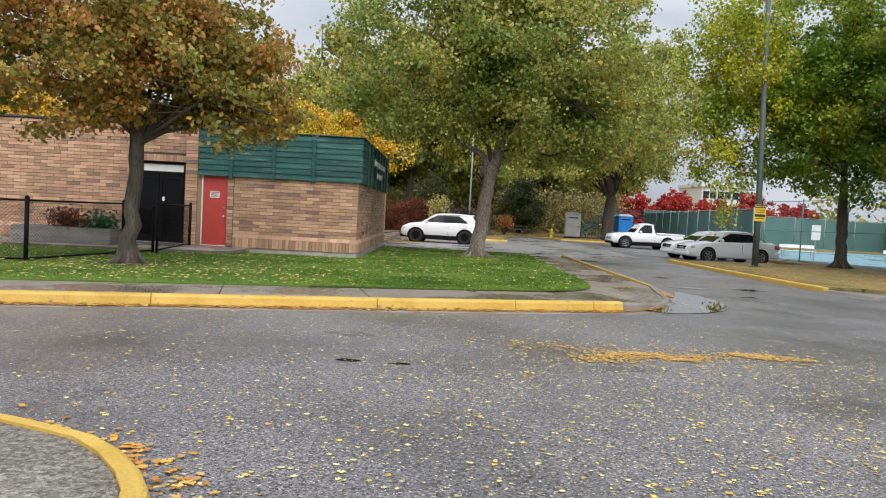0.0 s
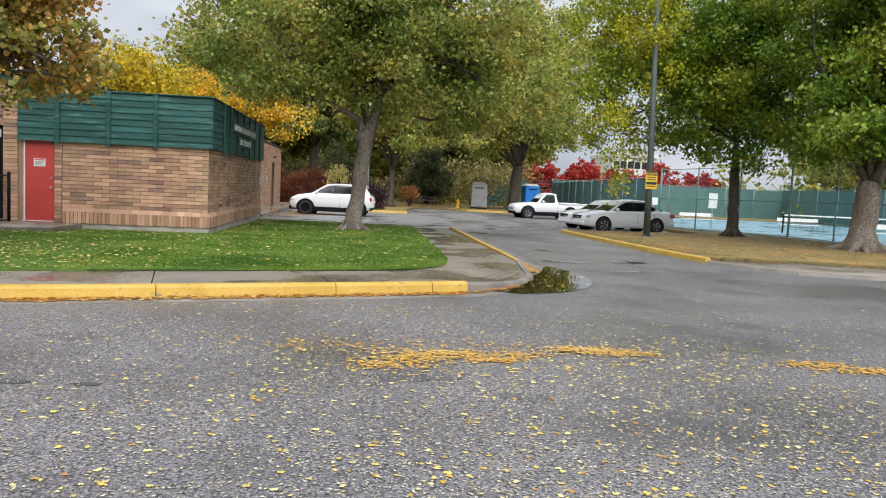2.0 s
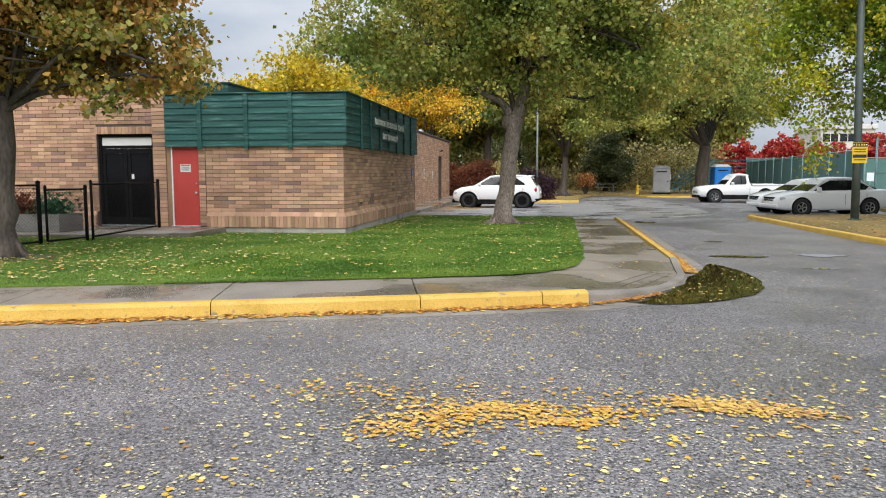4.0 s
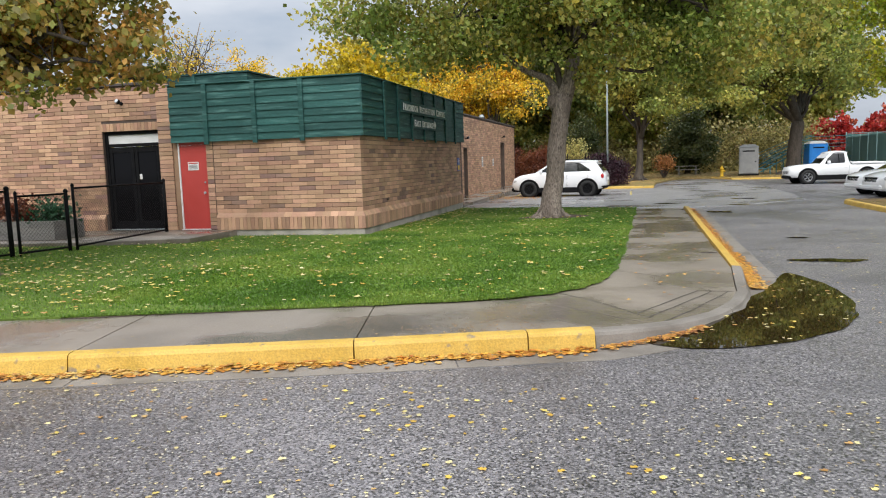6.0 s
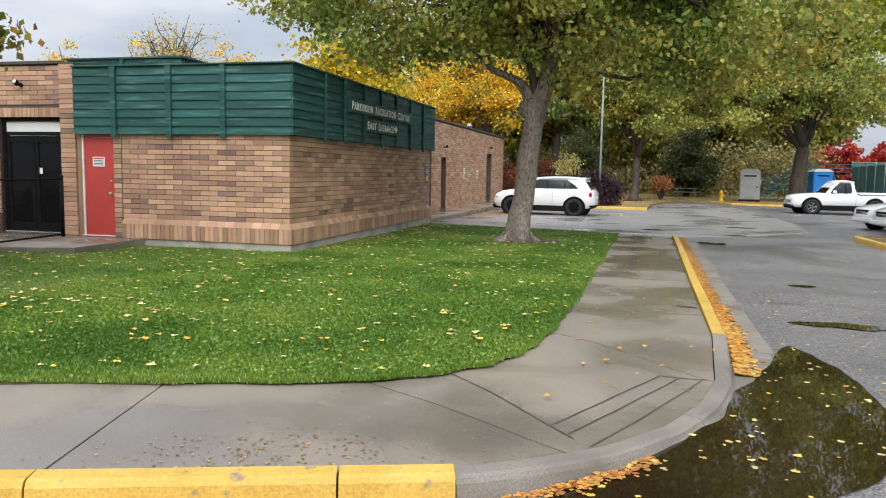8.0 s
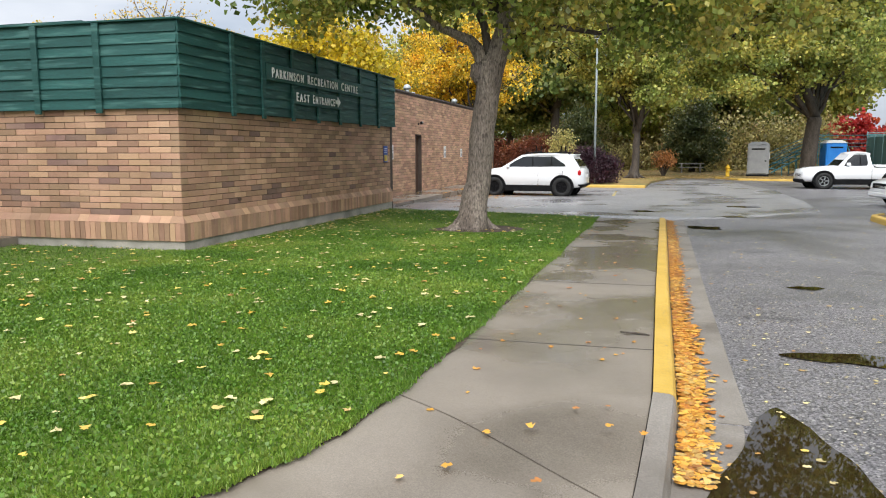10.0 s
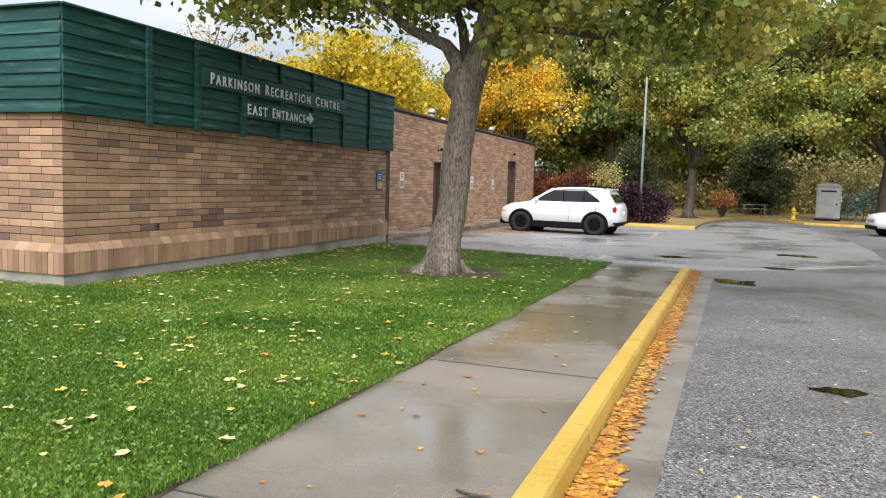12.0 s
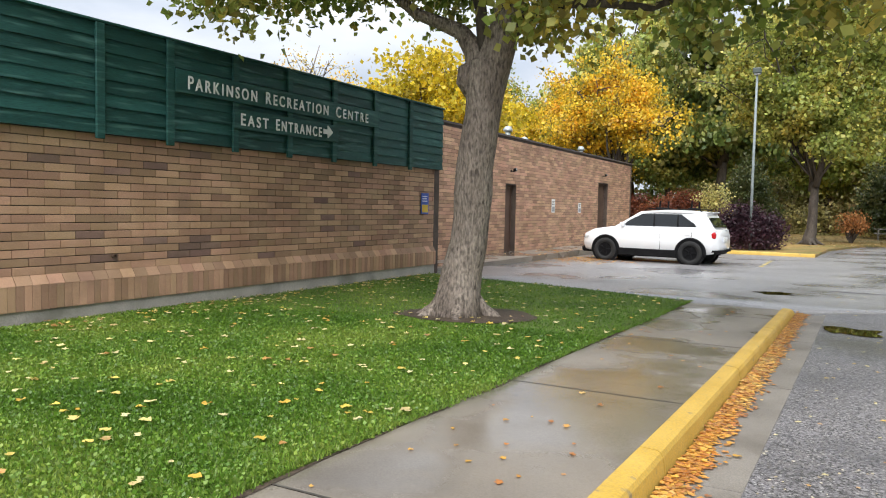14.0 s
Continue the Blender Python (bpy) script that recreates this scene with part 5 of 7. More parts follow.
tree("plane_tree", (3.8, 63.0, -0.15), (0.15, 0, 0), 3.3, 0.27, 0.2,
     [((0, 0, 10.5), (6.6, 6.0, 6.0)), ((0.5, -0.5, 6.4), (5.6, 5.0, 2.2)), ((-3.5, 1.0, 9.5), (3.4, 3.4, 4.0))],
     52000, 0.21, L_OLIVE, BARK_D, "tall olive green tree behind the purple shrub", seed=25, limbs=16, twigs=7, clump=0.46, dense=280)
ash = tree("golden_tree", (-6.5, 62.0, -0.1), (0, 0, 0), 3.0, 0.3, 0.25,
           [((0, 0, 7.8), (3.8, 3.6, 3.0)), ((2.8, -1, 5.9), (2.8, 2.8, 1.9)), ((-3.0, 0.5, 6.3), (2.7, 2.7, 2.0)), ((0.9, 0, 10.4), (2.3, 2.3, 1.9)), ((-1.6, 0.6, 9.4), (1.6, 1.8, 1.5))],
           27000, 0.175, L_YELLOW, BARK_D, "golden yellow autumn tree behind the building", seed=31, limbs=16, twigs=7, clump=0.4, droop=0.8, dense=300, group="golden trees")
copy_thing(ash, pose(-14.5, 60.0, -0.1, 0, 0, 120)).scale = (1.0, 1.0, 0.82)
copy_thing(ash, pose(-34.0, 62.0, -0.1, 0, 0, 200))
copy_thing(ash, pose(-46.0, 68.0, -0.1, 0, 0, 20))
copy_thing(ash, pose(-40.0, 61.0, -0.1, 0, 0, 250))
copy_thing(ash, pose(-30.5, 70.0, -0.1, 0, 0, 140)).scale = (1.05, 1.05, 1.1)
copy_thing(ash, pose(-27.0, 63.0, -0.1, 0, 0, 75)).scale = (1.0, 1.0, 0.95)
copy_thing(ash, pose(-12.5, 71.0, -0.1, 0, 0, 300)).scale = (1.0, 1.0, 1.1)
screen_tree = tree("ash_tree", (-19.8, 74.0, -0.1), (0, 0, 0), 3.5, 0.3, 0.22, [((0, 0, 9.0), (4.4, 4.4, 4.4)), ((0.5, 0, 12.0), (2.6, 2.6, 2.2))], 15000, 0.2, L_OLIVE, BARK_D,
                   "thin grey green tree behind the wing roof", seed=39, limbs=14, twigs=8, clump=0.5, dense=110)
copy_thing(screen_tree, pose(-9.5, 74.0, -0.1, 0, 0, 130)).scale = (0.9, 0.9, 1.05)
lem = tree("lemon_tree", (-13.0, 52.0, -0.1), (0, 0, 0), 3.0, 0.22, 0.18,
           [((0, 0, 6.4), (4.2, 4.0, 2.8))], 20000, 0.24, L_YELLOW2, BARK_D, "lemon yellow tree behind the flat roof", seed=35, limbs=9, clump=0.5)
copy_thing(lem, pose(-17.0, 70.0, -0.1, 0, 0, 200))
copy_thing(lem, pose(-24.0, 66.0, -0.1, 0, 0, 70))
bare = tree("bare_tree", (-37.5, 72.0, -0.1), (0, 0, 0), 4.5, 0.3, 0.24, [((0, 0, 11.5), (5.5, 5.5, 5.8))], 2500, 0.2, L_YELLOW, BARK, "nearly bare tree with a few golden leaves", seed=37, limbs=16, twigs=9, clump=0.6)

# woods behind
oak = tree("woodland_tree", (-8.0, 84.0, -0.15), (0, 0, 0), 4.0, 0.4, 0.3, [((0, 0, 11.0), (7.0, 7.0, 6.5)), ((0, 0, 6.0), (6.5, 6.5, 3.5))], 27000, 0.37, L_WOOD, BARK_D,
           "tall dark green woodland tree in the park", seed=41, limbs=14, clump=0.6, dense=190, group="park woods")
elm = tree("woodland_tree", (4.0, 88.0, -0.15), (0, 0, 0), 4.0, 0.4, 0.3, [((0, 0, 10.0), (6.5, 6.5, 6.5)), ((0, 0, 5.5), (6.0, 6.0, 3.8))], 27000, 0.35, L_OLIVE, BARK_D,
           "olive green woodland tree in the park", seed=43, limbs=14, clump=0.6, dense=190, group="park woods")
for i, (x, y, sc) in enumerate(((-20, 82, 0.75), (12, 92, 1.0), (22, 96, 1.15), (0, 104, 1.35), (15, 112, 1.4), (-3.5, 82, 1.15), (-13.0, 90, 1.5))):
    c = copy_thing(oak if i % 2 else elm, pose(x, y, -0.15, 0, 0, 47 * i))
    c.scale = (sc, sc, sc * (1 + 0.1 * ((i * 7) % 3)))
sparse = tree("woodland_tree", (58, 84, -0.15), (0, 0, 0), 4.0, 0.4, 0.3, [((0, 0, 10.5), (6.8, 6.8, 6.5)), ((0, 0, 5.8), (6.2, 6.2, 3.6))], 7000, 0.75, L_OLIVE, BARK_D,
              "olive green tree at the edge of the park", seed=45, limbs=10, clump=0.8, dense=60, group="park woods")
for i, (x, y, sc) in enumerate(((62, 92, 1.2), (58, 70, 1.2), (52, 62, 1.1), (60, 45, 1.2), (56, 28, 1.1), (-64, 70, 1.2), (-60, 50, 1.1), (-48, 30, 1.0), (-40, -40, 1.2), (0, -55, 1.3), (40, -40, 1.2), (62, 0, 1.2), (-62, -5, 1.2))):
    c = copy_thing(sparse, pose(x, y, -0.15, 0, 0, 31 * i))
    c.scale = (sc, sc, sc)
fir = tree("conifer", (8.3, 80.0, -0.15), (0, 0, 0), 3.0, 0.25, 0.2, [((0, 0, 1.5), (3.2, 3.1, 1.4)), ((0.3, 0, 3.0), (2.4, 2.3, 1.5)), ((-0.2, 0.1, 4.4), (1.7, 1.6, 1.3)), ((0.1, 0, 5.8), (0.8, 0.8, 1.3))], 16000, 0.2, L_CONIF, BARK_D,
           "broad dark evergreen in the park", "conifer", seed=51, limbs=8, roots=False, clump=0.4)
copy_thing(fir, pose(-1.0, 78.0, -0.15, 0, 0, 80)).scale = (0.75, 0.75, 0.95)


def shrub(name, base, radii, n, size, mat, label, seed):
    rng = np.random.default_rng(seed)
    top = thing(name, pose(*base), label, "shrub")
    st = Shape()
    cl = []
    for k in range(26):
        a, e = rng.uniform(0, 2 * math.pi), rng.uniform(0.3, 1.0)
        q = Vector((math.cos(a) * radii[0] * e * 0.8, math.sin(a) * radii[1] * e * 0.8, radii[2] * rng.uniform(0.5, 0.95) * math.sqrt(max(0.1, 1 - 0.5 * e * e))))
        p = limb_path((q.x * 0.15, q.y * 0.15, -0.05), q, rng, 0.05, 5)
        st.tube(p, [0.03, 0.025, 0.02, 0.014, 0.008], 5, False)
        cl += [q, p[3]]
    part("stems", st, BARK_D, top, "", True)
    while len(cl) < n / 40:
        d = rng.normal(size=3)
        d[2] = abs(d[2])
        d /= np.linalg.norm(d)
        cl.append(d * np.array(radii) * rng.uniform(0.5, 1.0))
    cl = np.array([np.array(c) for c in cl])
    cs = cl[rng.integers(0, len(cl), size=n)] + rng.normal(size=(n, 3)) * np.array([0.2, 0.2, 0.16])
    cs[:, 2] = np.maximum(cs[:, 2], 0.05)
    part("foliage", leaf_mesh("foliage", cs, None, size, mat, rng, 0.0), None, top)
    return top


shrub("purple_shrub", (1.35, 53.6, -0.1), (1.15, 1.0, 2.0), 7000, 0.1, L_PURPLE, "dense dark purple leaved shrub", 61)
shrub("purple_shrub", (2.35, 54.2, -0.1), (0.9, 0.9, 1.75), 5500, 0.1, L_PURPLE, "smaller dark purple shrub", 62)
shrub("rust_hedge", (-1.9, 59.5, -0.1), (2.6, 1.5, 2.6), 26000, 0.1, L_RUST, "broad rust red hedge at the end of the wing", 63)
shrub("rust_hedge", (-4.6, 60.0, -0.1), (2.0, 1.5, 2.4), 18000, 0.1, L_RUST, "rust red hedge beside the wing", 64)
shrub("pale_shrub", (-0.2, 57.2, -0.1), (0.9, 0.8, 3.3), 3200, 0.1, L_PALE, "thin yellow green shrub with upright stems", 65)
shrub("rust_shrub", (5.7, 68.0, -0.1), (1.0, 0.9, 1.9), 1100, 0.14, L_ORANGE, "small thin orange shrub in the park", 66)
for i, (x, y) in enumerate(((23, 90), (28, 91), (33, 92), (38, 92), (44, 93))):
    shrub("crimson_tree", (x, y, -0.2), (3.4, 3.0, 5.4 + (i % 2)), 9000, 0.3, L_RED, "crimson autumn tree beyond the tennis court", 70 + i)


# ---- vehicles ----
def wheel(parent, x, y, r, rim_mat, side):
    m = pose(x, y, r, 90 * side, 0, 0)
    tyre = part("wheel", Shape().lathe([(r * 0.62, -0.1), (r * 0.93, -0.105), (r, -0.07), (r, 0.07), (r * 0.93, 0.105), (r * 0.62, 0.1), (r * 0.6, 0.0)], 28, m), RUBBER, parent, "", True)
    part("rim", Shape().lathe([(0.001, 0.02), (r * 0.14, 0.07), (r * 0.16, 0.03), (r * 0.5, 0.02), (r * 0.56, 0.085), (r * 0.61, 0.09), (r * 0.62, 0.0)], 24, m), rim_mat, tyre, "", True)
    for k in range(5):
        a = 2 * math.pi * k / 5
        part("spoke", Shape().chamfer((r * 0.1, -r * 0.07, 0.05), (r * 0.55, r * 0.07, 0.085), 0.01, m @ pose(0, 0, 0, 0, 0, math.degrees(a))), rim_mat, tyre)
    return tyre


def loft(secs):
    """Skin half sections (x, [(y, z), ...]) mirrored about the middle."""
    s = Shape()
    rings = []
    for x, half in secs:
        ring = [(x, y, z) for y, z in half] + [(x, -y, z) for y, z in half[::-1] if y > 1e-6]
        rings.append(ring)
    n = len(rings[0])
    v = [p for r in rings for p in r]
    f = [(i * n + k, i * n + (k + 1) % n, (i + 1) * n + (k + 1) % n, (i + 1) * n + k) for i in range(len(rings) - 1) for k in range(n)]
    f += [tuple(range(n))[::-1], tuple((len(rings) - 1) * n + k for k in range(n))]
    return s.add(v, f)


def body_section(x, w, zb, zt):
    return (x, [(0.0, zb), (w * 0.88, zb), (w * 0.97, zb + 0.08), (w, lerp(zb, zt, 0.5)), (w * 0.985, zt - 0.14), (w * 0.95, zt - 0.05), (w * 0.86, zt), (0.0, zt + 0.025)])


def car(name, m, label, profile, house, wheels, r, half, rim_mat, clad=None, rails=False, category="car", kick=(0.55, 0.4, 0.2), glass=None, pillars=None):
    """profile: (x, half width, underside, top) stations from the nose; house: glasshouse (x0, x1 at the belt, x2, x3 at the roof, belt z, roof z)."""
    top = thing(name, m, label, category)
    me = fix(loft([body_section(*p) for p in profile]).mesh("body", WHITE, True))
    ob = part("body", me, None, top)
    hx0, hx1, hx2, hx3, zb, zr = house
    wb, wt = half * 0.93, half * 0.74
    yw = lambda z: lerp(wb * 0.92, wt * 0.95, (z - zb) / (zr - zb))
    low = zb - 0.06
    cab = Shape().add([(hx0 - 0.1, -wb * 0.9, low), (hx0 - 0.1, wb * 0.9, low), (hx1 + 0.02, wb * 0.92, low), (hx1 + 0.02, -wb * 0.92, low), (hx2, -wt * 0.93, zr), (hx2, wt * 0.93, zr), (hx3, wt * 0.95, zr), (hx3, -wt * 0.95, zr)],
                      [(0, 1, 2, 3), (4, 7, 6, 5), (0, 4, 5, 1), (1, 5, 6, 2), (2, 6, 7, 3), (3, 7, 4, 0)])
    part("cabin", cab, WHITE, top)
    for sy in (-1, 1):
        outline = [(hx0 + 0.2, zb + 0.02), (hx1 - kick[0], zb + 0.05), (hx1 - kick[1], zb + kick[2]), (hx3 - 0.12, zr - 0.07), (hx2 + 0.12, zr - 0.07), (lerp(hx0, hx2, 0.55) + 0.08, lerp(zb, zr, 0.5))]
        outline = glass or outline
        k = len(outline)
        part("side_window", Shape().add([(x, sy * (yw(z) + 0.012), z) for x, z in outline] + [(x, sy * (yw(z) - 0.03), z) for x, z in outline],
                                        [tuple(range(k)), tuple(range(k, 2 * k))[::-1]] + [(i, (i + 1) % k, k + (i + 1) % k, k + i) for i in range(k)]), GLASS_D, top, "dark tinted side glass")
    e = 0.012
    slope = [((hx0 - 0.06 - e, zb - 0.01), (hx2 - e, zr - 0.03)), ((hx1 + e - 0.03, zb + 0.08), (hx3 + e, zr - 0.05))]
    for i, ((xa, za), (xb, zt2)) in enumerate(slope):
        ya, yb = wb * 0.82, wt * 0.86
        part("windscreen" if i == 0 else "rear_window", Shape().add([(xa, -ya, za), (xa, ya, za), (xb, yb, zt2), (xb, -yb, zt2), (xa + (0.06 if i == 0 else -0.06), -ya, za), (xa + (0.06 if i == 0 else -0.06), ya, za), (xb + (0.06 if i == 0 else -0.06), yb, zt2), (xb + (0.06 if i == 0 else -0.06), -yb, zt2)],
             [(0, 1, 2, 3), (4, 7, 6, 5), (0, 4, 5, 1), (1, 5, 6, 2), (2, 6, 7, 3), (3, 7, 4, 0)]), GLASS_D, top, "dark glass")
    roof = loft([(lerp(hx2, hx3, t) - (0.06 if t == 0 else -0.08 if t == 1 else 0), [(0.0, zr - 0.05 + d), (wt * 0.98 * k, zr - 0.05 + d), (wt * 0.97 * k, zr - 0.01 + d), (wt * 0.7, zr + 0.03 * k + d), (0.0, zr + 0.045 * k + d)])
                 for t, k, d in ((0, 0.9, -0.03), (0.12, 1.0, 0.0), (0.35, 1.03, 0.025), (0.65, 1.03, 0.025), (0.88, 1.0, 0.0), (1, 0.9, -0.03))])
    part("roof_panel", roof, WHITE, top, "", True)
    for sy in (-1, 1):
        for mid, mat in pillars or ((lerp(hx2, hx3, 0.47), BLACK),):
            part("pillar", Shape().tube([(mid + 0.04, sy * (yw(zb) + 0.005), zb + 0.03), (mid, sy * (yw(zr) + 0.005), zr - 0.07)], 0.028, 6), mat, top)
        part("wing_mirror", Shape().chamfer((hx0 + 0.28, sy * (wb + 0.05) - 0.09, zb + 0.02), (hx0 + 0.42, sy * (wb + 0.05) + 0.09, zb + 0.17), 0.03), WHITE, top)
        for hx in ((lerp(hx0, hx1, 0.42), lerp(hx0, hx1, 0.72)) if len(profile) != 9 else (lerp(hx0, hx1, 0.8),)):
            part("door_handle", Shape().chamfer((hx, sy * (half - 0.012) - 0.02, zb - 0.2), (hx + 0.18, sy * (half - 0.012) + 0.02, zb - 0.165), 0.008), WHITE, top)
            part("door_seam", Shape().box((hx + 0.22, sy * (half - 0.006) - 0.008, 0.42), (hx + 0.228, sy * (half - 0.006) + 0.008, zb - 0.08)), TRIM, top)
        for wx in wheels:
            arch = Shape()
            pts = [(wx + (r + 0.075) * math.cos(a), sy * (half - 0.02), r + (r + 0.075) * math.sin(a)) for a in np.linspace(-0.25, math.pi + 0.25, 17)]
            arch.tube(pts, 0.045 if clad else 0.02, 6)
            part("wheel_arch", arch, clad or WHITE, top, "", True)
            part("wheel_well", Shape().lathe([(r + 0.075, -0.03), (r + 0.075, 0.03)], 28, pose(wx, sy * (half - 0.024), r, 90)), BLACK, top)
            wheel(top, wx, sy * (half - 0.06), r, rim_mat, -sy)
    if clad:
        part("sill_trim", Shape().chamfer((wheels[0] + r, -half * 1.008, 0.2), (wheels[1] - r, half * 1.008, 0.45), 0.03), clad, top, "black plastic sill")
    xl = profile[-1][0]
    part("front_bumper", Shape().chamfer((-0.03, -half * 0.78, 0.26), (0.42, half * 0.78, 0.46), 0.06), clad or WHITE, top)
    part("grille", Shape().chamfer((0.0, -half * 0.5, 0.52), (0.12, half * 0.5, 0.7), 0.02), TRIM, top)
    part("rear_bumper", Shape().chamfer((xl - 0.42, -half * (0.88 if rails else 0.93), 0.33), (xl + 0.04, half * (0.88 if rails else 0.93), 0.58), 0.16 if rails else 0.06), clad or WHITE, top)
    part("rear_plate", Shape().chamfer((xl + 0.0, -0.16, 0.75), (xl + 0.03, 0.16, 0.88), 0.005), WHITEP, top)
    for sy in (-1, 1):
        part("headlight", Shape().chamfer((0.1, sy * half * 0.76 - 0.13, 0.7 if rails else 0.6), (0.36, sy * half * 0.76 + 0.13, 0.84 if rails else 0.72), 0.04), CLEARLAMP, top, "clear headlamp")
        part("tail_light", Shape().chamfer((xl - (0.32 if rails else 0.28), sy * half * (0.82 if rails else 0.86) - 0.09, 0.82 if rails else 0.72), (xl - (0.08 if rails else 0.0), sy * half * (0.82 if rails else 0.86) + 0.09, 1.06 if rails else 0.9), 0.06 if rails else 0.03), REDLAMP, top, "red tail lamp")
    if rails:
        for sy in (-1, 1):
            part("roof_rail", Shape().tube([(hx2 + 0.1, sy * wt * 0.86, zr + 0.02), (hx2 + 0.2, sy * wt * 0.86, zr + 0.09), (hx3 - 0.2, sy * wt * 0.86, zr + 0.09), (hx3 - 0.1, sy * wt * 0.86, zr + 0.02)], 0.018, 6), TRIM, top)
        for bx in (lerp(hx2, hx3, 0.25), lerp(hx2, hx3, 0.75)):
            part("roof_bar", Shape().tube([(bx, -wt * 0.95, zr + 0.12), (bx, wt * 0.95, zr + 0.12)], 0.02, 6), TRIM, top)
            for sy in (-0.5, 0.75):
                part("bike_clamp", Shape().tube([(bx, sy * wt, zr + 0.1), (bx + 0.02, sy * wt, zr + 0.36)], 0.028, 6), TRIM, top)
        for sy in (-1, 1):
            part("fog_lamp", Shape().lathe([(0.001, 0.02), (0.07, 0.015), (0.09, -0.02)], 14, pose(0.13, sy * half * 0.8, 0.56, 90 * -sy, 0, 40 * sy)), TRIM, top, "dark recessed fog lamp")
        part("spoiler", Shape().chamfer((hx3 - 0.05, -wt * 0.9, zr - 0.02), (hx3 + 0.12, wt * 0.9, zr + 0.025), 0.012), WHITE, top)
    return top


def heading(front, rear, overhang, size=1.0):
    """Pose of a car from the plan places of its front and rear axles."""
    dx, dy = rear[0] - front[0], rear[1] - front[1]
    a = math.atan2(dy, dx)
    x, y = front[0] - overhang * size * math.cos(a), front[1] - overhang * size * math.sin(a)
    return pose(x, y, g(front[1]), 0, 0, math.degrees(a)) @ Matrix.Scale(size, 4)


SUV = [(0.0, 0.66, 0.46, 0.74), (0.12, 0.82, 0.36, 0.9), (0.45, 0.9, 0.3, 1.04), (1.0, 0.93, 0.3, 1.12), (1.45, 0.94, 0.3, 1.17), (2.4, 0.945, 0.3, 1.17), (3.4, 0.945, 0.3, 1.18), (4.05, 0.925, 0.32, 1.18), (4.3, 0.87, 0.36, 1.15), (4.44, 0.76, 0.42, 1.08), (4.5, 0.64, 0.5, 0.98)]
car("suv", heading((-1.4, 44.3), (1.46, 44.02), 0.9, 1.0), "white SUV with black wheels and roof bars beside the wing", SUV, (1.12, 4.4, 1.98, 4.02, 1.12, 1.65), (0.9, 3.68), 0.375, 0.94, TRIM, TRIM, True, glass=[(1.36, 1.15), (3.82, 1.19), (3.74, 1.29), (3.3, 1.575), (2.06, 1.575), (1.66, 1.37)], pillars=((2.44, BLACK), (3.2, BLACK)))
SEDAN = [(0.0, 0.62, 0.36, 0.62), (0.1, 0.78, 0.25, 0.74), (0.45, 0.87, 0.2, 0.84), (1.2, 0.89, 0.2, 0.93), (1.5, 0.9, 0.2, 0.95), (2.6, 0.9, 0.2, 0.97), (3.6, 0.9, 0.22, 1.0), (4.2, 0.86, 0.28, 1.0), (4.45, 0.76, 0.4, 0.9)]
car("sedan", heading((12.3, 36.7), (15.0, 37.1), 0.9, 1.02), "white four-door sedan parked beside the verge", SEDAN + [(4.5, 0.7, 0.5, 0.8)], (1.2, 3.95, 1.95, 3.2, 0.92, 1.42), (0.9, 3.53), 0.32, 0.9, ALLOY)
car("sedan", heading((12.4, 39.3), (15.1, 39.7), 0.9, 1.02), "white sedan parked beyond another white sedan", SEDAN + [(4.5, 0.7, 0.5, 0.8)], (1.2, 3.95, 1.95, 3.2, 0.92, 1.38), (0.9, 3.53), 0.32, 0.9, ALLOY)


def pickup(m):
    prof = [(0.0, 0.66, 0.42, 0.68), (0.1, 0.8, 0.34, 0.86), (0.5, 0.86, 0.32, 0.95), (1.2, 0.87, 0.32, 1.0), (1.45, 0.875, 0.32, 1.02), (2.9, 0.875, 0.32, 1.03), (2.94, 0.87, 0.34, 0.96), (4.7, 0.87, 0.36, 0.98), (4.85, 0.84, 0.42, 0.97)]
    top = car("pickup_truck", m, "white single-cab pickup truck parked across the lot", prof, (1.5, 2.88, 2.0, 2.75, 1.0, 1.6), (0.85, 3.7), 0.36, 0.875, ALLOY, TRIM, False, "pickup", (0.22, 0.2, 0.2))
    part("bed_liner", Shape().box((3.02, -0.74, 1.012), (4.75, 0.74, 1.018)), TRIM, top, "dark open cargo bed")
    for sy in (-1, 1):
        part("bed_rail", Shape().chamfer((2.98, sy * 0.8 - 0.05, 0.97), (4.82, sy * 0.8 + 0.05, 1.06), 0.015), WHITE, top)
    part("tailgate", Shape().chamfer((4.8, -0.8, 0.6), (4.87, 0.8, 1.05), 0.015), WHITE, top)
    return top


pickup(heading((12.55, 53.0), (15.45, 53.3), 0.85, 1.06))


# ---- fences, lamps, signs and court ----
def chain_panel(parent, a, b, z0, z1, pitch=0.075, r=0.0035, mat=None):
    """A chain-link panel of diagonal wires between two plan points."""
    mat = mat or BLACK
    ax, ay = a
    L = math.hypot(b[0] - ax, b[1] - ay)
    ux, uy = (b[0] - ax) / L, (b[1] - ay) / L
    H = z1 - z0
    s = Shape()
    k = -H
    while k < L:
        for sgn in (1, -1):
            u0, u1 = max(0.0, k), min(L, k + H)
            if u1 - u0 > 0.02:
                h0, h1 = u0 - k, u1 - k
                if sgn < 0:
                    h0, h1 = H - h0, H - h1
                p0, p1 = Vector((ax + ux * u0, ay + uy * u0, z0 + h0)), Vector((ax + ux * u1, ay + uy * u1, z0 + h1))
                s.tube([p0, p1], r, 3, False)
        k += pitch
    ob = part("chain_link", s.mesh("chain_link", mat), None, parent, "woven wire mesh")
    return ob


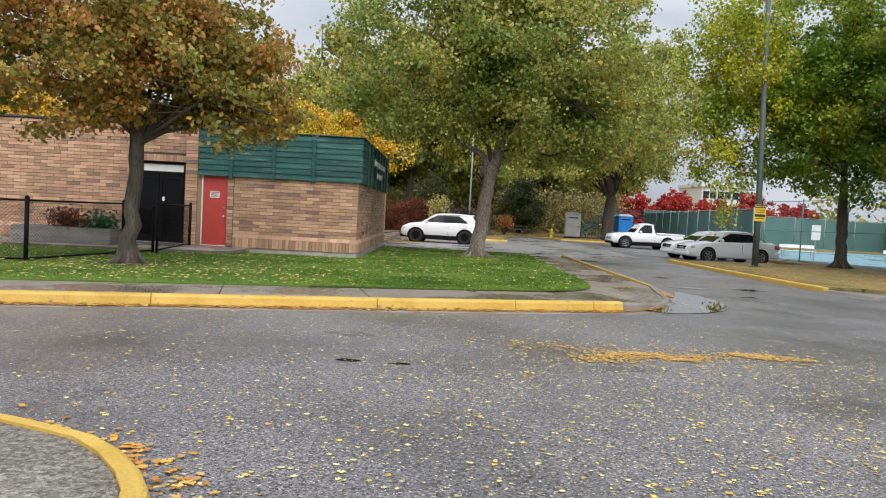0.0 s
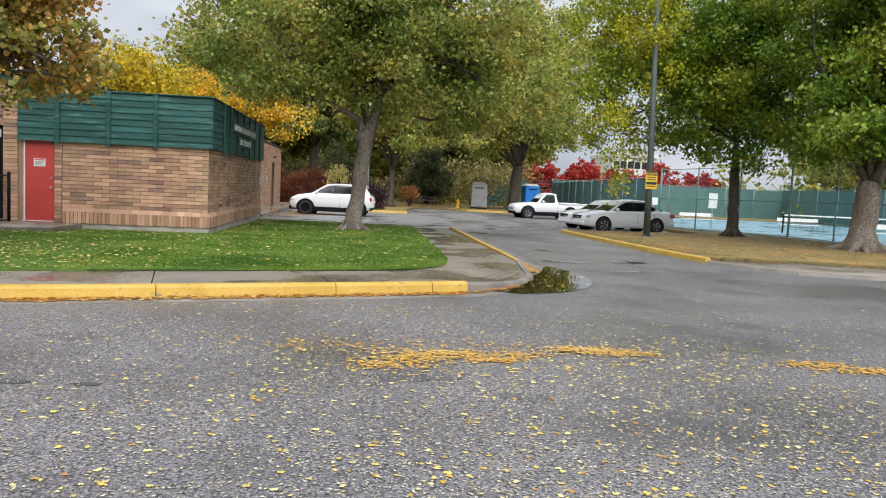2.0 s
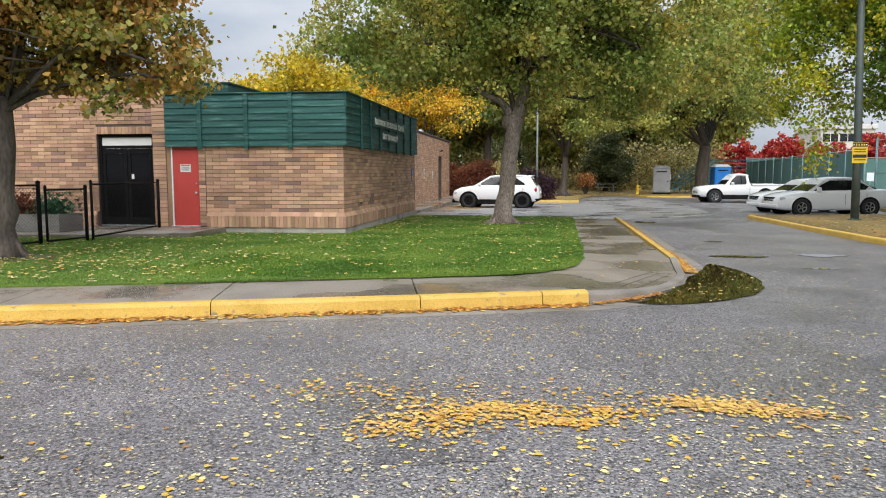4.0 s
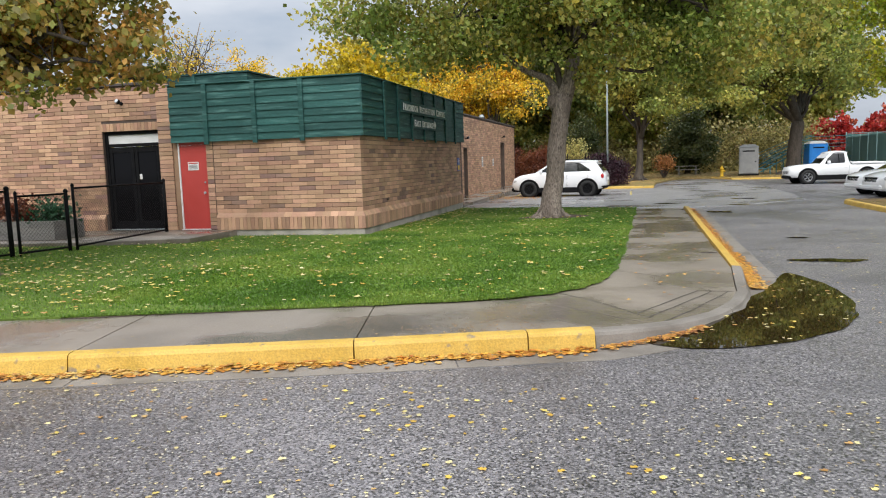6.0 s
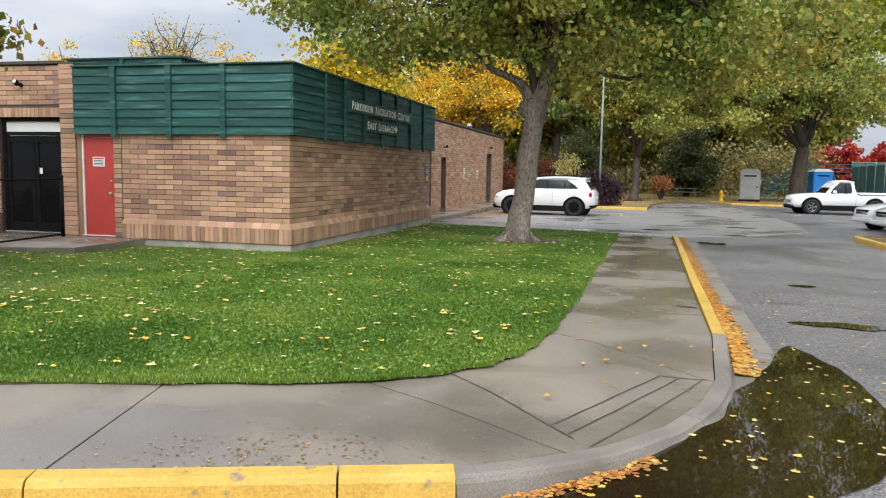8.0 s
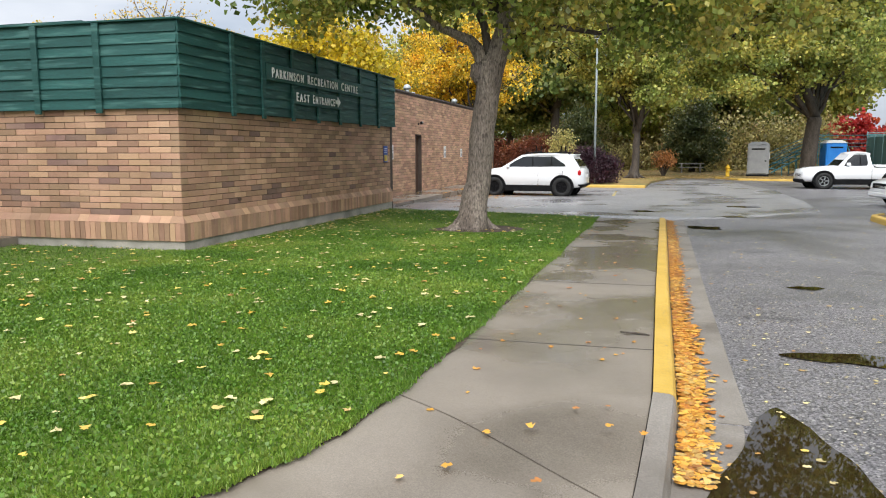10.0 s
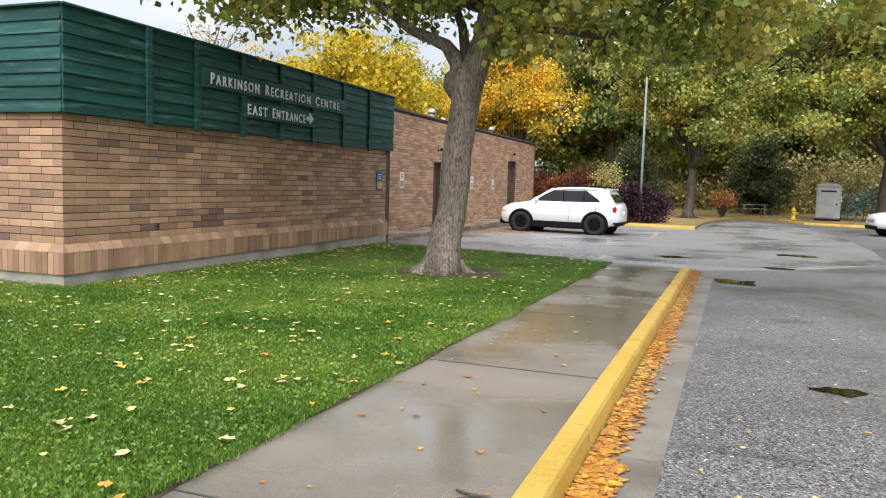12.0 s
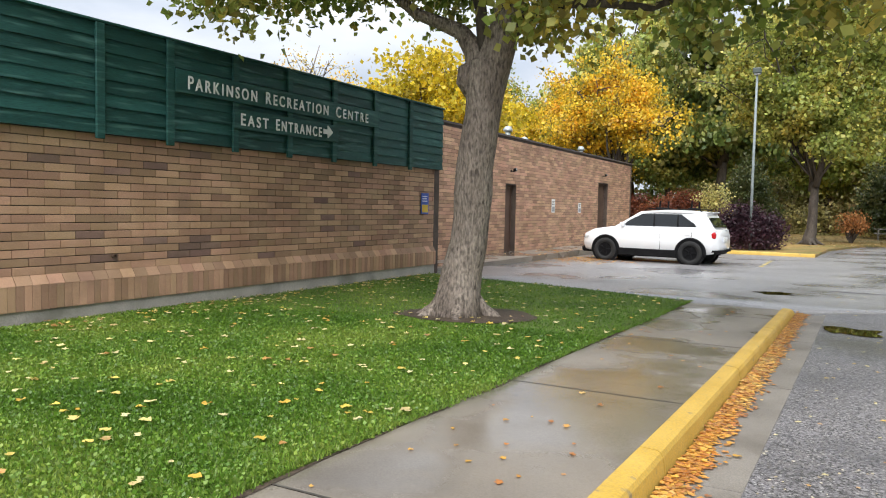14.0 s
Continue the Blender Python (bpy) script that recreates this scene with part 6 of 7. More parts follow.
def chain_fence(name, pts, height, post_r, label, spacing=2.4, mat=None, base=None, pitch=0.075, wire=0.0035, mid=False, category="fence"):
    mat = mat or BLACK
    top = thing(name, pose(0, 0, 0), label, category)
    zb = base or (lambda y: 0.13)
    for a, b in zip(pts, pts[1:]):
        L = math.hypot(b[0] - a[0], b[1] - a[1])
        n = max(1, round(L / spacing))
        for i in range(n + (1 if b == pts[-1] else 0)):
            x, y = lerp(a[0], b[0], i / n), lerp(a[1], b[1], i / n)
            r = post_r * (1.35 if i == 0 else 1.0)
            post = part("post", Shape().tube([(x, y, zb(y) - 0.1), (x, y, zb(y) + height + 0.04)], r, 10), mat, top, "", True)
            part("post_cap", Shape().lathe([(r * 1.15, 0), (r * 1.15, 0.02), (r * 0.6, 0.05), (0.004, 0.06)], 10, pose(x, y, zb(y) + height + 0.04)), mat, post)
        for h in ((height, 0.06) if not mid else (height, height * 0.5, 0.06)):
            part("rail", Shape().tube([(a[0], a[1], zb(a[1]) + h), (b[0], b[1], zb(b[1]) + h)], 0.02, 8), mat, top, "", True)
        chain_panel(top, a, b, zb(a[1]) + 0.06, zb(a[1]) + height, pitch, wire, mat)
    return top


chain_fence("chain_link_fence", [(-7.66, 23.3), (-7.36, 19.9)], 1.2, 0.03, "black chain-link fence panel on the lawn beside the doors", 3.4)
chain_fence("chain_link_gate", [(-7.4, 19.75), (-7.62, 18.75)], 1.1, 0.028, "black chain-link gate standing ajar", 3.0, category="gate")
chain_fence("chain_link_fence", [(-7.68, 18.62), (-8.3, 15.6), (-13.6, 14.2), (-19.0, 12.6)], 1.2, 0.032, "black chain-link fence along the lawn", 2.9)

planter = thing("planter_box", pose(0, 0, 0), "weathered grey timber planter box beside the wall", "planter")
for k in range(3):
    z = 0.15 + k * 0.145
    part("board", Shape().chamfer((-11.9, 21.4, z), (-9.2, 21.45, z + 0.14), 0.006), WOOD_G, planter)
    part("board", Shape().chamfer((-9.25, 21.452, z), (-9.2, 22.3, z + 0.14), 0.006), WOOD_G, planter)
    part("board", Shape().chamfer((-11.9, 22.302, z), (-9.2, 22.35, z + 0.14), 0.006), WOOD_G, planter)
    part("board", Shape().chamfer((-11.9, 21.452, z), (-11.85, 22.3, z + 0.14), 0.006), WOOD_G, planter)
part("soil", Shape().box((-11.85, 21.45, 0.16), (-9.25, 22.3, 0.53)), EARTH, planter)
shrub("planter_plant", (-9.6, 21.9, 0.5), (0.3, 0.25, 0.35), 700, 0.09, leafy("herb_leaves", [(0.03, 0.1, 0.05), (0.06, 0.15, 0.07)]), "low green herb in the planter", 81)
shrub("planter_plant", (-10.6, 21.9, 0.5), (0.4, 0.3, 0.45), 900, 0.09, L_RUST, "browned bushy plant in the planter", 82)

# wall lamps
def wall_lamp(x, y, z, turn):
    top = thing("wall_lamp", pose(x, y, z, 0, 0, turn) @ Matrix.Scale(0.72, 4), "small dark security lamp on the brick wall", "lamp")
    part("plate", Shape().lathe([(0.06, 0.0), (0.06, 0.03), (0.04, 0.04)], 12, pose(0, 0, 0, 90)), TRIM, top)
    part("arm", Shape().tube([(0, -0.03, 0), (0, -0.1, -0.02), (0, -0.15, -0.01)], 0.018, 6), TRIM, top)
    part("head", Shape().lathe([(0.03, 0), (0.07, 0.02), (0.08, 0.14), (0.075, 0.16)], 12, pose(0, -0.12, 0.02, 70)), TRIM, top)
    part("lens", Shape().lathe([(0.068, 0), (0.05, 0.012)], 12, pose(0, -0.27, 0.076, 70)), CLEARLAMP, top)


wall_lamp(-9.0, MAIN_Y - 0.005, 3.3, 0)
wall_lamp(WING_X + 0.005, 41.6, 2.65, 90)
wall_lamp(WING_X + 0.005, 51.9, 2.95, 90)

# notices on the walls
def notice(x, y, z, w, h, mats, label, kind="sign"):
    top = thing("wall_notice", pose(x, y, z, 0, 0, 90), label, kind)
    part("plate", Shape().chamfer((-w / 2, -0.012, -h / 2), (w / 2, 0, h / 2), 0.002), mats[0], top)
    part("print_block", Shape().box((-w * 0.4, -0.0155, -h * 0.42), (w * 0.4, -0.0125, -h * 0.05)), mats[1], top)
    for k in range(3):
        part("print_line", Shape().box((-w * 0.36, -0.0155, h * (0.1 + 0.11 * k)), (w * (0.3 - 0.08 * (k % 2)), -0.0125, h * (0.14 + 0.11 * k))), mats[2], top)


SIGN_B = gloss("blue_sign_sheet", (0.04, 0.1, 0.45), 0.4)
notice(SIDE_X + 0.02, 33.3, 1.5, 0.32, 0.46, (SIGN_B, SIGN_Y, WHITEP), "blue and yellow notice on the brick wall")
notice(WING_X + 0.02, 38.3, 1.55, 0.35, 0.5, (WHITEP, GREYBOX, INK), "white notice on the brick wing")
notice(WING_X + 0.02, 45.6, 1.55, 0.35, 0.5, (WHITEP, GREYBOX, INK), "white notice on the brick wing")
notice(WING_X + 0.02, 48.7, 1.5, 0.35, 0.4, (WHITEP, GREYBOX, INK), "small white notice on the brick wing")

pipe = thing("overflow_pipe", pose(SIDE_X, 25.4, 0.72, 0, 0, 90), "small rusty overflow pipe through the brick", "pipe")
part("sleeve", Shape().lathe([(0.03, 0), (0.03, 0.05), (0.022, 0.05), (0.022, 0.0)], 12, pose(0, 0.0, 0, 90)), BRONZE, pipe)
# rooftop vents on the wing
for x, y, z in ((-6.2, 37.5, 3.7), (-5.4, 44.0, 3.7), (-5.6, 53.0, 3.7), (-6.4, 48.0, 3.7)):
    top = thing("roof_vent", pose(x, y, z), "small pale metal vent on the flat roof", "vent")
    part("stack", Shape().lathe([(0.1, 0), (0.1, 0.55), (0.08, 0.56)], 12), GALV, top, "", True)
    part("hood", Shape().lathe([(0.16, 0.5), (0.18, 0.56), (0.1, 0.68), (0.02, 0.7)], 12), GALV, top, "", True)


def bolt_plate(parent, r):
    part("base_plate", Shape().lathe([(r, 0.0), (r, 0.03), (r * 0.9, 0.035)], 16), POLE_G, parent)
    for k in range(4):
        a = math.pi / 4 + k * math.pi / 2
        part("bolt", Shape().lathe([(0.016, 0.035), (0.016, 0.06), (0.006, 0.066)], 6, pose(r * 0.75 * math.cos(a), r * 0.75 * math.sin(a), 0)), GALV, parent)


lamp = thing("street_lamp", pose(12.15, 29.95, g(29.9) + 0.13), "tall grey-green steel pole with a yellow warning sign", "lamp post")
part("pole", Shape().tube([(0, 0, 0), (-0.03, 0, 2.5), (-0.28, 0, 12.0)], [0.125, 0.12, 0.08], 14), POLE_G, lamp, "", True)
bolt_plate(lamp, 0.2)
sg = part("sign_plate", Shape().chamfer((-0.225, -0.135, 1.78), (0.225, -0.127, 2.42), 0.003), SIGN_Y, lamp, "yellow warning sign with black bars")
part("head_bar", Shape().box((-0.215, -0.1395, 2.29), (0.215, -0.1355, 2.41)), INK, sg)
for k in range(4):
    part("head_mark", Shape().box((-0.13 + 0.075 * k, -0.143, 2.32), (-0.09 + 0.075 * k, -0.1398, 2.38)), SIGN_Y, sg)
for x in (-0.18, 0.18):
    part("dot", Shape().lathe([(0.02, 0), (0.02, 0.003)], 10, pose(x, -0.1398, 2.35, 90)), WHITEP, sg)
part("foot_bar", Shape().box((-0.2, -0.1395, 1.95), (0.2, -0.1355, 2.05)), INK, sg)
for z in (2.2, 2.12, 1.87):
    part("print_line", Shape().box((-0.17, -0.1395, z), (0.17, -0.1355, z + 0.03)), INK, sg)
part("bracket", Shape().box((-0.12, -0.126, 2.2), (0.12, -0.1, 2.24)), GALV, lamp)

STEEL_P = surf("weathered_pale_pole", (0.2, 0.24, 0.24), (0.26, 0.3, 0.3), 3, (0.5, 0.7), 0.1, 40, 0.1)
lamp2 = thing("street_lamp", pose(1.9, 53.3, g(53)), "slim pale lot lamp post with square head", "lamp post")
part("pole", Shape().tube([(0, 0, 0), (0, 0, 7.6)], [0.066, 0.046], 12), STEEL_P, lamp2, "", True)
bolt_plate(lamp2, 0.16)
part("lamp_head", Shape().chamfer((-0.17, -0.17, 7.55), (0.17, 0.17, 7.8), 0.04), POLE_G, lamp2)
part("lens", Shape().chamfer((-0.13, -0.13, 7.51), (0.13, 0.13, 7.549), 0.01), CLEARLAMP, lamp2)

hyd = thing("fire_hydrant", pose(9.9, 67.5, g(67) + 0.1), "squat yellow fire hydrant by the park kerb", "hydrant")
part("barrel", Shape().lathe([(0.17, 0), (0.17, 0.05), (0.12, 0.06), (0.12, 0.55), (0.15, 0.56), (0.15, 0.6), (0.12, 0.66), (0.07, 0.74), (0.04, 0.76), (0.04, 0.82), (0.01, 0.83)], 16), HYD, hyd, "", True)
for a in (0, 90, 180):
    part("outlet", Shape().lathe([(0.06, 0.1), (0.06, 0.2), (0.07, 0.2), (0.07, 0.24), (0.02, 0.25)], 12, pose(0, 0, 0.42, 90, 0, a)), HYD, hyd)

def portable_toilet(x, y, mat, label, turn=0, w=1.15, h=2.2):
    top = thing("portable_toilet", pose(x, y, g(y) + 0.1, 0, 0, turn), label, "toilet")
    part("skid", Shape().chamfer((-w / 2, -w / 2, 0), (w / 2, w / 2, 0.12), 0.02), TRIM, top)
    part("cabin", Shape().chamfer((-w / 2 + 0.03, -w / 2 + 0.03, 0.12), (w / 2 - 0.03, w / 2 - 0.03, h - 0.2), 0.05), mat, top)
    for k in range(5):
        part("rib", Shape().chamfer((-w / 2 + 0.12 + k * 0.2, w / 2 - 0.045, 0.2), (-w / 2 + 0.2 + k * 0.2, w / 2, h - 0.3), 0.01), mat, top)
    part("roof", Shape().add([(-w / 2, -w / 2, h - 0.2), (w / 2, -w / 2, h - 0.2), (w / 2, w / 2, h - 0.2), (-w / 2, w / 2, h - 0.2), (-w * 0.3, -w * 0.3, h), (w * 0.3, -w * 0.3, h), (w * 0.3, w * 0.3, h), (-w * 0.3, w * 0.3, h)],
                             [(0, 3, 2, 1), (4, 5, 6, 7), (0, 1, 5, 4), (1, 2, 6, 5), (2, 3, 7, 6), (3, 0, 4, 7)]), GREYBOX if mat is GREYBOX else WHITEP, top)
    door = part("door", Shape().chamfer((-w / 2 + 0.15, -w / 2 + 0.0, 0.2), (w / 2 - 0.15, -w / 2 + 0.028, h - 0.35), 0.015), mat, top)
    part("latch", Shape().chamfer((w / 2 - 0.3, -w / 2 - 0.02, 1.0), (w / 2 - 0.2, -w / 2 - 0.002, 1.1), 0.005), TRIM, door)
    part("vent", Shape().box((-w / 2 + 0.3, -w / 2 - 0.006, h - 0.55), (w / 2 - 0.3, -w / 2 - 0.001, h - 0.45)), TRIM, door)
    part("sign", Shape().box((w / 2 - 0.03, -0.2, 1.2), (w / 2 + 0.004, 0.1, 1.6)), WHITEP, top)


portable_toilet(12.0, 69.0, GREYBOX, "grey ribbed portable toilet cabin by the park", -8, 1.45, 2.35)
portable_toilet(17.0, 70.5, BLUE, "bright blue portable toilet with pale roof", 6, 1.4, 2.45)

bench = thing("picnic_table", pose(8.0, 76.0, g(76) + 0.1), "weathered timber picnic table in the park", "table")
for k in range(4):
    part("plank", Shape().chamfer((-0.95, -0.34 + k * 0.18, 0.72), (0.95, -0.18 + k * 0.18, 0.76), 0.006), WOOD_G, bench)
for sy in (-1, 1):
    part("seat", Shape().chamfer((-0.95, sy * 0.75 - 0.13, 0.42), (0.95, sy * 0.75 + 0.13, 0.46), 0.006), WOOD_G, bench)
    for sx_ in (-0.7, 0.7):
        part("leg", Shape().tube([(sx_, sy * 0.65, -0.04), (sx_, sy * 0.25, 0.72)], 0.045, 6), WOOD_G, bench)
for sx_ in (-0.7, 0.7):
    part("cross_bar", Shape().chamfer((sx_ - 0.04, -0.85, 0.36), (sx_ + 0.04, 0.85, 0.415), 0.005), WOOD_G, bench)

# teal bleachers seen edge on behind the truck
bl = thing("bleachers", pose(15.5, 73.5, g(73) + 0.1), "teal painted steel bleachers beside the court", "bleachers")
for i in range(5):
    part("seat_plank", Shape().chamfer((-2.2 + i * 0.7, -3.0, 0.4 + i * 0.4), (-1.9 + i * 0.7, 3.0, 0.45 + i * 0.4), 0.006), TEAL, bl)
for yy in (-2.9, 0.0, 2.9):
    part("stringer", Shape().tube([(-2.4, yy, 0.2), (1.2, yy, 2.2)], 0.05, 6), TEAL, bl)
    for i in range(4):
        part("upright", Shape().tube([(-1.7 + i * 0.95, yy, -0.05), (-1.7 + i * 0.95, yy, 0.6 + i * 0.52)], 0.035, 6), TEAL, bl)
for h in (2.6, 2.9, 3.2):
    part("guard_rail", Shape().tube([(1.2, -3, h - 0.3), (1.2, 3, h - 0.3)], 0.025, 6), TEAL, bl)
for side in (-3.0, 3.0):
    for h in (0.5, 0.8, 1.1):
        part("side_rail", Shape().tube([(-2.3, side, 0.3 + h), (1.2, side, 2.0 + h * 0.8)], 0.025, 6), TEAL, bl)
bl2 = copy_thing(bl, pose(19.4, 76.0, g(73) + 0.1, 0, 0, 90))

# tennis court
fill_grid("court", [(17.65, 42.3), (19.72, 33.2), (20.1, 17.8), (46, 17.8), (46, 78), (21, 78)], lambda x, y: g(y) + 0.02, COURT, "wet blue-grey tennis court surface", "court", 8.0)
solo("court_edging", Shape().sweep([(17.5, 42.0, g(42)), (19.6, 33.0, g(33)), (20.0, 18.0, g(18))], [(0, -0.1), (0, 0.2), (0.2, 0.2), (0.2, -0.1)]), FOUND, "pale concrete edging along the court", "kerb", "structure")
STEEL_G = surf("pale_green_steel", (0.2, 0.33, 0.33), (0.26, 0.4, 0.39), 3, (0.4, 0.6), 0.05, 40, 0.08)
chain_fence("court_fence", [(17.65, 42.1), (19.72, 33.1), (20.1, 18.0)], 3.1, 0.035, "tall chain-link tennis court fence with green posts", 3.0, STEEL_G, lambda y: g(y) + 0.16, 0.16, 0.0022, True)


def screen_fence(name, a, b, h, label):
    top = thing(name, pose(0, 0, 0), label, "fence")
    L = math.hypot(b[0] - a[0], b[1] - a[1])
    n = max(1, round(L / 3.2))
    for i in range(n + 1):
        x, y = lerp(a[0], b[0], i / n), lerp(a[1], b[1], i / n)
        part("post", Shape().tube([(x, y, g(y) - 0.1), (x, y, g(y) + h + 0.1)], 0.04, 8), STEEL_G, top, "", True)
        if i < n:
            x2, y2 = lerp(a[0], b[0], (i + 1) / n), lerp(a[1], b[1], (i + 1) / n)
            s = Shape()
            rows = 7
            for j in range(rows):
                for k in range(2):
                    t = j / (rows - 1)
                    px, py = lerp(x, x2, 0.02 + 0.96 * t), lerp(y, y2, 0.02 + 0.96 * t)
                    wob = 0.05 * noise.noise(Vector((px * 0.8, py * 0.8, k * 3)))
                    dx, dy = (y2 - y) / L * n, -(x2 - x) / L * n
                    for th in (0.0, 0.012):
                        s.v.append((px + dx * (wob + th), py + dy * (wob + th), g(y) + (0.12 if k == 0 else h - 0.08 + 0.04 * noise.noise(Vector((px, py, 9))))))
            for j in range(rows - 1):
                q = j * 4
                s.f += [(q, q + 4, q + 6, q + 2), (q + 1, q + 3, q + 7, q + 5), (q + 2, q + 6, q + 7, q + 3), (q, q + 1, q + 5, q + 4)]
            s.f += [(0, 2, 3, 1), (q + 4, q + 5, q + 7, q + 6)]
            part("windscreen", s, SCREEN, top, "green mesh fabric")
    for hh in (h, 0.1):
        part("rail", Shape().tube([(a[0], a[1], g(a[1]) + hh), (b[0], b[1], g(b[1]) + hh)], 0.025, 6), STEEL_G, top)
    return top


screen_fence("screen_fence", (17.7, 43.5), (21.0, 78.0), 2.9, "tall court fence hung with green windscreen fabric")
screen_fence("screen_fence", (21.0, 78.0), (46.0, 78.0), 3.2, "far court fence hung with green windscreen fabric")
screen_fence("screen_fence", (46.0, 78.0), (46.0, 18.0), 3.3, "far side court fence with green windscreen fabric")

net = thing("tennis_net", pose(0, 0, 0), "low tennis net with white tape between steel posts", "net")
for y0 in (27.0, 44.0):
    n2 = net if y0 == 27.0 else copy_thing(net, pose(3.0, 17.0, -0.05))
    if y0 == 27.0:
        for x in (23.0, 35.0):
            part("post", Shape().tube([(x, y0, -0.1), (x, y0, 1.05)], 0.05, 10), TRIM, net, "", True)
        part("tape", Shape().chamfer((23.05, y0 - 0.01, 0.9), (34.95, y0 + 0.01, 0.98), 0.003), WHITEP, net)
        s = Shape()
        for k in range(34):
            x = 23.1 + k * 0.35
            s.tube([(x, y0, 0.05), (x, y0, 0.9)], 0.006, 3, False)
        for k in range(7):
            s.tube([(23.05, y0, 0.1 + k * 0.12), (34.95, y0, 0.1 + k * 0.12)], 0.006, 3, False)
        part("netting", s, TRIM, net)
for i, (x, y, w) in enumerate(((24.5, 52.0, 2.4), (29.5, 48.0, 2.8), (27.0, 36.0, 2.4))):
    top = thing("court_bench", pose(x, y, g(y) + 0.02), "white court bench with backrest", "bench")
    part("seat", Shape().chamfer((-w / 2, -0.2, 0.42), (w / 2, 0.2, 0.46), 0.006), WHITEP, top)
    part("backrest", Shape().chamfer((-w / 2, 0.18, 0.62), (w / 2, 0.22, 0.85), 0.006), WHITEP, top)
    for sx_ in (-w / 2 + 0.2, w / 2 - 0.2):
        part("leg", Shape().tube([(sx_, -0.15, -0.02), (sx_, -0.15, 0.42)], 0.025, 6), GALV, top)
        part("leg", Shape().tube([(sx_, 0.2, -0.02), (sx_, 0.2, 0.8)], 0.025, 6), GALV, top)
for x, y, w, h in ((22.6, 46.0, 0.55, 0.9), (21.4, 52.0, 0.4, 0.5), (19.9, 60.0, 0.4, 0.5), (24.2, 77.7, 2.4, 0.7)):
    z0 = 1.3
    top = thing("court_sign", pose(x, y, g(y)), "white notice board on a steel post by the court", "sign")
    part("board", Shape().chamfer((-w / 2, -0.02, z0), (w / 2, 0.0, z0 + h), 0.004), WHITEP, top)
    part("post", Shape().tube([(0, 0.03, -0.05), (0, 0.03, z0 + h)], 0.028, 6), GALV, top)

# far white building beyond the trees
far = thing("office_building", pose(57, 150, 0), "distant white flat-roofed building with dark ribbon windows", "building")
part("wall", Shape().box((-5, 0, -1), (4.2, 14, 9.4)), BUFF, far)
part("roof", Shape().chamfer((-5.3, -0.4, 9.402), (4.5, 14.3, 10.2), 0.05), BUFF, far)
for z in (1.5, 4.4, 7.2):
    for k in range(3):
        wdw = part("window", Shape().box((-4.7 + k * 2.95, -0.06, z), (-2.1 + k * 2.95, -0.01, z + 1.4)), GLASS_D, far)
        part("frame", Shape().box((-3.45 + k * 2.95, -0.1, z), (-3.35 + k * 2.95, -0.062, z + 1.4)), WHITEP, wdw)

# earth round the tree
puddle([(0.3, 27.5), (0.7, 27.1), (1.4, 26.95), (2.0, 27.3), (2.1, 28.0), (1.5, 28.5), (0.8, 28.4)], 0.012, "ring of bare earth round the tree foot", EARTH, lawn_z)
puddle([(-7.3, 16.05), (-6.8, 15.65), (-6.1, 15.7), (-5.7, 16.15), (-6.0, 16.65), (-6.9, 16.65)], 0.012, "ring of bare earth round the maple foot", EARTH, lawn_z)
# worn earth edge between lawn and footway
edge_strip = Shape()
for (xa, ya), (xb, yb) in zip(LAWN[3:], LAWN[4:]):
    n = max(2, int(math.hypot(xb - xa, yb - ya) / 0.12))
    dl = Vector((yb - ya, xa - xb)).normalized()
    v = []
    for k in range(n + 1):
        x, y = lerp(xa, xb, k / n), lerp(ya, yb, k / n)
        o = 0.012 + 0.05 * max(-0.5, noise.noise(Vector((x * 1.7, y * 1.7, 4)))) + 0.01 * noise.noise(Vector((x * 11, y * 11, 2)))
        v += [(x - dl.x * 0.03, y - dl.y * 0.03, pave(y) + 0.005), (x + dl.x * o, y + dl.y * o, pave(y) + 0.005)]
    edge_strip.add(v, [(2 * k, 2 * k + 1, 2 * k + 3, 2 * k + 2) for k in range(n)])
solo("lawn_edge", edge_strip, EARTH, "ragged strip of earth along the lawn", "soil", "structure")
# old oil stains and parking lines
LINE = surf("worn_yellow_line", (0.6, 0.45, 0.1), (0.5, 0.4, 0.13), 2, (0.6, 0.75), 0.2, 60, 0.25, stain=(0.2, 0.19, 0.18), stain_scale=3.0, stain_at=(0.45, 0.6))
for x in (-2.4, 3.2):
    solo("parking_line", Shape().box((x, 44.0, g(44) - 0.05), (x + 0.1, 47.6, g(44) + 0.008)), LINE, "worn yellow parking bay line", "line", "structure")
WLINE = surf("worn_white_line", (0.5, 0.5, 0.48), (0.4, 0.4, 0.39), 2, (0.6, 0.75), 0.2, 60, 0.2, stain=(0.2, 0.19, 0.18), stain_scale=3.0, stain_at=(0.5, 0.65))
for y in (35.2, 38.75, 42.2, 45.8):
    solo("parking_line", Shape().box((11.5, y, g(y) - 0.05), (16.2, y + 0.1, g(y) + 0.005)), WLINE, "worn white parking bay line", "line", "structure")


twig = thing("twig", pose(4.4, 19.25, walk_z(4.4, 19.25)), "short dark broken twig lying on the footway", "twig")
part("stick", Shape().tube([(-0.12, 0.03, 0.012), (-0.04, 0.0, 0.014), (0.05, -0.005, 0.012), (0.11, -0.03, 0.011)], [0.006, 0.009, 0.009, 0.006], 7), BARK_D, twig, "", True)
part("side_shoot", Shape().tube([(-0.03, 0.0, 0.014), (-0.06, -0.03, 0.012), (-0.09, -0.04, 0.008)], [0.005, 0.004, 0.003], 6), BARK_D, twig, "", True)


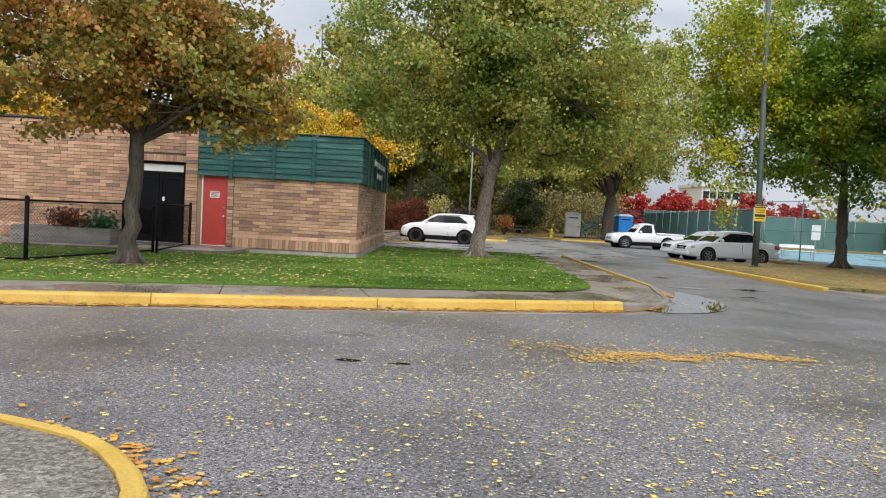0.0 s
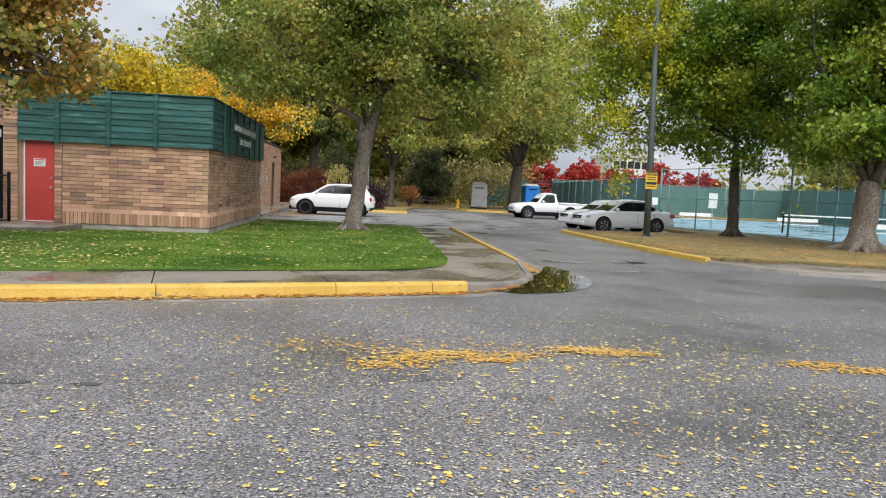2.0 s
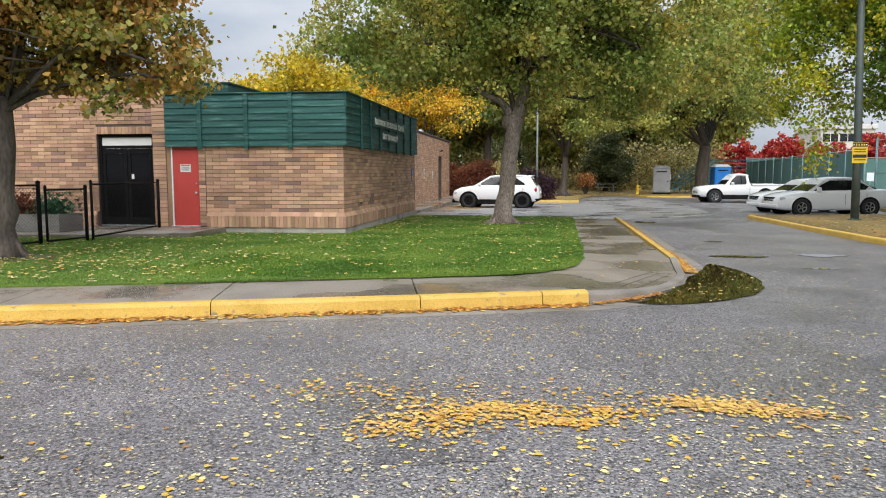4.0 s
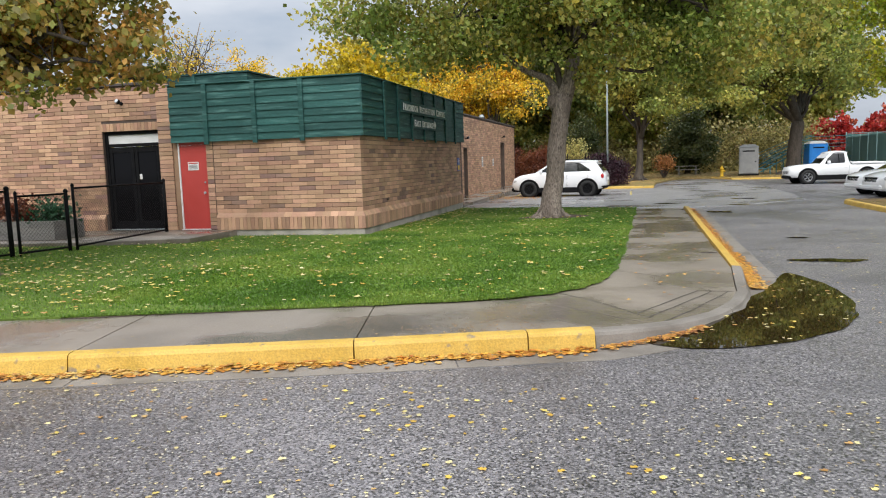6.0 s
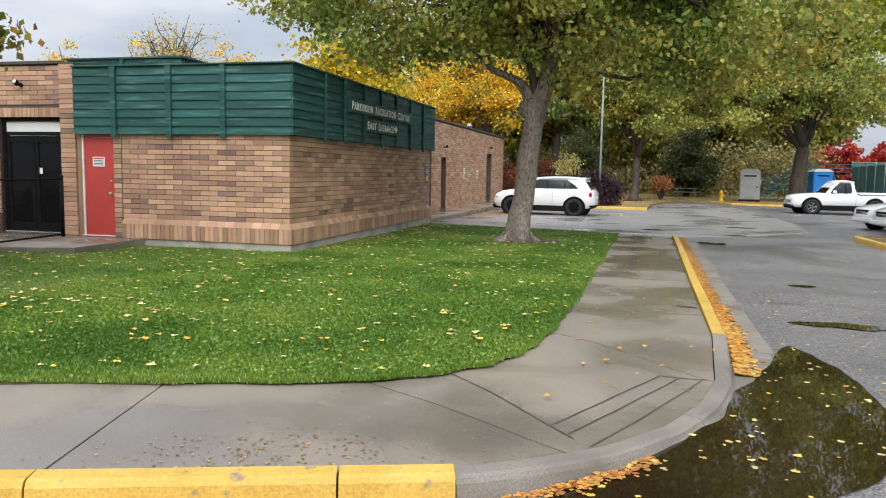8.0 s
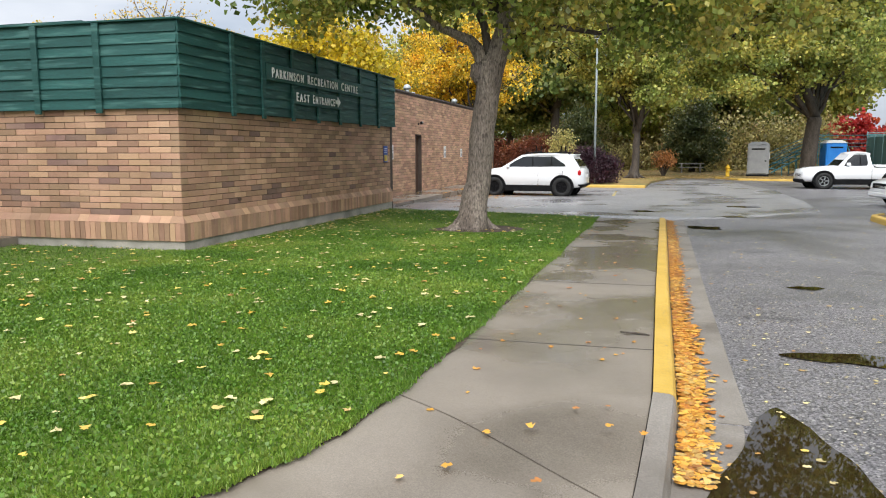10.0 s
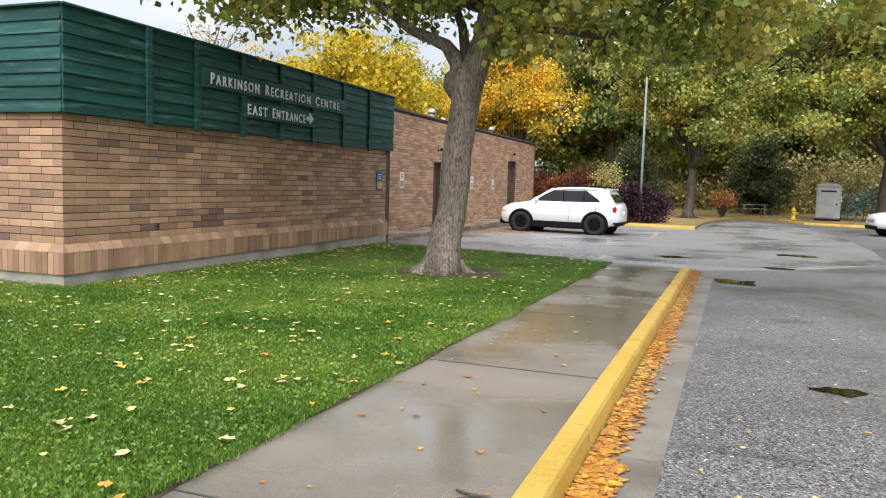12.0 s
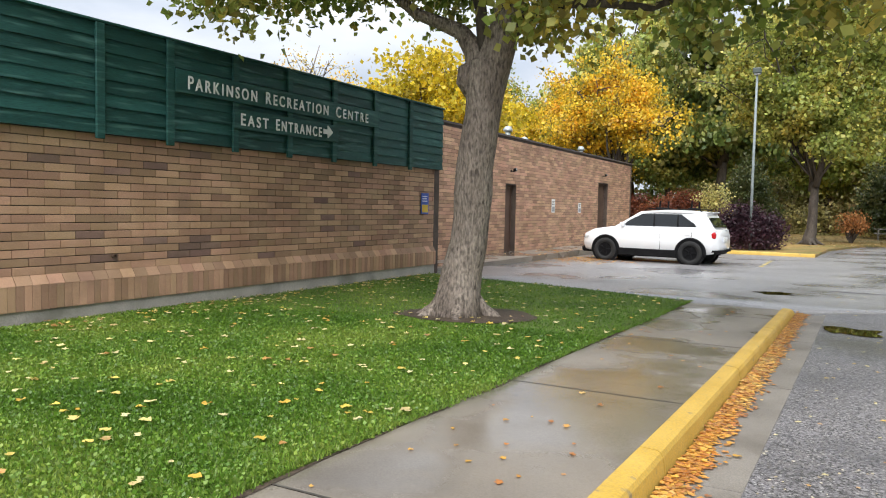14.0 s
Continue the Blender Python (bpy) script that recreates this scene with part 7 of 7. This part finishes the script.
# ---- far woods, understorey ----
def belt(n, seed, x0, x1, y0, y1, h, size, mat, name, label):
    rng = np.random.default_rng(seed)
    k = int(n / 60)
    c = np.stack([rng.uniform(x0, x1, k), rng.uniform(y0, y1, k), h * rng.uniform(0.02, 1.0, k) ** 1.2], axis=1)
    keep = np.array([noise.noise(Vector((p[0] * 0.13, p[1] * 0.1, seed))) * h * 0.7 + h * 0.72 > p[2] for p in c])
    c = c[keep]
    cs = c[rng.integers(0, len(c), n)] + rng.normal(size=(n, 3)) * np.array([0.9, 0.9, 0.6])
    cs[:, 2] = np.maximum(cs[:, 2], 0.05) - 0.15
    tagged(new(name, leaf_mesh(name, cs, None, size, mat, rng, 0.1)), label, "woods", kind="stuff")


belt(44000, 5, -14, 22, 94, 118, 14.0, 0.42, L_WOOD, "far_woods", "dense dark woodland behind the park")
belt(34000, 6, -8, 20, 84, 96, 4.5, 0.26, L_UNDER, "understorey", "tangled olive undergrowth in the park")
belt(16000, 7, 20, 80, 100, 118, 4.0, 0.4, L_WOOD, "far_woods", "trees beyond the tennis court")
belt(12000, 8, -80, -30, 62, 92, 5.0, 0.6, L_OLIVE, "far_woods", "mixed trees beyond the hall")
belt(9000, 9, 47, 60, 15, 95, 8.0, 0.6, L_OLIVE, "far_woods", "trees behind the court fence")


# ---- fallen leaves and grass ----
def flat_leaves(name, xy, z, size, mat, label, seed, curl=0.2):
    rng = np.random.default_rng(seed)
    n = len(xy)
    ang = rng.uniform(0, 2 * math.pi, n)
    s = size * rng.uniform(0.5, 1.35, n)
    lobes = [(0.0, -0.55), (0.3, -0.3), (0.5, -0.1), (0.25, 0.08), (0.35, 0.42), (0.0, 0.6), (-0.35, 0.42), (-0.25, 0.08), (-0.5, -0.1), (-0.3, -0.3)]
    px = np.array([p[0] for p in lobes])[None] * s[:, None]
    py = np.array([p[1] for p in lobes])[None] * s[:, None]
    up = rng.uniform(0.0, curl, (n, 10)) * s[:, None] * (np.abs(np.array([p[0] for p in lobes])) + 0.25)[None]
    tx, ty = rng.normal(0, 0.12, n)[:, None], rng.normal(0, 0.12, n)[:, None]
    c, d = np.cos(ang)[:, None], np.sin(ang)[:, None]
    x, y = px * c - py * d, px * d + py * c
    zz = np.asarray(z)[:, None] + up + np.abs(x * tx + y * ty) + 0.004
    v = np.stack([np.asarray(xy)[:, 0][:, None] + x, np.asarray(xy)[:, 1][:, None] + y, zz], axis=2).reshape(-1, 3)
    fa = np.array([[0, 1, 2, 3], [0, 3, 4, 5], [0, 5, 6, 7], [0, 7, 8, 9]])
    loops = (np.arange(n)[:, None, None] * 10 + fa[None]).reshape(-1)
    me = bpy.data.meshes.new(name)
    me.vertices.add(n * 10)
    me.vertices.foreach_set("co", v.reshape(-1).astype(np.float32))
    me.loops.add(n * 16)
    me.loops.foreach_set("vertex_index", loops.astype(np.int32))
    me.polygons.add(n * 4)
    me.polygons.foreach_set("loop_start", np.arange(0, n * 16, 4, dtype=np.int32))
    me.update(calc_edges=True)
    me.materials.append(mat)
    return tagged(new(name, me), label, "leaves", kind="stuff")


LAWN_NP = np.array(LAWN_POLY)


def inside(pts, poly):
    res = np.zeros(len(pts), dtype=bool)
    x, y = pts[:, 0], pts[:, 1]
    j = len(poly) - 1
    for i in range(len(poly)):
        xi, yi, xj, yj = poly[i][0], poly[i][1], poly[j][0], poly[j][1]
        hit = ((yi > y) != (yj > y)) & (x < (xj - xi) * (y - yi) / (yj - yi + 1e-12) + xi)
        res ^= hit
        j = i
    return res


lr = np.random.default_rng(101)
# street: loose leaves, thicker in a drift across the lane
road = np.concatenate([
    np.stack([lr.uniform(-5, 9, 2100), lr.uniform(1.5, 12.5, 2100)], 1),
    np.stack([lr.normal(3.5, 2.6, 1500), lr.normal(6.5, 2.0, 1500)], 1),
    np.stack([lr.uniform(0.6, 5.2, 420), lr.normal(9.4, 0.5, 420)], 1),
    np.stack([lr.uniform(5, 10, 900), lr.uniform(13, 45, 900)], 1)])
isl_poly = [(-9, 6.15)] + ISL[1:] + [(-9, -4)]
on_road = lambda p: p[((p[:, 1] < np.array([y_on(KERB, x) for x in p[:, 0]]) - 0.05) | (p[:, 0] > 5.2)) & ~inside(p, isl_poly) & ~inside(p, verge_in + [(20, 19), (20, 40)])]
road = on_road(road)
flat_leaves("fallen_leaves", road, np.array([g(y) for y in road[:, 1]]), 0.035, FALLEN, "scattered pale yellow leaves on the asphalt", 102, 0.1)
bits = on_road(np.concatenate([np.stack([lr.uniform(-5, 9, 13000), lr.uniform(1.5, 12.5, 13000)], 1), np.stack([lr.normal(3.0, 2.4, 10000), lr.normal(6.8, 2.0, 10000)], 1), np.stack([lr.uniform(5, 9, 2500), lr.uniform(13, 24, 2500)], 1)]))
flat_leaves("leaf_litter", bits, np.array([g(y) for y in bits[:, 1]]), 0.017, LITTER, "small pale scraps of leaf and seed on the asphalt", 104, 0.1)
dr = np.concatenate([np.stack([lr.normal(x, sx_, n), lr.normal(y, sy_ * 1.3, n)], 1) for x, y, sx_, sy_, n in (
    (1.75, 9.3, 0.22, 0.12, 260), (2.05, 9.5, 0.2, 0.08, 260), (2.3, 9.56, 0.14, 0.06, 160), (1.5, 9.05, 0.16, 0.07, 70), (2.6, 9.36, 0.14, 0.05, 170), (2.85, 9.6, 0.16, 0.05, 120),
    (3.4, 9.88, 0.14, 0.05, 150), (3.7, 9.8, 0.18, 0.07, 280), (4.0, 9.74, 0.14, 0.06, 150), (5.7, 9.42, 0.2, 0.06, 220), (6.15, 9.2, 0.25, 0.06, 240), (1.2, 9.8, 0.3, 0.1, 60), (2.2, 9.9, 0.9, 0.14, 160))])
flat_leaves("leaf_drift", dr, np.zeros(len(dr)) + lr.uniform(0, 0.012, len(dr)), 0.035, DRIFT_Y, "drift of bright yellow leaves across the lane", 103)


def kerb_drift(path, n, lo, hi, spread, seed, z0, size, label, gaps=0.0, mat=None, curl=0.2):
    r = np.random.default_rng(seed)
    total = sum(math.hypot(b[0] - a[0], b[1] - a[1]) for a, b in zip(path, path[1:]))
    pts, zs = [], []
    while len(pts) < n:
        d = r.uniform(lo, min(hi, total))
        if gaps and noise.noise(Vector((d * 1.3, seed, 0))) < gaps - 0.5:
            continue
        (x, y), (ux, uy) = along(path, d)
        o = abs(r.normal(0, spread)) + 0.02
        pts.append((x + uy * o, y - ux * o))
        zs.append(g(y) + z0 + 0.035 * math.exp(-o / (spread * 0.8)) * r.uniform(0, 1))
    flat_leaves("leaf_drift", np.array(pts), np.array(zs), size, mat or DRIFT, label, seed + 1, curl)


kerb_drift(KERB, 3000, cut0 - 9, cut0 + 4.3, 0.07, 111, 0.004, 0.05, "orange and yellow leaves banked against the street kerb")
kerb_drift(CORNER, 320, 0, 1.3, 0.04, 113, 0.012, 0.034, "wet brown leaves along the corner kerb", mat=DRIFT_B, curl=0.2)
SIDE_DRIFT = [(4.6, 16.7)] + SIDE
kerb_drift(SIDE_DRIFT, 2300, 0.0, 3.6, 0.08, 115, 0.008, 0.046, "bright orange and yellow leaves banked against the side kerb", mat=DRIFT, curl=0.16)
kerb_drift(SIDE_DRIFT, 6800, 2.6, 15.0, 0.066, 117, 0.006, 0.038, "wet brown and orange leaves banked against the side kerb", mat=DRIFT_B, curl=0.2)
kerb_drift(SIDE_DRIFT, 1500, 3.2, 15.0, 0.075, 133, 0.012, 0.04, "orange leaves on top of the brown ones by the side kerb", mat=DRIFT, curl=0.2)
kerb_drift(ISL_R, 420, 6.0, 11.5, 0.16, 119, 0.005, 0.05, "yellow leaves round the island kerb")
pud = np.stack([lr.uniform(3.0, 5.5, 500), lr.uniform(13.3, 18.0, 500)], 1)
pud = pud[inside(pud, PUD)][:70]
flat_leaves("floating_leaves", pud, np.full(len(pud), 0.009), 0.036, FALLEN, "leaves floating on the puddle", 121, 0.1)
# lawn
lw = np.concatenate([np.stack([lr.uniform(-13, 3.3, 2500), lr.uniform(11, 33, 2500)], 1), np.stack([lr.normal(-6, 2.2, 700), lr.normal(15.5, 1.4, 700)], 1),
                     np.stack([lr.uniform(-2.5, -1.6, 180), lr.uniform(24, 33, 180)], 1)])
lw = lw[inside(lw, LAWN_POLY)]
flat_leaves("fallen_leaves", lw, np.array([lawn_z(x, y) + 0.025 for x, y in lw]), 0.063, FALLEN, "pale yellow leaves scattered on the lawn", 123, 0.35)
pv = np.stack([lr.uniform(3.2, 4.5, 90), lr.uniform(15, 31, 90)], 1)
flat_leaves("fallen_leaves", pv, np.array([pave(y) for y in pv[:, 1]]), 0.042, DRIFT, "few leaves stuck to the footway", 125, 0.3)
cr_rng = np.random.default_rng(141)
cr_x = np.concatenate([cr_rng.normal(1.95, 0.42, 260), cr_rng.uniform(-4.0, 2.6, 60)])
cr_y = np.array([y_on(back, x) for x in cr_x]) + 0.05 + np.abs(cr_rng.normal(0.22, 0.2, len(cr_x)))
flat_leaves("leaf_litter", np.stack([cr_x, cr_y], axis=1), np.array([walk_z(x, y) for x, y in zip(cr_x, cr_y)]), 0.016, BROWN_L, "dark crumbs of grit and leaf on the footway", 142, 0.25)
lot = np.stack([lr.normal(-2.0, 0.8, 700), lr.normal(43.0, 1.4, 700)], 1)
lot = lot[(lot[:, 0] > -4.1)]
flat_leaves("leaf_drift", lot, np.where(lot[:, 0] < -2.9, -0.02, np.array([g(y) for y in lot[:, 1]])), 0.08, DRIFT, "orange leaves gathered in the parking bay", 127)
vg = np.stack([lr.uniform(9.8, 19.5, 3500), lr.uniform(20, 40, 3500)], 1)
vg = vg[inside(vg, verge_in[1:] + [(11.6, 20.7), (19.9, 19.9), (19.6, 33.0), (17.6, 41.5), (16.4, 34.6)])]
flat_leaves("fallen_leaves", vg, np.array([g(y) + 0.135 for y in vg[:, 1]]), 0.08, BROWN_L, "brown leaves covering the verge", 129)
pk = np.stack([lr.uniform(-3, 24, 2500), lr.uniform(60, 80, 2500)], 1)
flat_leaves("fallen_leaves", pk, np.array([g(y) + 0.11 for y in pk[:, 1]]), 0.14, BROWN_L, "brown leaves on the park grass", 131)


def grass(n, seed):
    r = np.random.default_rng(seed)
    pts = np.concatenate([np.stack([r.uniform(-12, 3.35, n), r.uniform(10.5, 33.5, n)], 1), np.stack([r.uniform(-3, 3.3, n), r.uniform(14.5, 27, n)], 1)])
    pts = pts[inside(pts, LAWN_POLY)]
    edge = np.hypot(pts[:, 0] - 1.3, pts[:, 1] - 27.7)
    pts = pts[edge > 0.75 + 0.25 * r.random(len(pts))]
    # blades that lean out over the edge of the footway
    e = r.integers(3, len(LAWN) - 1, 16000)
    t = r.uniform(0, 1, len(e))
    la, lb = np.array(LAWN)[e], np.array(LAWN)[e + 1]
    d = (lb - la) / np.linalg.norm(lb - la, axis=1)[:, None]
    wob = 0.012 + 0.022 * np.sin((la[:, 1] + lb[:, 1]) * 3 + t * 9)
    edge_pts = la + (lb - la) * t[:, None] + np.stack([d[:, 1], -d[:, 0]], 1) * (wob + r.normal(0, 0.018, len(e)))[:, None]
    pts = np.concatenate([pts, edge_pts])
    m = len(pts)
    zz = np.array([lawn_z(x, y) for x, y in pts])
    a = r.uniform(0, 2 * math.pi, m)
    h = r.uniform(0.014, 0.034, m)
    w = r.uniform(0.0035, 0.007, m)
    lean = r.uniform(0.1, 0.9, m) * h
    b = r.uniform(0, 2 * math.pi, m)
    ca, sa = np.cos(a) * w, np.sin(a) * w
    p0 = np.stack([pts[:, 0] - ca, pts[:, 1] - sa, zz], 1)
    p1 = np.stack([pts[:, 0] + ca, pts[:, 1] + sa, zz], 1)
    p2 = np.stack([pts[:, 0] + np.cos(b) * lean, pts[:, 1] + np.sin(b) * lean, zz + h], 1)
    v = np.stack([p0, p1, p2], 1).reshape(-1, 3)
    me = bpy.data.meshes.new("grass")
    me.vertices.add(m * 3)
    me.vertices.foreach_set("co", v.reshape(-1).astype(np.float32))
    me.loops.add(m * 3)
    me.loops.foreach_set("vertex_index", np.arange(m * 3, dtype=np.int32))
    me.polygons.add(m)
    me.polygons.foreach_set("loop_start", np.arange(0, m * 3, 3, dtype=np.int32))
    me.update(calc_edges=True)
    me.materials.append(GRASS)
    tagged(new("grass", me), "short mown green grass blades", "grass", kind="stuff")


grass(330000, 201)
gr = np.random.default_rng(203)
tuft = np.concatenate([np.stack([gr.uniform(-8, 3.35, 50000), gr.uniform(12, 33.5, 50000)], 1), np.stack([gr.uniform(-2.6, 3.3, 90000), gr.uniform(15, 27, 90000)], 1)])
tuft = tuft[inside(tuft, LAWN_POLY) & (np.hypot(tuft[:, 0] - 1.3, tuft[:, 1] - 27.7) > 0.9)]
tz = np.array([lawn_z(x, y) + 0.012 for x, y in tuft]) + gr.uniform(0, 0.02, len(tuft))
tagged(new("clover", leaf_mesh("clover", np.column_stack([tuft, tz]), None, 0.024, GRASS, gr, 0.0)), "small clover leaves among the grass", "grass", kind="stuff")


# the long side wall runs slightly off square
SKEW = pose(SIDE_X, FRONT_Y, 0, 0, 0, -0.4) @ pose(-SIDE_X, -FRONT_Y, 0)
bpy.context.view_layer.update()
for nm in ("wall_side", "plinth_side", "fascia_side", "sign_board", "fascia_end", "soffit", "foundation_side", "overflow_pipe", "wall_notice"):
    bpy.data.objects[nm].matrix_world = SKEW @ bpy.data.objects[nm].matrix_world


# ---- bricks, the nearest as parts and the rest joined ----
def lay_bricks(parent, origin, along_x, length, z0, z1, holes, near, quota, start, half):
    full = fix(Shape().chamfer((0, -0.004, 0), (BW, 0.03, BH), 0.004).mesh("brick", BRICK))
    dark = fix(Shape().chamfer((0, -0.004, 0), (BW, 0.03, BH), 0.004).mesh("brick", BRICK_D))
    cutm = {}
    rest = Shape()
    count, rows = 0, int((z1 - z0) / COURSE + 0.3)
    m0 = pose(*origin, 0, 0, 0 if along_x else 90)
    for r in range(rows):
        z = z0 + r * COURSE
        u = -MOD * half * (r % 2)
        while u < length - 0.03:
            a, b = max(u, 0.0), min(u + BW, length - 0.004)
            u += MOD
            spans = [(a, b)]
            for h0, h1, hz0, hz1 in holes:
                if z + BH > hz0 and z < hz1:
                    spans = [q for p0, p1 in spans for q in ((p0, min(p1, h0 - 0.004)), (max(p0, h1 + 0.004), p1)) if q[1] - q[0] > 0.03]
            for a, b in spans:
                if b - a < 0.03:
                    continue
                jig = random.uniform(-0.0025, 0.0025)
                is_dark = random.random() < 0.06
                if near[0] <= a <= near[1] and count < quota:
                    w = round(b - a, 2)
                    if abs(b - a - BW) < 0.004:
                        me = dark if is_dark else full
                    else:
                        key = (w, is_dark)
                        if key not in cutm:
                            cutm[key] = fix(Shape().chamfer((0, -0.004, 0), (w, 0.03, BH), 0.004).mesh("brick", BRICK_D if is_dark else BRICK))
                        me = cutm[key]
                    ob = part("brick", me, None, parent)
                    ob.matrix_basis = m0 @ pose(a, jig, z)
                    count += 1
                else:
                    rest.chamfer((a, -0.004 + jig, z), (b, 0.03, z + BH), 0.004, m0)
    if rest.v:
        ob = part("brickwork", rest.mesh("brickwork", BRICK_I), None, parent, "tan and brown brick courses")
        ob["kind"] = "stuff"


for job in brick_jobs:
    lay_bricks(*job)
